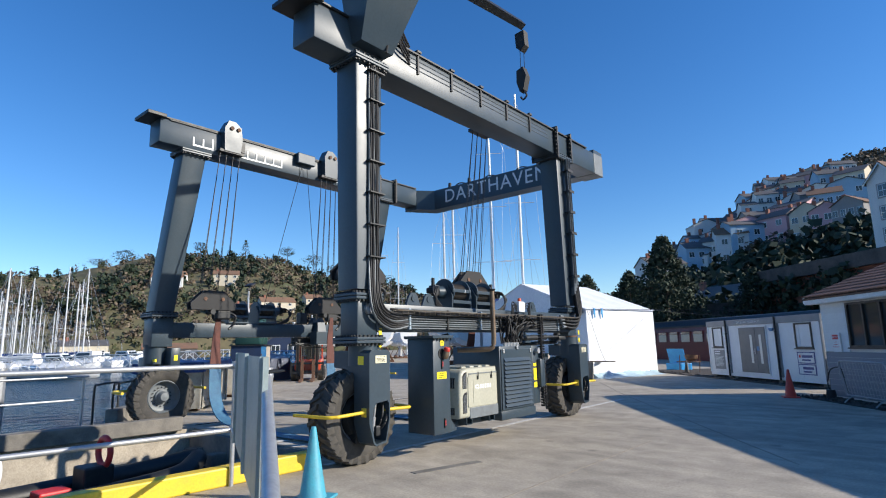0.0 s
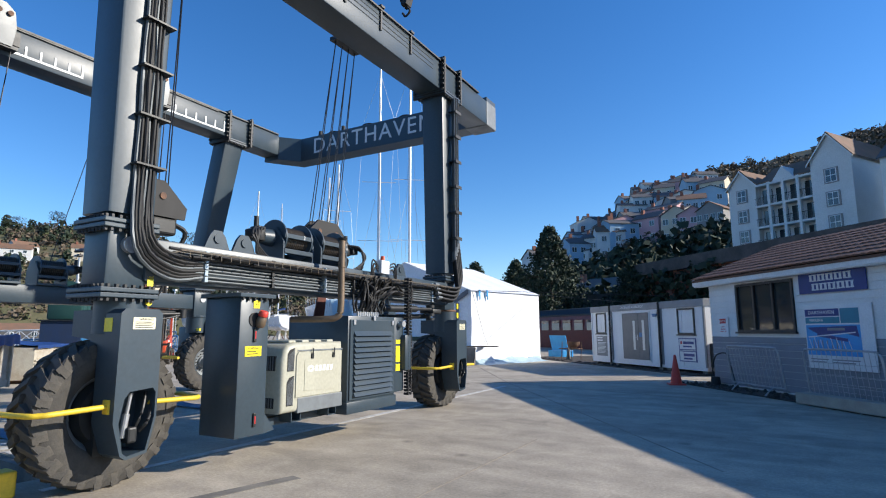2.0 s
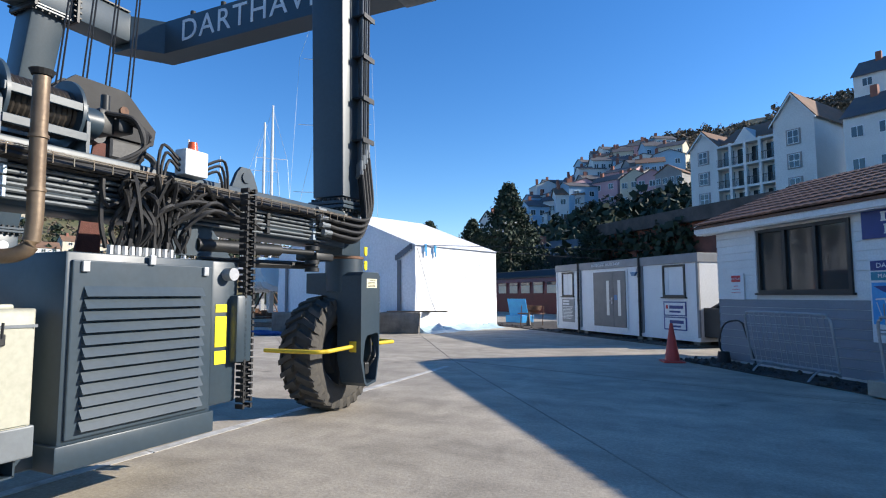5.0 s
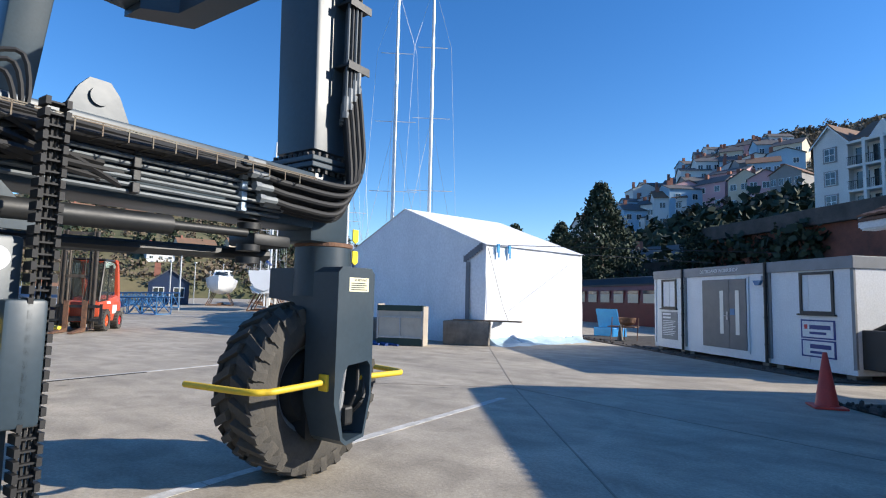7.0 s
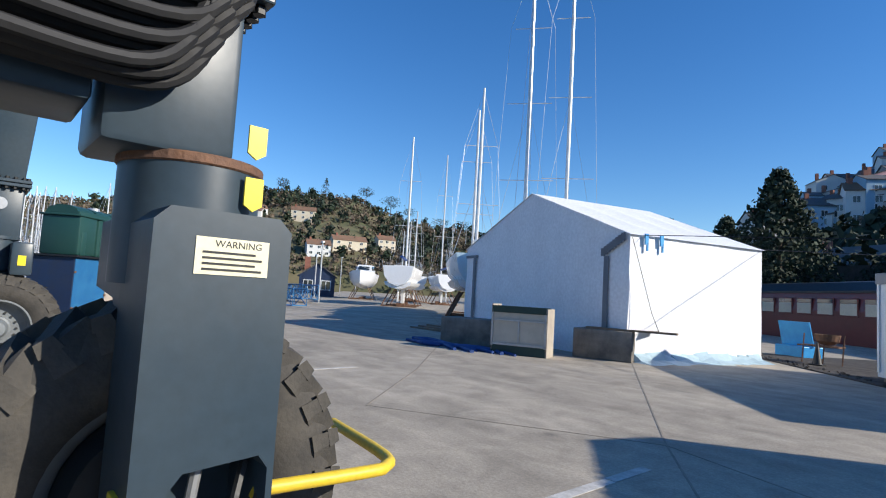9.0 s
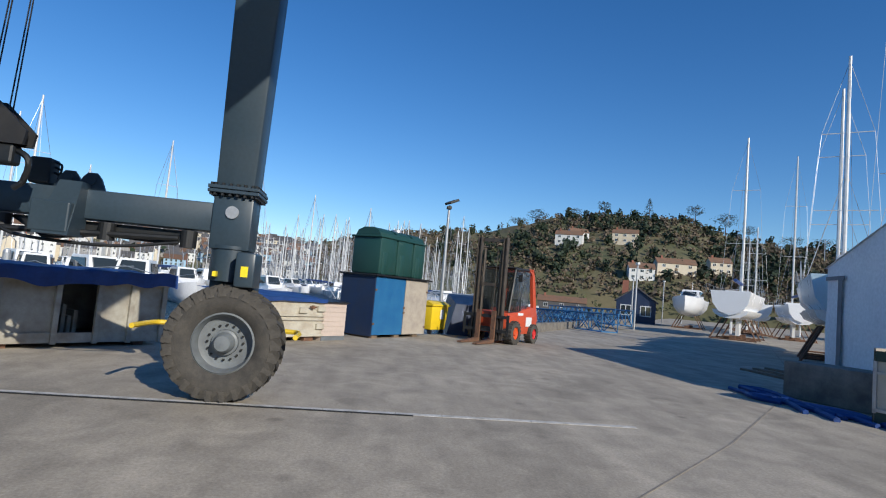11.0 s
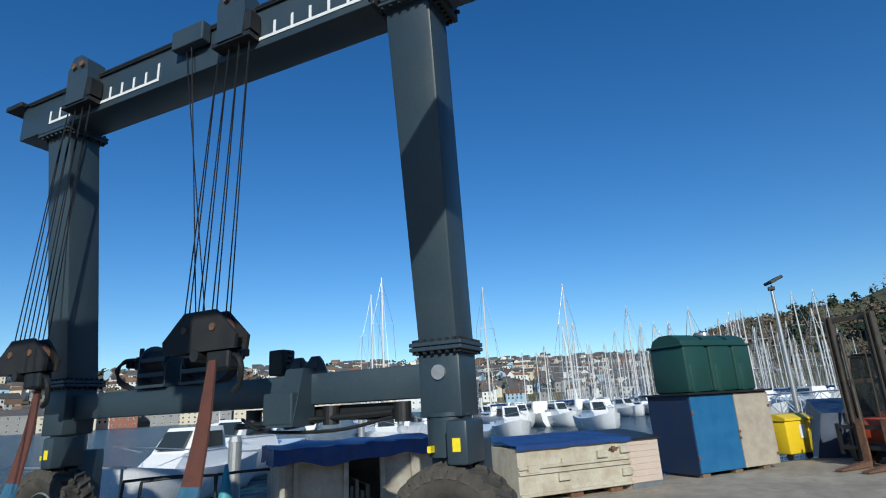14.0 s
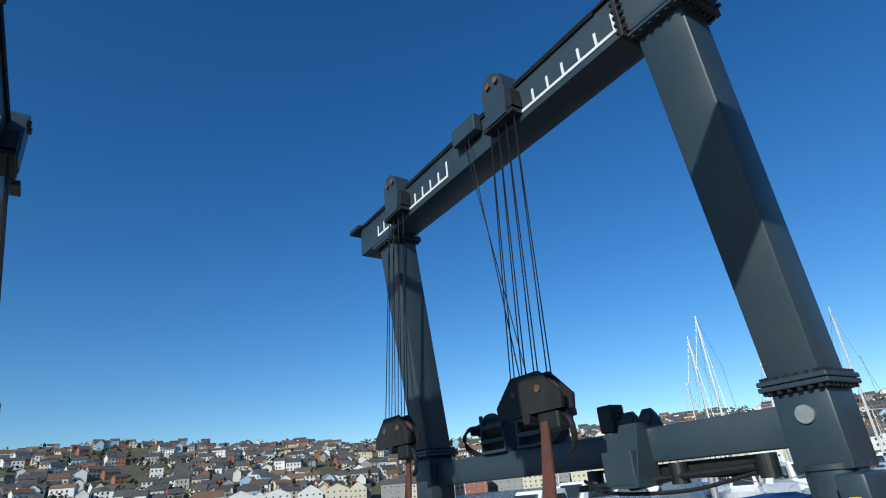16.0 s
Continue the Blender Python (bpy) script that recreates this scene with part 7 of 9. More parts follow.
def gable_block(x0, x1, y0, y1, h, rh, win_cols):
    bm = B()
    prism(bm, [(x0, -8), (x1, -8), (x1, h), ((x0 + x1) / 2, h + rh), (x0, h)], y0, y1, "y")
    part("wall", bm, WALLS[0], hotel, local=True)
    bm = B()
    c, e, k = (x0 + x1) / 2, 0.35, 0.18
    sl = rh / (c - x0)
    prism(bm, [(x0 - e, h - e * sl + 0.03), (c, h + rh + 0.03), (x1 + e, h - e * sl + 0.03), (x1 + e, h - e * sl + k), (c, h + rh + k + 0.03), (x0 - e, h - e * sl + k)], y0 - e, y1 + 0.2, "y")
    part("roof", bm, ROOFS[1], hotel, local=True)
    bm = B()
    prism(bm, [(x0 - e, h - e * sl), (c, h + rh), (x1 + e, h - e * sl), (x1 + e, h - e * sl - 0.22), (c, h + rh - 0.26), (x0 - e, h - e * sl - 0.22)], y0 - e - 0.05, y0 - e + 0.02, "y")
    part("bargeboard", bm, WHITE, hotel, local=True)
    for r in range(3):
        for cc in range(win_cols):
            x = x0 + (x1 - x0) * (cc + 0.5) / win_cols
            z = 1.2 + r * 3.0
            bm = B()
            box(bm, x - 0.85, y0 - 0.1, z - 0.12, x + 0.85, y0, z + 1.85)
            w = part("window", bm, WALLS[3], hotel, local=True)
            bm = B()
            box(bm, x - 0.65, y0 - 0.16, z, x + 0.65, y0 - 0.08, z + 1.7)
            part("window_frame", bm, WHITE, w, local=True)
            for sx in (-1, 1):
                for sz in (0, 1):
                    bm = B()
                    box(bm, x + sx * 0.31 - 0.25, y0 - 0.19, z + 0.09 + sz * 0.82, x + sx * 0.31 + 0.25, y0 - 0.15, z + 0.8 + sz * 0.82)
                    part("pane", bm, GLASS, w, local=True)


gable_block(0, 4.2, 0, 9, 9.6, 2.3, 1)
gable_block(12.2, 17.0, -0.8, 12, 10.4, 3.2, 1)
bm = B()
prism(bm, [(1.0, -8), (9, -8), (9, 9.6), (5, 12.2), (1.0, 9.6)], 4.2, 12.2, "x")
part("wall", bm, WALLS[0], hotel, local=True)
bm = B()
prism(bm, [(0.4, 9.4), (5, 12.3), (9.4, 9.4), (9.4, 9.6), (5, 12.55), (0.4, 9.6)], 4.3, 12.1, "x")
part("roof", bm, ROOFS[1], hotel, local=True)
bm = B()
prism(bm, [(6.6, 9.3), (9.6, 9.3), (8.1, 11.2)], 0.0, 4.0, "y")
part("dormer_gable", bm, WALLS[0], hotel, local=True)
for r in range(4):
    bm = B()
    box(bm, 4.2, -0.4, 0.2 + r * 3.0 - 0.3, 12.2, 1.0, 0.2 + r * 3.0)
    bal = part("balcony", bm, WALLS[0], hotel, local=True)
    if r < 3:
        bm = B()
        for k in range(40):
            box(bm, 4.3 + k * 0.2, -0.38, 0.2 + r * 3.0, 4.33 + k * 0.2, -0.35, 1.2 + r * 3.0)
        box(bm, 4.2, -0.4, 1.2 + r * 3.0, 12.2, -0.33, 1.26 + r * 3.0)
        part("railing", bm, FRAME_D, bal, local=True)
        for k in range(4):
            bm = B()
            box(bm, 4.6 + k * 1.95, 0.9, 0.3 + r * 3, 6.0 + k * 1.95, 1.02, 2.5 + r * 3)
            part("balcony_door", bm, GLASS, bal, local=True)
for x in (6.2, 8.2, 10.2):
    bm = B()
    box(bm, x - 0.18, -0.42, -1, x + 0.18, 0.1, 9.3)
    part("pillar", bm, WALLS[0], hotel, local=True)
house("house", frame_m((9.5, 80.5, 13.5), (0.86, -0.5, 0)), 13, 8, 7.2, 3.0, WALLS[0], ROOFS[0], "white house with dark roof beside the apartments", 2, 5)
house("house", frame_m((14, 100, 24), (0.9, -0.4, 0)), 16, 8, 7.5, 3.0, WALLS[0], ROOFS[0], "tall white house high behind the apartments", 3, 5)
house("house", frame_m((-27, 76, 1.0), (0.9, -0.4, 0)), 9, 7, 5.0, 2.2, WALLS[1], ROOFS[0], "pale house roof above the white tent", 2, 3)


# ---------------------------------------------------------------- the white tent and concrete blocks
NC = Vector((-11.75, 23.0, 0))
TL, TW_, TE, TP = 4.8, 8.4, 3.08, 4.62
TENT = frame_m(NC, Vector((0.23, 0.973, 0)))     # x back along the side wall, y inwards
tent = thing("canvas_tent", TENT, "large white canvas boat tent with grey tape repairs", "tent")


def sheet(bm, f, nu, nv):
    g = [[bm.verts.new(f(i / nu, j / nv)) for j in range(nv + 1)] for i in range(nu + 1)]
    for i in range(nu):
        for j in range(nv):
            bm.faces.new((g[i][j], g[i + 1][j], g[i + 1][j + 1], g[i][j + 1]))


def wob(p, a=0.03):
    return Vector(p) + Vector((noise.noise(Vector(p) * 0.9) * a, noise.noise(Vector(p) * 0.9 + Vector((9, 2, 5))) * a, 0))


bm = B()
sheet(bm, lambda u, v: wob((TL * u, 0.0 - 0.05 * (1 - v) * abs(math.sin(u * 26)) * (v < 0.1), TE * v)), 44, 10)
part("side_wall", bm, CANVAS, tent, local=True, smooth=50)
bm = B()
sheet(bm, lambda u, v: wob((TL * u, TW_, TE * v)), 20, 6)
part("side_wall", bm, CANVAS, tent, local=True, smooth=50)
for y0, y1, z0, z1 in ((-0.08, TW_ / 2, TE - 0.03, TP), (TW_ + 0.08, TW_ / 2, TE - 0.03, TP)):
    bm = B()
    sheet(bm, lambda u, v: Vector((-0.05 + (TL + 0.1) * u, y0 + (y1 - y0) * v, z0 + (z1 - z0) * v - 0.05 * math.sin(math.pi * v) * abs(math.sin(u * math.pi * 4)))), 40, 8)
    part("roof_sheet", bm, CANVAS, tent, local=True, smooth=50)
for x in (0.0, TL):
    bm = B()
    sheet(bm, lambda u, v: wob((x, TW_ * u, v * (TE + (TP - TE) * (1 - abs(2 * u - 1)))), 0.04), 24, 14)
    part("gable_wall", bm, CANVAS, tent, local=True, smooth=50)
bm = B()
for y, zz in ((0.75, 2.55), (TW_ - 0.7, 2.75)):
    box(bm, -0.06, y - 0.1, 0.5, -0.045, y + 0.08, zz)
for k in range(8):
    box(bm, -0.066, 0.1 + k * 0.1, 2.55 + 0.0 * k + (0.35 - k * 0.05), -0.05, 0.24 + k * 0.1, 2.75 + (0.35 - k * 0.05))
box(bm, -0.061, TW_ - 0.9, 2.72, -0.046, TW_ - 0.05, 2.82)
part("tape_strip", bm, TAPE, tent, "grey adhesive tape repairs", local=True)
SKIRT = mat("pale_blue_sheet", (0.42, 0.56, 0.62), 0.6)
for k in range(11):
    rr = random.Random(k)
    x = 0.2 + k * 0.4
    bm = B()
    hexa(bm, [(x, -0.05, 0.0), (x + 0.5, -0.05, 0.0), (x + 0.45, -0.4 - rr.random() * 0.25, 0.0), (x + 0.05, -0.3 - rr.random() * 0.3, 0.0)],
         [(x, 0.0, 0.22), (x + 0.5, 0.0, 0.12 + rr.random() * 0.2), (x + 0.42, -0.2, 0.06 + rr.random() * 0.1), (x + 0.1, -0.18, 0.05)])
    part("sheet_fold", bm, SKIRT, tent, "crumpled pale blue ground sheet", local=True)
bm = B()
for x in (0.4, 0.9):
    box(bm, x, -0.1, TE - 0.25, x + 0.1, -0.06, TE + 0.02)
    box(bm, x + 0.06, -0.1, TE - 0.4, x + 0.1, -0.06, TE - 0.2)
part("tie", bm, SIGNMAP, tent, "small blue ties", local=True)
bm = B()
ring_tube(bm, [(0.0, -0.08, TE - 0.1), (0.4, -0.35, 1.2), (0.5, -0.5, 0.75)], 0.008, 5)
ring_tube(bm, [(0.4, -0.08, TE - 0.02), (1.5, -7.5, TE - 0.55)], 0.01, 5)
ring_tube(bm, [(TL, -0.05, TE), (TL - 3, -6, TE - 0.7)], 0.01, 5)
part("guy_rope", bm, BLACK, tent, local=True)


def concrete_block(p, q, d, h, label):
    p, q = Vector((*p, 0)), Vector((*q, 0))
    bm = B()
    box(bm, 0, 0, 0, (q - p).length, d, h, None, 0.03)
    ob = mesh_ob("concrete_block", bm, CONC_OLD, 40)
    ob.matrix_basis = frame_m(p, q - p)
    return tagged(ob, label, "concrete block", "blocks before the tent")


concrete_block((-12.95, 22.5), (-11.6, 22.98), 0.9, 0.72, "rough cast concrete ballast block before the tent")
concrete_block((-16.6, 21.2), (-14.5, 21.9), 0.9, 0.72, "rough cast concrete ballast block before the tent")
bm = B()
box(bm, 0.3, 0.05, 0.725, 2.4, 0.27, 0.77, frame_m((-12.95, 22.5, 0), (1.35, 0.48, 0)))
box(bm, 0.5, 0.4, 0.725, 1.9, 0.7, 0.76, frame_m((-12.95, 22.5, 0), (1.35, 0.48, 0)))
single("timber_plank", bm, WOOD, "weathered boards lying on the concrete block", "plank", origin=(-11.9, 22.9, 0.725))
bm = B()
box(bm, -12.7, 22.1, 0.72, -13.4, 22.9, 0.74)
GREENB = mat("dark_green_board", (0.02, 0.05, 0.04), 0.6)
PM = frame_m((-14.05, 20.75, 0), (1.32, 0.62, 0))
crate = thing("panel_crate", PM, "cream and green framed panels standing on edge", "crate")
bm.free()
for k in range(2):
    bm = B()
    box(bm, 0.02, 0.02 + k * 0.3, 0.04, 1.36, 0.05 + k * 0.3, 1.12)
    part("panel", bm, mat("cream_panel", (0.50, 0.46, 0.38), 0.6), crate, local=True)
    for a, b, c, d in ((0, 1.38, 0, 0.22), (0, 1.38, 1.0, 1.16)):
        bm = B()
        box(bm, a, 0.0 + k * 0.3, c, b, 0.06 + k * 0.3, d)
        part("edge_board", bm, GREENB, crate, local=True)
    bm = B()
    for a, b, c, d in ((0, 1.38, 0.22, 0.27), (0, 1.38, 0.80, 0.84), (0.68, 0.72, 0.27, 0.8), (0, 0.05, 0.2, 1.0), (1.33, 1.38, 0.2, 1.0)):
        box(bm, a, -0.012 + k * 0.3, c, b, 0.03 + k * 0.3, d)
    part("batten", bm, ALU, crate, local=True)
bm = B()
box(bm, 1.36, 0.0, 0, 1.40, 0.6, 1.14)
box(bm, 0.0, 0.0, 0, 0.03, 0.6, 1.2)
part("end_panel", bm, PLY, crate, local=True)
rng = random.Random(3)
bm = B()
for k in range(14):
    a, b = rng.uniform(-17.4, -14.8), rng.uniform(20.3, 20.9)
    ring_tube(bm, bent([(a, b, 0.03), (a + rng.uniform(0.3, 1), b + rng.uniform(-0.3, 0.3), 0.05), (a + rng.uniform(1, 1.8), b + rng.uniform(-0.3, 0.3), 0.03)], 4), rng.uniform(0.03, 0.06), 6)
single("rope_heap", bm, TARP, "heap of blue ropes and sheets on the ground", "rope", origin=(-16.0, 20.6, 0))
bm = B()
for k in range(7):
    box(bm, -21.5 + k * 0.25, 23.6 + 0.2 * k, 0.06 * (k % 3), -18.6 + k * 0.2, 23.78 + 0.2 * k, 0.06 * (k % 3) + 0.055)
single("timber_stack", bm, WOOD, "stack of old timber boards on the ground", "timber", origin=(-20, 24.2, 0))

# ---------------------------------------------------------------- quayside boxes, tank and bin
QD = Vector((-0.745, 0.667, 0))
skip_m = QUAY @ frame_m((-15.86, 7.55, 0), QD)
sk = thing("waste_skip", skip_m, "grey-cream open-sided steel skip under a blue tarpaulin", "skip")
L, D, H = 3.0, 1.7, 1.22
bm = B()
box(bm, 0, 0, 0.08, L, 0.05, 0.25)
box(bm, 0, 0.03, 0.08, 1.12, 0.06, H)
box(bm, 1.75, 0.03, 0.08, L, 0.06, H)
box(bm, 0, D - 0.05, 0.08, L, D, H)
box(bm, 0, 0.05, 0.08, 0.05, D, H)
box(bm, L - 0.05, 0.05, 0.08, L, D, H)
box(bm, 0.05, 0.05, 0.08, L - 0.05, D - 0.05, 0.13)
part("body", bm, SKIPG, sk, local=True)
for x in (0.0, 0.22, 1.06, 1.72, 2.3, L - 0.09):
    bm = B()
    box(bm, x, -0.04, 0.06, x + 0.09, 0.03, H, None, 0.008)
    part("rib", bm, SKIPG, sk, local=True)
bm = B()
box(bm, -0.02, -0.05, H - 0.1, L + 0.02, 0.02, H, None, 0.01)
part("top_rail", bm, SKIPG, sk, local=True)
bm = B()
for x in (0.3, L - 0.5):
    box(bm, x, 0.1, 0, x + 0.2, D - 0.1, 0.08)
part("runner", bm, RUST, sk, local=True)
bm = B()
for k in range(5):
    box(bm, 1.2 + k * 0.1, 0.5, 0.14, 1.27 + k * 0.1, 1.4, 0.5 + 0.1 * (k % 3), None, 0.01)
part("scrap_load", bm, SKIPG, sk, local=True)
bm = B()
sheet(bm, lambda u, v: Vector((-0.12 + (L + 0.24) * u, -0.12 + (D + 0.2) * v, H + 0.14 + 0.07 * noise.noise(Vector((u * 6, v * 4, 1))))), 24, 8)
sheet(bm, lambda u, v: Vector((-0.12 + (L + 0.24) * u, -0.12 - 0.03 * math.sin(u * 40) * v, H + 0.14 + 0.07 * noise.noise(Vector((u * 6, 0, 1))) - v * (0.26 + 0.1 * noise.noise(Vector((u * 5, 3, 3)))))), 30, 4)
sheet(bm, lambda u, v: Vector((-0.12 - 0.03 * math.sin(u * 30) * v, -0.12 + (D + 0.2) * u, H + 0.14 + 0.07 * noise.noise(Vector((0, u * 4, 1))) - v * 0.28)), 16, 4)
bmesh.ops.remove_doubles(bm, verts=bm.verts, dist=0.002)
part("tarpaulin", bm, TARP, sk, "sagging dark blue tarpaulin", local=True, smooth=60)

m2 = QUAY @ frame_m((-19.15, 10.6, 0), QD)
sk = thing("storage_skip", m2, "cream rusting steel storage box with blue sheeted top", "skip")
L, D, H = 2.75, 1.4, 1.02
bm = B()
box(bm, 0, 0.02, 0.1, L, D, H, None, 0.015)
part("body", bm, SKIPM, sk, local=True)
for z in (0.12, 0.52, 0.62):
    bm = B()
    box(bm, 0, -0.03, z, L, 0.02, z + 0.05)
    part("rail", bm, SKIPM, sk, local=True)
for x, z in ((0.9, 0.35), (1.0, 0.62), (1.9, 0.7), (2.5, 0.3), (0.2, 0.55), (2.5, 0.75)):
    bm = B()
    box(bm, x, -0.05, z, x + 0.26, 0.02, z + 0.14, None, 0.01)
    part("hinge_plate", bm, SKIPM, sk, local=True)
bm = B()
ring_tube(bm, [(2.2, -0.06, 0.86), (2.42, -0.06, 0.86)], 0.02, 6)
box(bm, 2.26, -0.08, 0.82, 2.34, -0.04, 0.90)
part("latch", bm, RUST, sk, local=True)
bm = B()
for x in (0.2, 1.2, 2.2):
    box(bm, x, 0.05, 0, x + 0.3, D - 0.05, 0.1)
part("runner", bm, RUST, sk, local=True)
bm = B()
sheet(bm, lambda u, v: Vector((-0.05 + (L + 0.1) * u, -0.06 + (D + 0.1) * v, H + 0.05 + 0.1 * v + 0.03 * noise.noise(Vector((u * 7, v * 4, 2))))), 22, 8)
sheet(bm, lambda u, v: Vector((-0.05 + (L + 0.1) * u, -0.06, H + 0.05 + 0.03 * noise.noise(Vector((u * 7, 0, 2))) - v * 0.09)), 22, 2)
part("tarpaulin", bm, TARP, sk, "blue sheeted top", local=True, smooth=60)

m3 = QUAY @ frame_m((-21.2, 12.42, 0), QD)
sk = thing("clad_locker", m3, "small pale pink clad locker with sloping lid", "locker")
bm = B()
box(bm, 0, 0.015, 0, 0.85, 1.2, 0.98)
bd = part("body", bm, PINKCLAD, sk, local=True)
for k in range(7):
    bm = B()
    hexa(bm, [(0, -0.002, 0.12 + k * 0.125), (0.85, -0.002, 0.12 + k * 0.125), (0.85, 0.016, 0.12 + k * 0.125), (0, 0.016, 0.12 + k * 0.125)], [(0, 0.008, 0.24 + k * 0.125), (0.85, 0.008, 0.24 + k * 0.125), (0.85, 0.016, 0.24 + k * 0.125), (0, 0.016, 0.24 + k * 0.125)])
    part("board", bm, PINKCLAD, bd, local=True)
bm = B()
hexa(bm, [(-0.06, -0.06, 0.98), (0.91, -0.06, 0.98), (0.91, 1.26, 0.98), (-0.06, 1.26, 0.98)], [(-0.06, -0.06, 1.01), (0.91, -0.06, 1.01), (0.91, 1.26, 1.16), (-0.06, 1.26, 1.16)])
part("lid", bm, STEEL_D, sk, local=True)
bm = B()
box(bm, 0.0, -0.004, 0.0, 0.85, 0.014, 0.11)
part("plinth", bm, GREYPAINT, sk, local=True)

# blue plywood cupboard with a green tank on top
CUP = QUAY @ frame_m((-23.0, 13.88, 0), Vector((-2.0, 1.68, 0))) @ Matrix.Translation((-0.22, 0, 0))
cup = thing("tool_store", CUP, "blue and navy painted plywood store with one bare door", "store")
L, D, H = 2.78, 1.30, 1.86
bm = B()
box(bm, 0.0, 0.03, 0.1, L, D, H - 0.02)
box(bm, -0.01, 0.02, 0.06, 0.03, D, H - 0.02)
part("body", bm, NAVY, cup, local=True)
bm = B()
box(bm, 0.02, 0.0, 0.1, 1.50, 0.03, H - 0.04, None, 0.004)
part("door", bm, BLUE, cup, "blue painted door", local=True)
bm = B()
box(bm, 1.52, -0.006, 0.1, L, 0.026, H - 0.04, None, 0.004)
dd = part("door", bm, PLY, cup, "bare weathered plywood door", local=True)
bm = B()
for x, z in ((1.50, 0.75), (1.50, 0.9), (L - 0.05, 0.3), (L - 0.05, 1.45), (0.02, 0.4), (0.02, 1.4)):
    box(bm, x - 0.03, -0.02, z, x + 0.05, 0.0, z + 0.06)
part("hinge", bm, RUST, dd, local=True)
bm = B()
box(bm, -0.1, -0.1, H - 0.02, L + 0.1, D + 0.08, H + 0.03, None, 0.005)
part("top_board", bm, STEEL_D, cup, local=True)
bm = B()
for x in (0.1, 1.2, 2.2):
    box(bm, x, 0.05, 0, x + 0.25, D - 0.1, 0.1)
part("foot", bm, WOOD, cup, local=True)
tk = thing("oil_tank", CUP @ Matrix.Translation((0.16, 0.10, H + 0.03)) @ Matrix.Diagonal((1.22, 1.28, 1.36, 1)), "dark green ribbed plastic oil tank on the store", "tank")
bm = B()
for k in range(3):
    x0 = 0.02 + k * 0.72
    x1 = x0 + (0.66 if k < 2 else 0.55)
    box(bm, x0, 0.0, 0.0, x1, 0.86, 0.86, None, 0.06)
    prism(bm, [(0.04, 0.84), (0.12, 0.98), (0.3, 1.05), (0.56, 1.05), (0.74, 0.98), (0.82, 0.84)], x0 + 0.02, x1 - 0.02, "x")
box(bm, 0.05, 0.05, 0.02, 1.95, 0.80, 0.94, None, 0.03)
part("shell", bm, GREENTANK, tk, local=True, smooth=40)
for k in range(3):
    bm = B()
    box(bm, 0.1 + k * 0.72, -0.02, 0.0, 0.3 + k * 0.72, 0.03, 0.5, None, 0.03)
    part("rib", bm, GREENTANK, tk, local=True, smooth=40)
bm = B()
box(bm, -0.03, -0.03, 0.82, 2.02, 0.89, 0.86, None, 0.015)
part("rim", bm, GREENTANK, tk, local=True, smooth=40)
bm = B()
bmesh.ops.create_cone(bm, cap_ends=True, segments=16, radius1=0.14, radius2=0.12, depth=0.06, matrix=Matrix.Translation((1.2, 0.43, 1.08)))
part("filler_cap", bm, ALU, tk, local=True)

YB = QUAY @ frame_m((-26.1, 15.9, 0), QD)
yb = thing("wheeled_bin", YB, "yellow plastic wheeled waste bin with lid", "bin")
bm = B()
hexa(bm, [(0.08, 0.06, 0.16), (1.0, 0.06, 0.16), (1.0, 0.8, 0.16), (0.08, 0.8, 0.16)], [(0, 0, 1.02), (1.08, 0, 1.02), (1.08, 0.86, 1.02), (0, 0.86, 1.02)])
bmesh.ops.bevel(bm, geom=list(bm.edges), offset=0.04, segments=2, profile=0.5, affect="EDGES")
part("body", bm, YBIN, yb, local=True, smooth=40)
bm = B()
prism(bm, [(-0.04, 1.02), (0.9, 1.02), (0.9, 1.10), (0.6, 1.20), (0.2, 1.18), (-0.04, 1.08)], -0.03, 1.11, "x")
part("lid", bm, YBIN, yb, local=True)
for x in (0.15, 0.93):
    for y in (0.15, 0.7):
        bm = B()
        bmesh.ops.create_cone(bm, cap_ends=True, segments=16, radius1=0.09, radius2=0.09, depth=0.05, matrix=Matrix.Translation((x, y, 0.09)) @ Matrix.Rotation(radians(90), 4, "Y"))
        part("castor", bm, BLACK, yb, local=True)
bm = B()
box(bm, 0.55, 0.005, 0.55, 0.75, 0.02, 0.9)
part("label", bm, WHITE, yb, local=True)
bm = B()
hexa(bm, [(-29.2, 16.6, 0), (-26.9, 16.6, 0), (-26.9, 18.2, 0), (-29.2, 18.2, 0)], [(-29.2, 16.9, 1.5), (-27.0, 16.9, 1.15), (-27.0, 18.1, 1.15), (-29.2, 18.1, 1.5)])
bmesh.ops.transform(bm, matrix=QUAY, verts=bm.verts)
single("covered_bin", bm, NAVY, "dark skip with a blue edge behind the truck", "skip", origin=(*quay(-28, 17.4), 0))

# floodlight pole
lp = thing("flood_light", QUAY @ pose(-29.0, 16.6, -0.4), "slim galvanised pole with a small floodlight", "street lamp")
bm = B()
ring_tube(bm, [(0, 0, 0), (0, 0, 3.0), (0, 0, 5.35)], [0.085, 0.07, 0.05], 12)
part("pole", bm, ALU, lp, local=True, smooth=40)
bm = B()
ring_tube(bm, [(0, 0, 5.3), (0.0, 0.02, 5.55)], 0.025, 8)
box(bm, -0.25, -0.1, -0.05, 0.25, 0.35, 0.05, pose(0, 0, 5.65, 25, 0, 20), 0.02)
box(bm, -0.1, -0.1, 5.38, 0.1, 0.1, 5.5, None, 0.02)
part("lamp_head", bm, FRAME_D, lp, local=True)

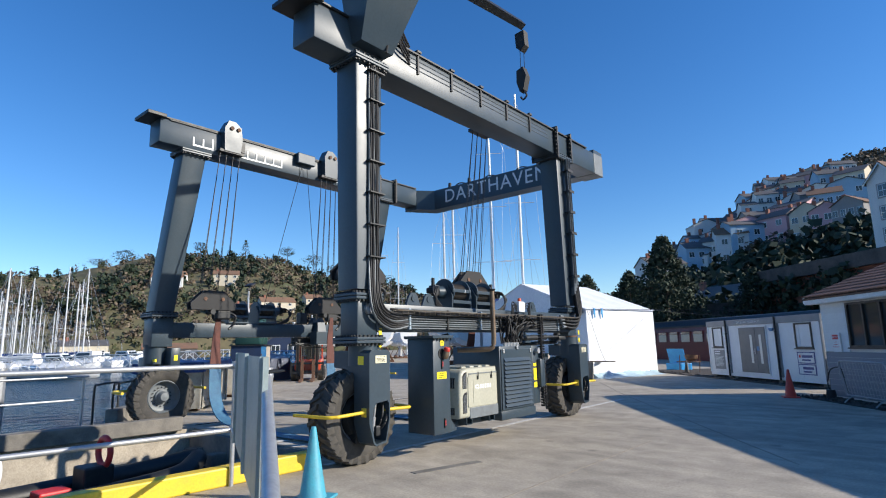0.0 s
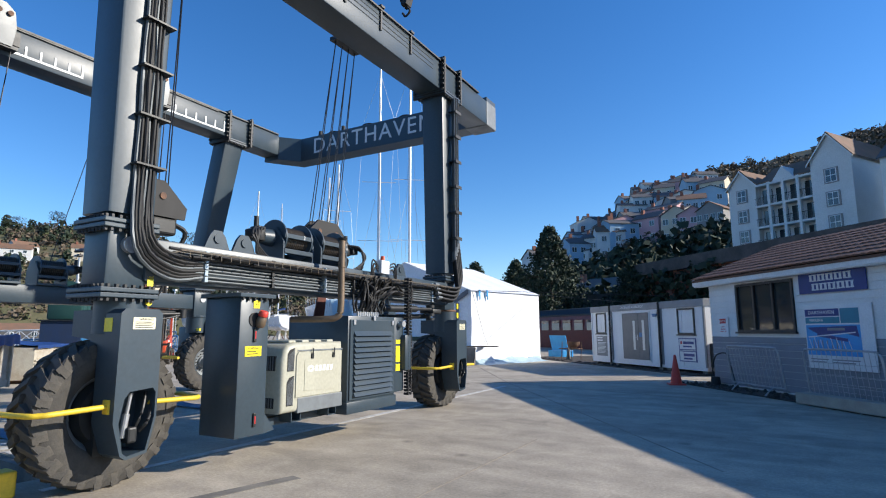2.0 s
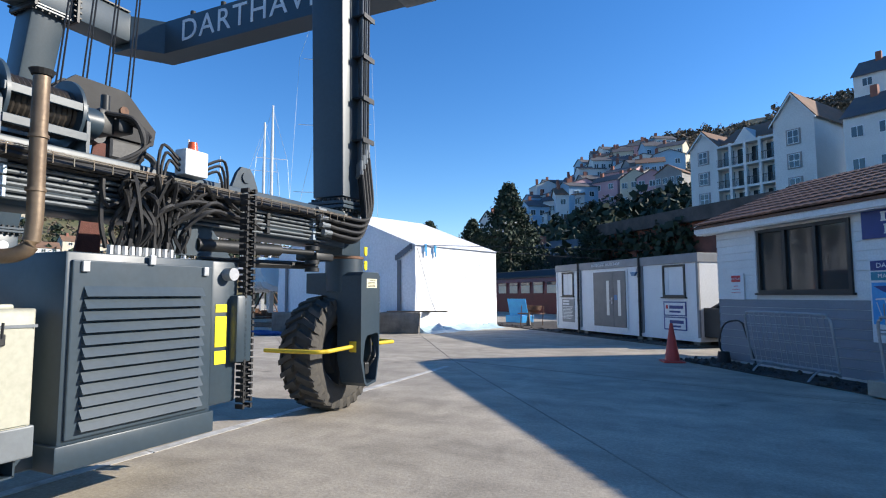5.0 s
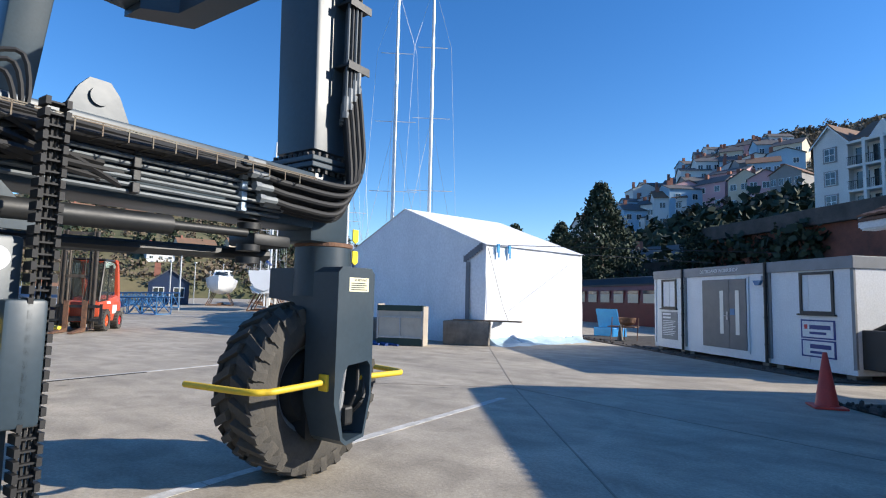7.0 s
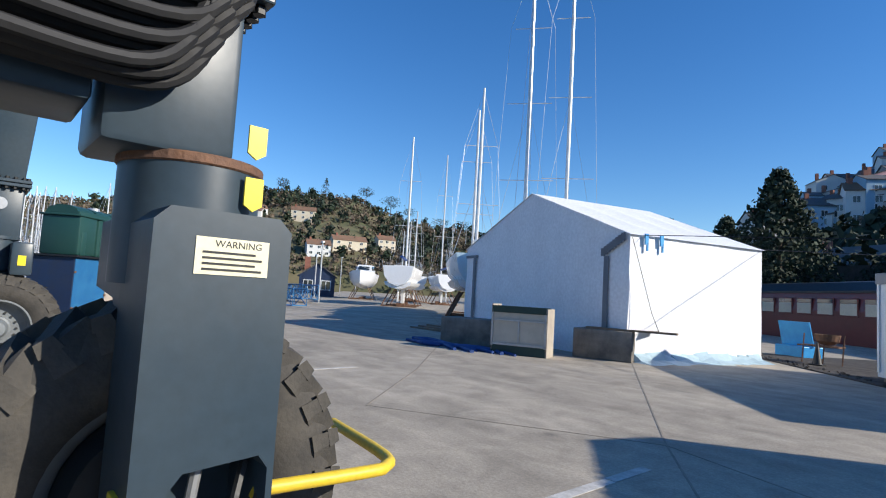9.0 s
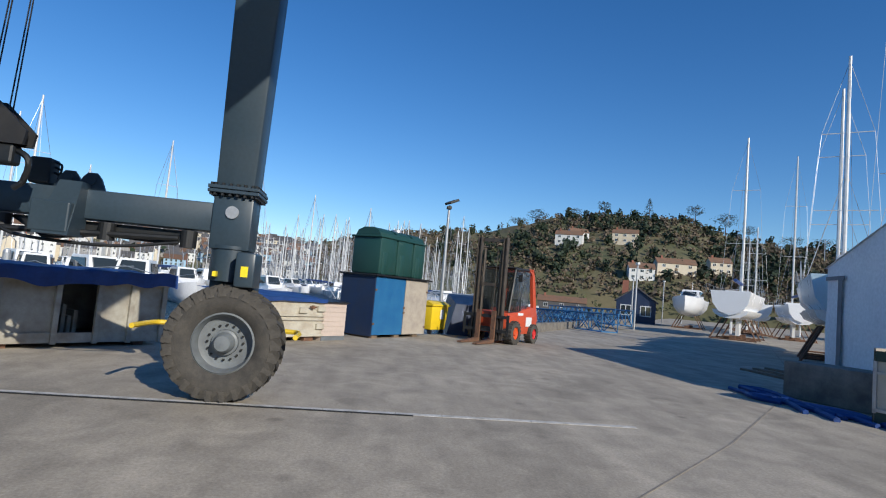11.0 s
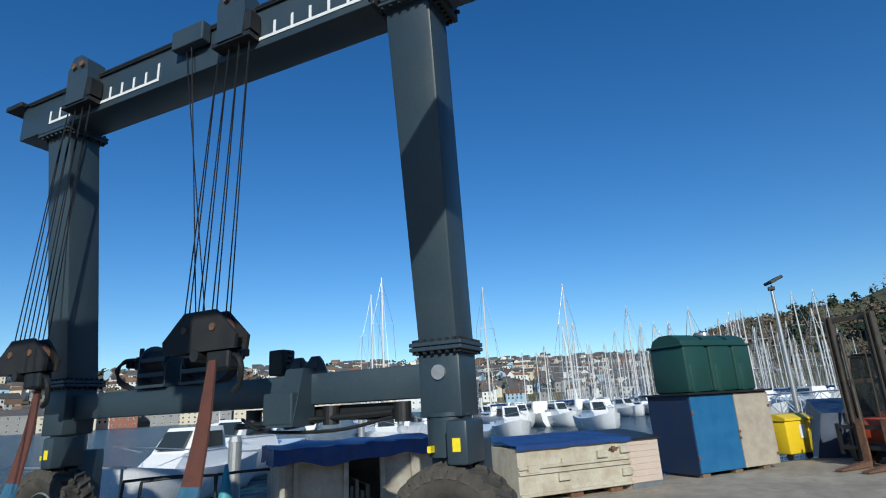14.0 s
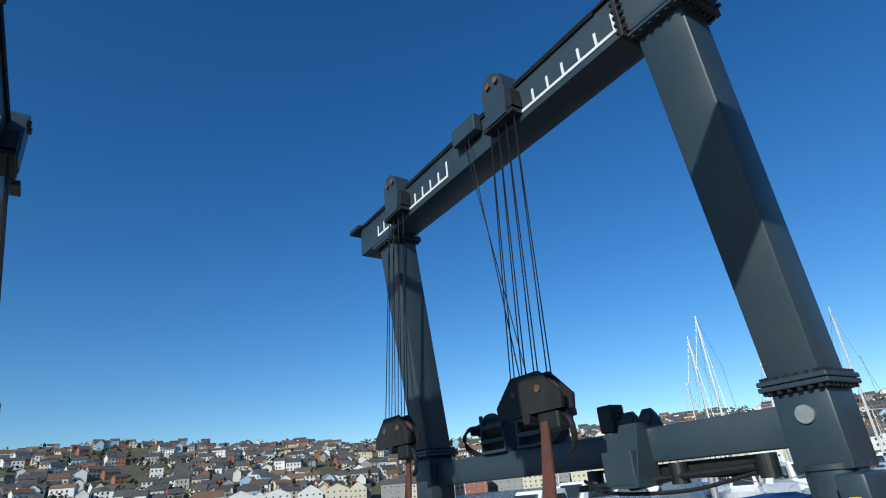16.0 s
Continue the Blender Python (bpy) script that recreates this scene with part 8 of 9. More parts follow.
# ---------------------------------------------------------------- forklift truck
FK = QUAY @ Matrix.Translation((-25.6, 18.35, 0)) @ Matrix.Scale(1.08, 4) @ Matrix.Rotation(math.atan2(-0.655, 0.755), 4, "Z")
fk = thing("forklift_truck", FK, "red diesel forklift truck with a glazed cab, forks lowered", "forklift")
# local: x forward to the forks, y to the truck's left
bm = B()
prism(bm, [(-1.35, 0.42), (-1.2, 0.3), (0.75, 0.3), (0.9, 0.5), (0.9, 0.95), (0.25, 1.0), (-0.25, 1.05), (-0.7, 1.2), (-1.25, 1.15), (-1.42, 0.85)], -0.62, 0.62, "y")
bmesh.ops.bevel(bm, geom=list(bm.edges), offset=0.04, segments=2, profile=0.5, affect="EDGES")
part("chassis", bm, RED, fk, local=True, smooth=40)
bm = B()
prism(bm, [(-1.3, 1.1), (-1.02, 1.15), (-0.78, 2.24), (-0.62, 2.34), (-0.62, 2.42), (-0.85, 2.42), (-0.98, 2.2)], -0.6, -0.5, "y")
prism(bm, [(-1.3, 1.1), (-1.02, 1.15), (-0.78, 2.24), (-0.62, 2.34), (-0.62, 2.42), (-0.85, 2.42), (-0.98, 2.2)], 0.5, 0.6, "y")
box(bm, -0.9, -0.6, 2.34, -0.6, 0.6, 2.44, None, 0.02)
part("rear_pillar", bm, RED, fk, local=True)
bm = B()
for y in (-0.58, 0.54):
    ring_tube(bm, [(0.72, y, 0.98), (0.42, y, 2.34)], 0.035, 6)
    ring_tube(bm, [(-0.1, y, 1.0), (-0.15, y, 2.36)], 0.03, 6)
    ring_tube(bm, [(0.42, y, 2.36), (-0.7, y, 2.40)], 0.04, 6)
    ring_tube(bm, [(0.7, y, 1.0), (-0.6, y, 1.02)], 0.03, 6)
for x in (0.35, 0.15, -0.05, -0.25, -0.45):
    ring_tube(bm, [(x, -0.55, 2.4), (x, 0.55, 2.4)], 0.025, 6)
box(bm, -0.4, -0.2, 1.0, 0.0, 0.2, 1.15, None, 0.04)
box(bm, -0.5, -0.2, 1.1, -0.4, 0.2, 1.7, None, 0.04)
ring_tube(bm, [(0.4, 0, 1.0), (0.25, 0, 1.45)], 0.03, 6)
part("cab_frame", bm, FRAME_D, fk, local=True)
for pts in (((0.73, -0.54, 1.0), (0.73, 0.54, 1.0), (0.44, 0.54, 2.32), (0.44, -0.54, 2.32)), ((0.7, -0.57, 1.02), (-0.1, -0.57, 1.02), (-0.15, -0.57, 2.34), (0.42, -0.57, 2.34)), ((0.7, 0.57, 1.02), (-0.1, 0.57, 1.02), (-0.15, 0.57, 2.34), (0.42, 0.57, 2.34)), ((-0.12, -0.57, 1.1), (-0.7, -0.57, 1.15), (-0.65, -0.57, 2.3), (-0.16, -0.57, 2.34)), ((-0.12, 0.57, 1.1), (-0.7, 0.57, 1.15), (-0.65, 0.57, 2.3), (-0.16, 0.57, 2.34))):
    bm = B()
    bm.faces.new([bm.verts.new(p) for p in pts])
    bmesh.ops.solidify(bm, geom=bm.faces[:], thickness=0.006)
    g = part("cab_glass", bm, SMOKED, fk, local=True)
    g.visible_shadow = False
for x, r, w, mt in ((0.55, 0.36, 0.30, ORANGE), (-0.95, 0.31, 0.24, SIGNRED)):
    for s in (-1, 1):
        y = s * 0.62
        bm = B()
        lathe(bm, [(r * 0.55, -w / 2), (r * 0.93, -w / 2), (r, -w * 0.35), (r, w * 0.35), (r * 0.93, w / 2), (r * 0.55, w / 2)], (x, y, r), "y", 32)
        wh = part("wheel", bm, TYRE, fk, local=True, smooth=35)
        lb = B()
        box(lb, -0.03, -w * 0.5, r - 0.02, 0.03, w * 0.5, r + 0.012)
        lug_me = bpy.data.meshes.new("tread_lug")
        lb.to_mesh(lug_me)
        lb.free()
        lug_me.materials.append(TYRE)
        for k in range(18):
            o = new("tread_lug", lug_me)
            o.parent = wh
            o.matrix_basis = Matrix.Translation((x, y, r)) @ Matrix.Rotation(k * math.tau / 18, 4, "Y")
        bm = B()
        lathe(bm, [(r * 0.56, s * w * 0.42), (r * 0.5, s * w * 0.3), (r * 0.25, s * w * 0.28), (r * 0.22, s * w * 0.42), (0.001, s * w * 0.45)], (x, y, r), "y", 24)
        part("rim", bm, mt, wh, local=True, smooth=35)
bm = B()
for s in (-1, 1):
    y = s * 0.45
    box(bm, 0.98, y - 0.07, 0.12, 1.14, y - 0.04, 3.28)
    box(bm, 0.98, y + 0.04, 0.12, 1.14, y + 0.07, 3.28)
    box(bm, 1.05, y - 0.05, 0.12, 1.08, y + 0.05, 3.28)
    ring_tube(bm, [(1.02, y * 0.65, 0.3), (1.02, y * 0.65, 2.9)], 0.035, 8)
for z in (0.4, 1.75, 3.15):
    box(bm, 0.98, -0.5, z, 1.05, 0.5, z + 0.1)
for s in (-1, 1):
    ring_tube(bm, bent([(1.1, s * 0.2, 2.9), (1.12, s * 0.2, 1.8), (1.12, s * 0.18, 0.8)], 3), 0.012, 5)
ms = part("mast", bm, mat("greasy_mast_steel", (0.11, 0.09, 0.07), 0.6, 0.3, (0.06, 0.05, 0.045), 5, 0.8), fk, local=True)
bm = B()
for z in (0.35, 0.78):
    box(bm, 1.14, -0.75, z, 1.2, 0.75, z + 0.09)
for y in (-0.75, -0.35, 0.35, 0.75):
    box(bm, 1.14, y - 0.04, 0.25, 1.18, y + 0.04, 0.9)
part("carriage", bm, STEEL_D, ms, local=True)
for y in (-0.22, 0.3):
    bm = B()
    prism(bm, [(1.2, 1.0), (1.26, 1.0), (1.27, 0.14), (2.3, 0.05), (2.3, 0.02), (1.24, 0.02), (1.2, 0.1)], y - 0.07, y + 0.07, "y")
    part("fork", bm, RUST, fk, local=True)
bm = B()
box(bm, -0.9, 0.618, 0.55, -0.45, 0.63, 0.85)
box(bm, -0.2, 0.618, 0.9, 0.2, 0.63, 0.98)
part("marking", bm, WHITE, fk, "plain white panel and maker's mark", local=True)
bm = B()
ring_tube(bm, [(-0.2, 0.0, 2.44), (-0.2, 0.0, 2.85)], 0.02, 6)
part("aerial", bm, FRAME_D, fk, local=True)
bm = B()
ring_tube(bm, [(0.42, 0.6, 2.1), (0.5, 0.75, 2.1)], 0.015, 6)
box(bm, 0.45, 0.7, 1.95, 0.5, 0.82, 2.2, None, 0.01)
part("mirror", bm, FRAME_D, fk, local=True)

# ---------------------------------------------------------------- near fence and clear panel
FN, FF, FE = Vector((-2.68, 2.24, 0)), Vector((-6.15, 3.78, 0)), Vector((-0.22, 0.88, 0))
FG, FH = Vector((-6.32, 1.0, 0)), Vector((-6.42, -1.6, 0))
fence = thing("pipe_fence", Matrix.Translation(FN), "galvanised tube safety fence beside the dock", "fence")


def up(p, z):
    return p + Vector((0, 0, z))


for a, b, za, zb in ((FE, FN, 1.08, 1.46), (FN, FF, 1.46, 1.43), (FF, FG, 1.43, 1.45), (FG, FH, 1.45, 1.45),
                     (FE, FN, 0.36, 0.73), (FN, FF, 0.73, 0.66), (FF, FG, 0.66, 0.66), (FG, FH, 0.66, 0.66)):
    bm = B()
    ring_tube(bm, [up(a, za), up(b, zb)], 0.03, 12)
    part("rail", bm, ALU, fence, smooth=40)
for p, z1, z2 in ((FN, 1.46, 0.73), (FF, 1.43, 0.66), (FG, 1.45, 0.66), (FH, 1.45, 0.66), (FE, 1.08, 0.36)):
    bm = B()
    ring_tube(bm, [p, up(p, z1)], 0.028, 12)
    pst = part("post", bm, ALU, fence, smooth=40)
    for z in (z1, z2):
        bm = B()
        bmesh.ops.create_cone(bm, cap_ends=True, segments=14, radius1=0.041, radius2=0.041, depth=0.11, matrix=Matrix.Translation(up(p, z)))
        bmesh.ops.create_uvsphere(bm, u_segments=12, v_segments=8, radius=0.045, matrix=Matrix.Translation(up(p, z)))
        part("clamp", bm, ALU, pst, smooth=40)
# folded metal sheets clipped behind the upper rails
fm = frame_m(FN, FF - FN)
for x0, x1, z0, z1 in ((-0.56, -0.30, 0.62, 1.59), (-0.295, 0.95, 0.70, 1.585), (0.955, 2.35, 0.72, 1.60)):
    bm = B()
    box(bm, x0, 0.045, z0, x1, 0.052, z1, fm)
    for x in (x0, x1 - 0.03):
        box(bm, x, 0.052, z0, x + 0.03, 0.075, z1, fm)
    sheet = part("metal_sheet", bm, SHEETM, fence, "dull grey-green folded metal sheet")
    for x in (x0 + 0.08, x1 - 0.1):
        bm = B()
        ring_tube(bm, [fm @ Vector((x, 0.04, 1.50)), fm @ Vector((x, -0.05, 1.51))], 0.006, 6)
        part("bolt", bm, STEEL_D, sheet)
bm = B()
box(bm, 0.35, -0.006, 1.12, 0.45, 0.0, 1.42, Matrix.Translation((0, 0, 0)) @ fm @ Matrix.Translation((0, 0.044, 0)), 0.002)
part("sticker", bm, WHITE, fence, "scuffed white sticker")

# railing along the far dock finger, and quay railing
rail = thing("quay_railing", pose(-15.0, 3, 0), "thin steel railing along the dock finger", "railing")
for y in (-8, -5.5, -3, -0.5, 2.0, 4.2):
    bm = B()
    ring_tube(bm, [(-14.1, y, 0), (-14.1, y, 1.1)], 0.025, 8)
    part("post", bm, ALU, rail)
for z in (1.1, 0.6):
    bm = B()
    ring_tube(bm, [(-14.1, -8.5, z), (-14.1, 4.3, z)], 0.022, 8)
    part("rail", bm, ALU, rail)
for (x, y) in (quay(-15.2, 5.1), quay(-16.1, 5.9), (-14.0, 4.4)):
    bm = B()
    ring_tube(bm, bent([(x, y, 0), (x, y, 0.8), (x - 0.1, y + 0.1, 0.9), (x - 0.75, y + 0.68, 0.9), (x - 0.85, y + 0.76, 0.8), (x - 0.85, y + 0.76, 0)], 4), 0.025, 8)
    single("hoop_rail", bm, STEEL_D, "dark bent tube hoop rail at the quay edge", "railing", origin=(x, y, 0), group="hoop rails")
for (x, y, h) in ((-17.5, 3.2, 1.3), (-30.5, -2.5, 1.5)):
    bm = B()
    ring_tube(bm, [(x, y, -3.5), (x, y, h)], 0.15, 14)
    bmesh.ops.create_cone(bm, cap_ends=True, segments=14, radius1=0.16, radius2=0.12, depth=0.12, matrix=Matrix.Translation((x, y, h + 0.05)))
    single("mooring_pile", bm, ALU, "grey steel mooring pile with white cap", "pile", origin=(x, y, -0.65), group="mooring piles")


# ---------------------------------------------------------------- boats
def hull_mesh(bm, L, Wd, z_keel, z_deck, sheer=0.25, n=14, transom=0.75, keel_bow=0.35):
    rings = []
    for i in range(n + 1):
        t = i / n
        w = Wd / 2 * min(1.0, (transom + (1 - transom) * math.sin(min(1, t / 0.45) * math.pi / 2))) * math.sqrt(max(0.0, 1 - max(0, (t - 0.45) / 0.55) ** 2.2))
        x = -L / 2 + L * t
        zd = z_deck + sheer * (2 * t - 0.8) ** 2
        zk = z_keel + (z_deck - z_keel) * keel_bow * max(0, (t - 0.7) / 0.3) ** 2
        prof = [(0, zk), (0.55 * w, zk + 0.15 * (zd - zk)), (0.88 * w, zk + 0.5 * (zd - zk)), (w, zd)]
        ring = [bm.verts.new((x, -a, b)) for a, b in reversed(prof)] + [bm.verts.new((x, a, b)) for a, b in prof[1:]]
        rings.append(ring)
    for u, v in zip(rings, rings[1:]):
        for k in range(6):
            bm.faces.new((u[k], u[k + 1], v[k + 1], v[k]))
        bm.faces.new((u[6], u[0], v[0], v[6]))
    bm.faces.new(rings[0])
    bmesh.ops.remove_doubles(bm, verts=bm.verts, dist=0.001)


def cabin_shape(bm, x0, x1, w, z0, h, rake=0.5):
    hexa(bm, [(x0, -w, z0), (x1, -w * 0.8, z0), (x1, w * 0.8, z0), (x0, w, z0)], [(x0 + 0.1, -w * 0.85, z0 + h), (x1 - rake, -w * 0.65, z0 + h), (x1 - rake, w * 0.65, z0 + h), (x0 + 0.1, w * 0.85, z0 + h)])


def yacht(name, m, label, L, mast_h, hull_m, keel=False, detail=True, group="", spreaders=2, boom=True, seed=0):
    t = thing(name, m, label, "yacht", group)
    rng = random.Random(seed)
    Wd, fb = L * 0.3, L * 0.095 + 0.2
    bm = B()
    hull_mesh(bm, L, Wd, -0.25, fb)
    part("hull", bm, hull_m, t, local=True, smooth=50)
    bm = B()
    hull_mesh(bm, L * 0.97, Wd * 0.9, -0.45, 0.12, 0.0)
    if keel:
        prism(bm, [(-0.8, -0.3), (0.9, -0.3), (0.5, -1.7), (-0.6, -1.7)], -0.12, 0.12, "y")
        prism(bm, [(-L * 0.42, -0.2), (-L * 0.36, -0.2), (-L * 0.38, -1.5), (-L * 0.42, -1.5)], -0.05, 0.05, "y")
    part("underbody", bm, ANTIF if not keel else HULLW, t, local=True, smooth=50)
    bm = B()
    cabin_shape(bm, -L * 0.12, L * 0.25, Wd * 0.3, fb - 0.05, 0.45)
    cabin_shape(bm, -L * 0.35, -L * 0.12, Wd * 0.34, fb - 0.05, 0.2, 0.05)
    part("coachroof", bm, HULLW, t, local=True)
    bm = B()
    for s in (-1, 1):
        box(bm, -L * 0.08, s * Wd * 0.285 - 0.01, fb + 0.12, L * 0.14, s * Wd * 0.285 + 0.01, fb + 0.28)
    part("cabin_window", bm, GLASS, t, local=True)
    if mast_h:
        bm = B()
        r = 0.055 + L * 0.004
        ring_tube(bm, [(L * 0.08, 0, fb), (L * 0.08, 0, fb + mast_h * 0.6), (L * 0.075, 0, fb + mast_h)], [r, r, r * 0.7], 8)
        mast = part("mast", bm, MASTM, t, local=True, smooth=40)
        bm = B()
        for k in range(spreaders):
            z = fb + mast_h * (k + 1) / (spreaders + 1)
            ring_tube(bm, [(L * 0.08, -Wd * (0.36 - 0.06 * k), z), (L * 0.08, Wd * (0.36 - 0.06 * k), z)], 0.022, 5)
        part("spreader", bm, MASTM, mast, local=True)
        if boom:
            bm = B()
            ring_tube(bm, [(L * 0.07, 0, fb + 1.0), (-L * 0.3, 0, fb + 1.05)], 0.12, 8)
            part("boom", bm, TARP if seed % 3 else MASTM, t, local=True)
        top = Vector((L * 0.08, 0, fb + mast_h * 0.98))
        wires = [((L * 0.48, 0, fb), top), ((-L * 0.49, 0, fb), top)]
        for s in (-1, 1):
            z1 = fb + mast_h * spreaders / (spreaders + 1)
            wires += [((L * 0.06, s * Wd * 0.45, fb), (L * 0.08, s * Wd * 0.3, z1)), ((L * 0.08, s * Wd * 0.3, z1), top), ((L * 0.06, s * Wd * 0.45, fb), (L * 0.08, 0, fb + mast_h * 0.5))]
        for a, b in wires:
            bm = B()
            ring_tube(bm, [a, b], 0.010 if detail else 0.016, 4, False)
            part("stay", bm, RIG, t, local=True)
    if detail:
        bm = B()
        for s in (-1, 1):
            for k in range(7):
                x = -L * 0.48 + k * L * 0.15
                w = Wd * 0.47 * (1 if k < 5 else 0.65 if k == 5 else 0.4)
                ring_tube(bm, [(x, s * w, fb), (x, s * w, fb + 0.6)], 0.012, 5)
            ring_tube(bm, [(-L * 0.48, s * Wd * 0.47, fb + 0.6), (L * 0.12, s * Wd * 0.47, fb + 0.6), (L * 0.42, s * Wd * 0.2, fb + 0.7)], 0.008, 4)
        part("guard_rail", bm, ALU, t, local=True)
    return t


def motorboat(name, m, label, L, hull_m, group="", seed=0):
    t = thing(name, m, label, "motor boat", group)
    Wd, fb = L * 0.33, L * 0.1 + 0.3
    bm = B()
    hull_mesh(bm, L, Wd, -0.35, fb, 0.3, transom=0.9)
    part("hull", bm, hull_m, t, local=True, smooth=50)
    bm = B()
    cabin_shape(bm, -L * 0.25, L * 0.22, Wd * 0.38, fb - 0.05, 0.55, 0.9)
    cabin_shape(bm, -L * 0.22, L * 0.08, Wd * 0.34, fb + 0.5, 0.75, 0.7)
    part("cabin", bm, HULLW, t, local=True)
    bm = B()
    for s in (-1, 1):
        hexa(bm, [(-L * 0.18, s * Wd * 0.335, fb + 0.6), (L * 0.03, s * Wd * 0.27, fb + 0.6), (L * 0.03, s * Wd * 0.29, fb + 0.6), (-L * 0.18, s * Wd * 0.35, fb + 0.6)], [(-L * 0.18, s * Wd * 0.31, fb + 1.1), (-L * 0.01, s * Wd * 0.25, fb + 1.1), (-L * 0.01, s * Wd * 0.27, fb + 1.1), (-L * 0.18, s * Wd * 0.325, fb + 1.1)])
    hexa(bm, [(L * 0.07, -Wd * 0.2, fb + 0.62), (L * 0.09, -Wd * 0.2, fb + 0.62), (L * 0.09, Wd * 0.2, fb + 0.62), (L * 0.07, Wd * 0.2, fb + 0.62)], [(L * 0.0, -Wd * 0.18, fb + 1.15), (L * 0.02, -Wd * 0.18, fb + 1.15), (L * 0.02, Wd * 0.18, fb + 1.15), (L * 0.0, Wd * 0.18, fb + 1.15)])
    part("cabin_window", bm, GLASS, t, local=True)
    bm = B()
    ring_tube(bm, [(L * 0.1, -Wd * 0.38, fb + 0.6), (L * 0.45, 0, fb + 0.9), (L * 0.1, Wd * 0.38, fb + 0.6)], 0.02, 5)
    part("guard_rail", bm, ALU, t, local=True)
    bm = B()
    ring_tube(bm, [(-L * 0.2, 0, fb + 1.2), (-L * 0.22, 0, fb + 2.2)], 0.03, 5)
    part("aerial", bm, ALU, t, local=True)
    return t


def cradle(p, yaw, L):
    bm = B()
    m = Matrix.Translation(p) @ Matrix.Rotation(yaw, 4, "Z")
    for x in (-L * 0.3, 0, L * 0.3):
        for s in (-1, 1):
            a, b = m @ Vector((x, s * 1.5, 0)), m @ Vector((x, s * 0.75, 1.5))
            ring_tube(bm, [a, b], 0.05, 6)
        box(bm, x - 0.15, -0.2, 0, x + 0.15, 0.2, 0.32, m)
        ring_tube(bm, [m @ Vector((x, -1.5, 0.05)), m @ Vector((x, 1.5, 0.05))], 0.05, 6)
    single("boat_cradle", bm, RUST, "rusty steel props holding a boat ashore", "boat cradle", origin=tuple(p), group="boat cradles")


# boats ashore behind the tent and along the far yard
ashore = ((-28.0, 32.6, 141, 11.0, 10.7, HULLB), (-32.0, 35.8, 140, 11.5, 11.0, HULLW), (-23.5, 31.6, 130, 13, 16.6, HULLW), (-21.6, 32.6, 130, 12, 17.0, HULLW), (-45.7, 39.8, 140, 11, 12.6, HULLW),
          (-55.4, 51.8, 150, 10, 14.9, HULLW), (-64, 54, 150, 10, 9.0, HULLW), (-74, 60, 150, 10, 9, HULLW), (-86, 67, 150, 10, 9, HULLW))
for i, (x, y, yaw, L, mh, hm) in enumerate(ashore):
    yw = radians(yaw)
    yacht("yacht", Matrix.Translation((x, y, 1.95)) @ Matrix.Rotation(yw, 4, "Z"), "pale blue yacht stern-on ashore with a tall mast" if hm is HULLB else "white sailing yacht propped ashore with a tall mast", L, mh, hm, True, True, "" if hm is HULLB else "yachts ashore", 2 + (mh > 15), seed=i)
    cradle((x, y, 0), yw, L)
mb = motorboat("motor_boat", Matrix.Translation((-66, 47.5, 1.7)) @ Matrix.Rotation(radians(-35), 4, "Z"), "white flybridge motor boat propped ashore", 11, HULLW)
cradle((-66, 47.5, 0), radians(-35), 9)

# afloat in the marina
rng = random.Random(2024)
protos = [yacht("yacht", Matrix.Translation((-98, 24, -0.65)) @ Matrix.Rotation(0.4, 4, "Z"), "white sailing yacht moored at a pontoon", 9.5, 11.5, HULLW, False, False, "moored yachts", seed=1),
          yacht("yacht", Matrix.Translation((-110, 14, -0.65)) @ Matrix.Rotation(0.4, 4, "Z"), "white sailing yacht moored at a pontoon", 11, 13.5, HULLW, False, False, "moored yachts", seed=2),
          yacht("yacht", Matrix.Translation((-104, 5, -0.65)) @ Matrix.Rotation(0.4, 4, "Z"), "white sailing yacht moored at a pontoon", 8, 9.5, HULLW, False, False, "moored yachts", seed=3)]
mprotos = [motorboat("motor_boat", Matrix.Translation((-34, 1, -0.65)) @ Matrix.Rotation(0.3, 4, "Z"), "white motor cruiser moored at a pontoon", 8.5, HULLW, "moored motor boats"),
           motorboat("motor_boat", Matrix.Translation((-26, -7, -0.65)) @ Matrix.Rotation(0.5, 4, "Z"), "white motor cruiser moored at a pontoon", 7, HULLW, "moored motor boats")]
for row in range(7):
    az0, r0 = 79, 88 + row * 22
    for i in range(15 + row * 3):
        az = az0 + (103 - az0) * (i + rng.uniform(0.1, 0.9)) / (15 + row * 3)
        r = r0 + rng.uniform(-5, 5)
        p = polar(az, r, -0.65)
        src = rng.choice(protos + protos + mprotos)
        copy_thing(src, Matrix.Translation(p) @ Matrix.Rotation(radians(rng.choice((35, 215)) + rng.uniform(-6, 6)), 4, "Z") @ Matrix.Scale(1.0, 4))
for az, r, kind in ((104, 60, 1), (107, 30, 1), (110, 70, 1), (114, 36, 1), (119, 60, 0), (117, 52, 0), (127, 95, 0), (100, 58, 1), (97, 64, 1), (131, 100, 1), (136, 120, 0), (115, 80, 1), (122, 95, 0), (108, 66, 1), (103, 62, 1)):
    src = protos[rng.randrange(3)] if kind == 0 else mprotos[rng.randrange(2)]
    copy_thing(src, Matrix.Translation(polar(az, r, -0.65)) @ Matrix.Rotation(radians(rng.choice((40, 220)) + rng.uniform(-8, 8)), 4, "Z"))
for x, y, yaw in ((-20.6, -2.6, 20), (-25.5, -5.6, 15), (-35.0, -4.0, 30), (-44.0, 0.0, 30), (-52.0, 4.0, 30)):
    copy_thing(mprotos[rng.randrange(2)], Matrix.Translation((x, y, -0.65)) @ Matrix.Rotation(radians(yaw), 4, "Z"))
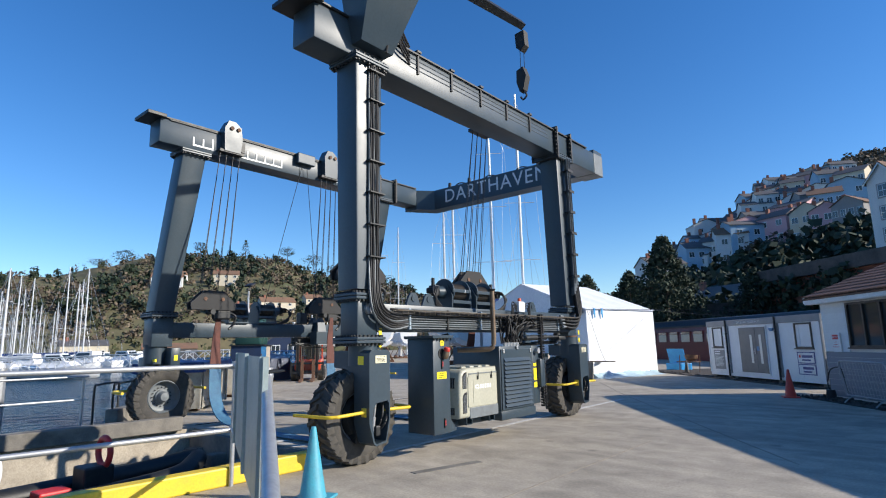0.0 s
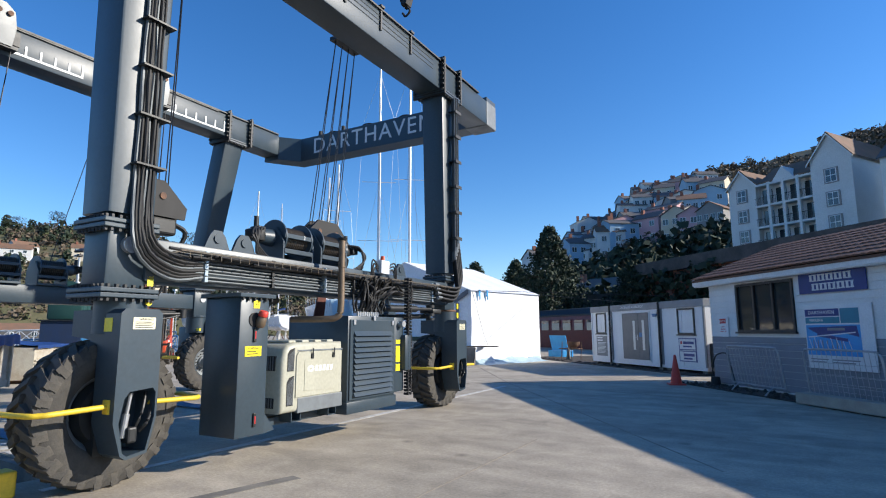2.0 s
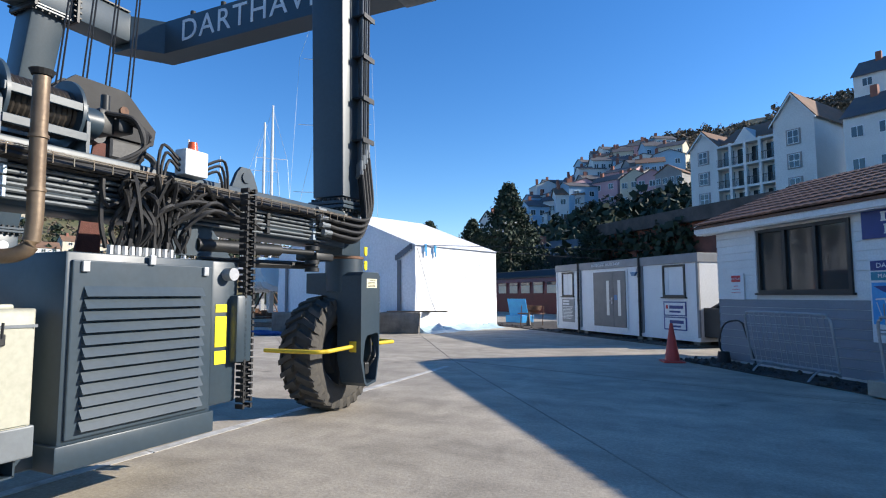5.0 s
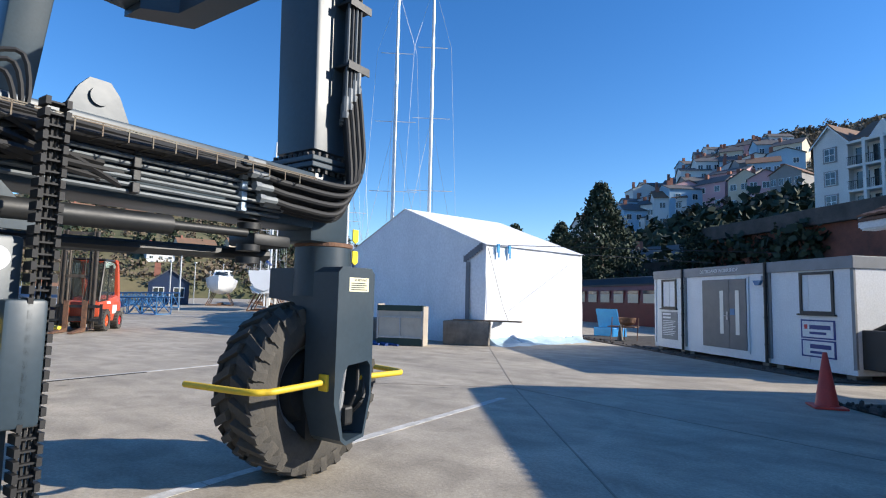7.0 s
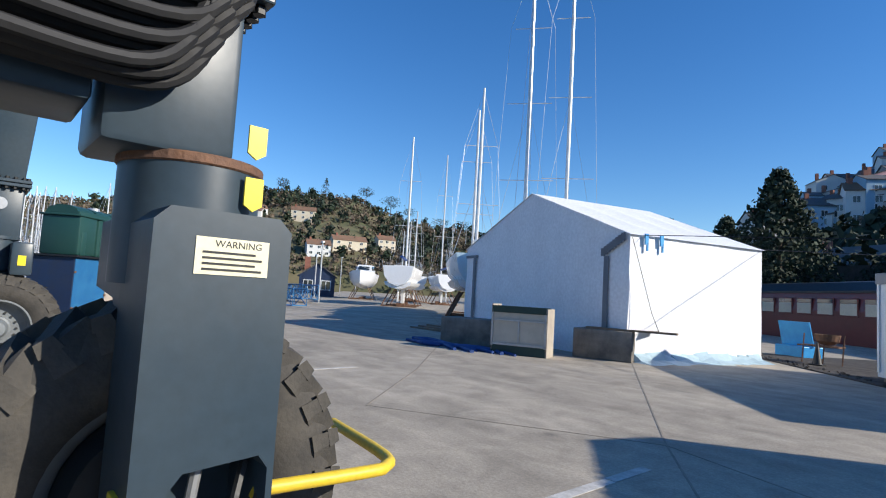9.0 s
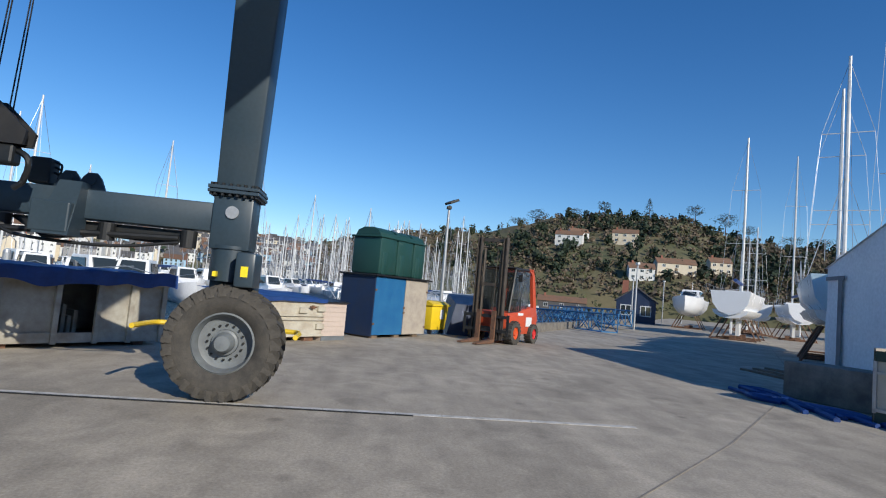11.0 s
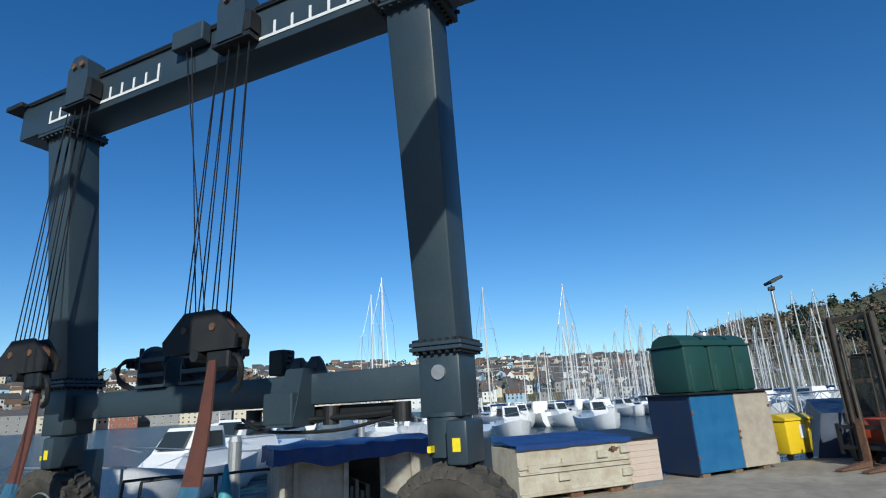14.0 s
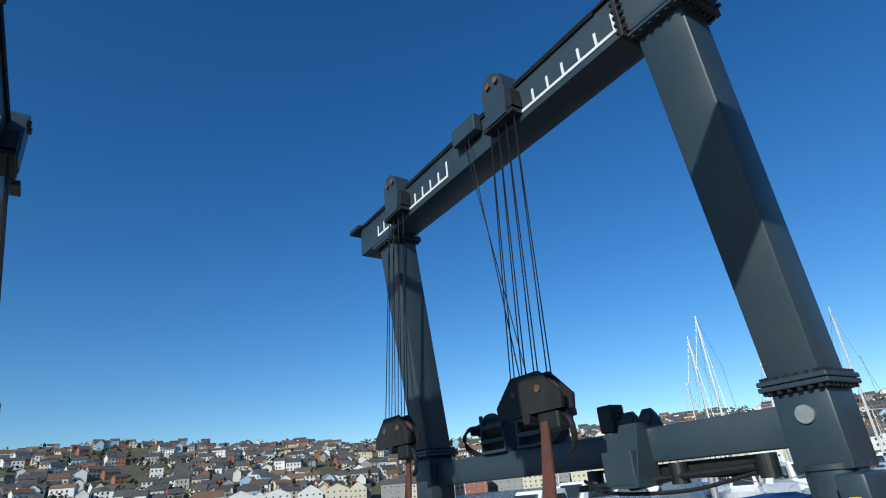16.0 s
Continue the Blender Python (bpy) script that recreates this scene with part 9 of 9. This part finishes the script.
for k in range(70):
    copy_thing(mprotos[rng.randrange(2)] if k % 3 else protos[rng.randrange(3)], Matrix.Translation(polar(rng.uniform(80, 118), rng.uniform(52, 190), -0.65)) @ Matrix.Rotation(radians(rng.choice((35, 215)) + rng.uniform(-10, 10)), 4, "Z"))
for k in range(46):
    copy_thing(mprotos[rng.randrange(2)], Matrix.Translation(polar(rng.uniform(83, 112), rng.uniform(68, 125), -0.65)) @ Matrix.Rotation(radians(rng.choice((35, 215)) + rng.uniform(-10, 10)), 4, "Z"))
for az, r in ((84, 90), (81.5, 120), (79, 150), (77.5, 100), (74, 130), (72.5, 95), (76, 75)):
    copy_thing(mprotos[rng.randrange(2)], Matrix.Translation(polar(az, r, -0.65)) @ Matrix.Rotation(radians(rng.uniform(0, 360)), 4, "Z"))
bm = B()
for row in range(7):
    r = 83 + row * 22
    for i in range(12):
        a, b = 78 + i * 2.2, 78 + (i + 1) * 2.2
        hexa(bm, [polar(a, r, -0.75), polar(b, r, -0.75), polar(b, r + 2, -0.75), polar(a, r + 2, -0.75)], [polar(a, r, -0.3), polar(b, r, -0.3), polar(b, r + 2, -0.3), polar(a, r + 2, -0.3)])
single("pontoon", bm, WOOD, "floating timber walkways between the moored boats", "pontoon", "structure")
# dark inflatable boat in the lifting dock
rib = thing("inflatable_boat", pose(-9.75, 3.4, -0.68, 0, 0, 97) @ Matrix.Scale(0.63, 4), "dark grey inflatable workboat with lifebuoys moored in the dock", "inflatable boat")
for s in (-1, 1):
    bm = B()
    ring_tube(bm, bent([(-2.75, s * 0.85, 0.25), (-2.3, s * 0.87, 0.26), (0, s * 0.9, 0.3), (1.6, s * 0.75, 0.38), (2.4, s * 0.25, 0.55), (2.6, 0, 0.6)], 5), 0.27, 12)
    part("tube", bm, STEEL_D, rib, local=True, smooth=40)
bm = B()
box(bm, -2.4, -0.7, -0.05, 1.8, 0.7, 0.1)
part("deck", bm, STEEL_D, rib, local=True)
bm = B()
box(bm, -0.5, -0.35, 0.1, 0.2, 0.35, 0.9, None, 0.05)
part("console", bm, STEEL_D, rib, local=True)
bm = B()
box(bm, -1.4, -0.3, 0.1, -0.7, 0.3, 0.5, None, 0.05)
part("seat", bm, SIGNRED, rib, "faded red seat", local=True)
for s in (-1, 1):
    bm = B()
    box(bm, -2.95, s * 0.33 - 0.2, 0.35, -2.35, s * 0.33 + 0.2, 0.95, None, 0.1)
    box(bm, -2.8, s * 0.33 - 0.09, -0.3, -2.5, s * 0.33 + 0.09, 0.4, None, 0.03)
    eng = part("outboard_engine", bm, BLACK, rib, local=True)
    bm = B()
    box(bm, -2.957, s * 0.33 - 0.12, 0.62, -2.945, s * 0.33 + 0.12, 0.72)
    part("cowl_badge", bm, WHITE, eng, local=True)
for x, y, mt, lab in ((-2.0, 0.75, WHITE, "sun-bleached white lifebuoy"), (0.0, -0.15, SIGNRED, "faded red lifebuoy")):
    bm = B()
    lathe(bm, [(0.33 + 0.085 * math.cos(k * math.tau / 10), 0.07 * math.sin(k * math.tau / 10)) for k in range(11)], (x, y, 0.98 if x < -1 else 1.2), "x", 24)
    part("lifebuoy", bm, mt, rib, lab, local=True, smooth=60)

# white lattice gangway, blue bridge, and the pale boathouse
def lattice(name, p, q, h, w, mt, label):
    p, q = Vector(p), Vector(q)
    g = thing(name, Matrix.Translation(p), label, "gangway")
    n = 14
    d = (q - p) / n
    side = Vector((-d.y, d.x, 0)).normalized() * w
    for s in (-0.5, 0.5):
        o = side * s
        bm = B()
        ring_tube(bm, [p + o, q + o], 0.05, 6)
        ring_tube(bm, [p + o + Vector((0, 0, h)), q + o + Vector((0, 0, h))], 0.05, 6)
        for i in range(n):
            a = p + o + d * i
            ring_tube(bm, [a, a + d + Vector((0, 0, h))], 0.03, 5)
            ring_tube(bm, [a, a + Vector((0, 0, h))], 0.03, 5)
            ring_tube(bm, [a + Vector((0, 0, h)), a + d], 0.03, 5)
        part("truss", bm, mt, g)
    bm = B()
    hexa(bm, [p - side * 0.5, p + side * 0.5, q + side * 0.5, q - side * 0.5], [v + Vector((0, 0, 0.06)) for v in (p - side * 0.5, p + side * 0.5, q + side * 0.5, q - side * 0.5)])
    part("deck", bm, mt, g)


lattice("gangway", (-46, 23, 0.2), (-62, 8, -0.3), 1.4, 1.3, MASTM, "white lattice gangway sloping to the pontoons")
lattice("gangway", (-38, 26.5, 0.0), (-52, 20.5, -0.3), 1.1, 1.3, BLUEP, "blue lattice bridge down to the pontoons")
lattice("gangway", (-44, 30, 0.3), (-60, 30, 0.1), 1.1, 1.3, BLUEP, "blue lattice bridge along the quay")
house("boathouse", facing(polar(79.2, 185, -0.4)), 12, 8, 4.0, 1.6, WALLS[1], ROOFS[0], "pale boathouse on timber piles", 1, 4)
house("boathouse", facing(polar(72.8, 180, -0.6)), 15, 7, 2.8, 1.6, ROOFS[0], ROOFS[1], "low dark boat shed by the water", 1, 3)
house("boathouse", facing((-71, 41, 0.0)), 4.5, 4, 2.6, 1.6, NAVY, ROOFS[0], "small dark blue quayside hut", 1, 2, True)
for x, y, h in ((-47, 32.2, 5.0), (-58, 37, 4.5), (-75, 49, 5.5), (-90, 60, 5.0)):
    bm = B()
    ring_tube(bm, [(x, y, -2), (x, y, h)], [0.08, 0.06], 8)
    box(bm, x - 0.2, y - 0.1, h, x + 0.2, y + 0.1, h + 0.15)
    single("lamp_post", bm, ALU, "thin grey lamp post along the quay", "lamp post", origin=(x, y, 0), group="quay lamp posts")
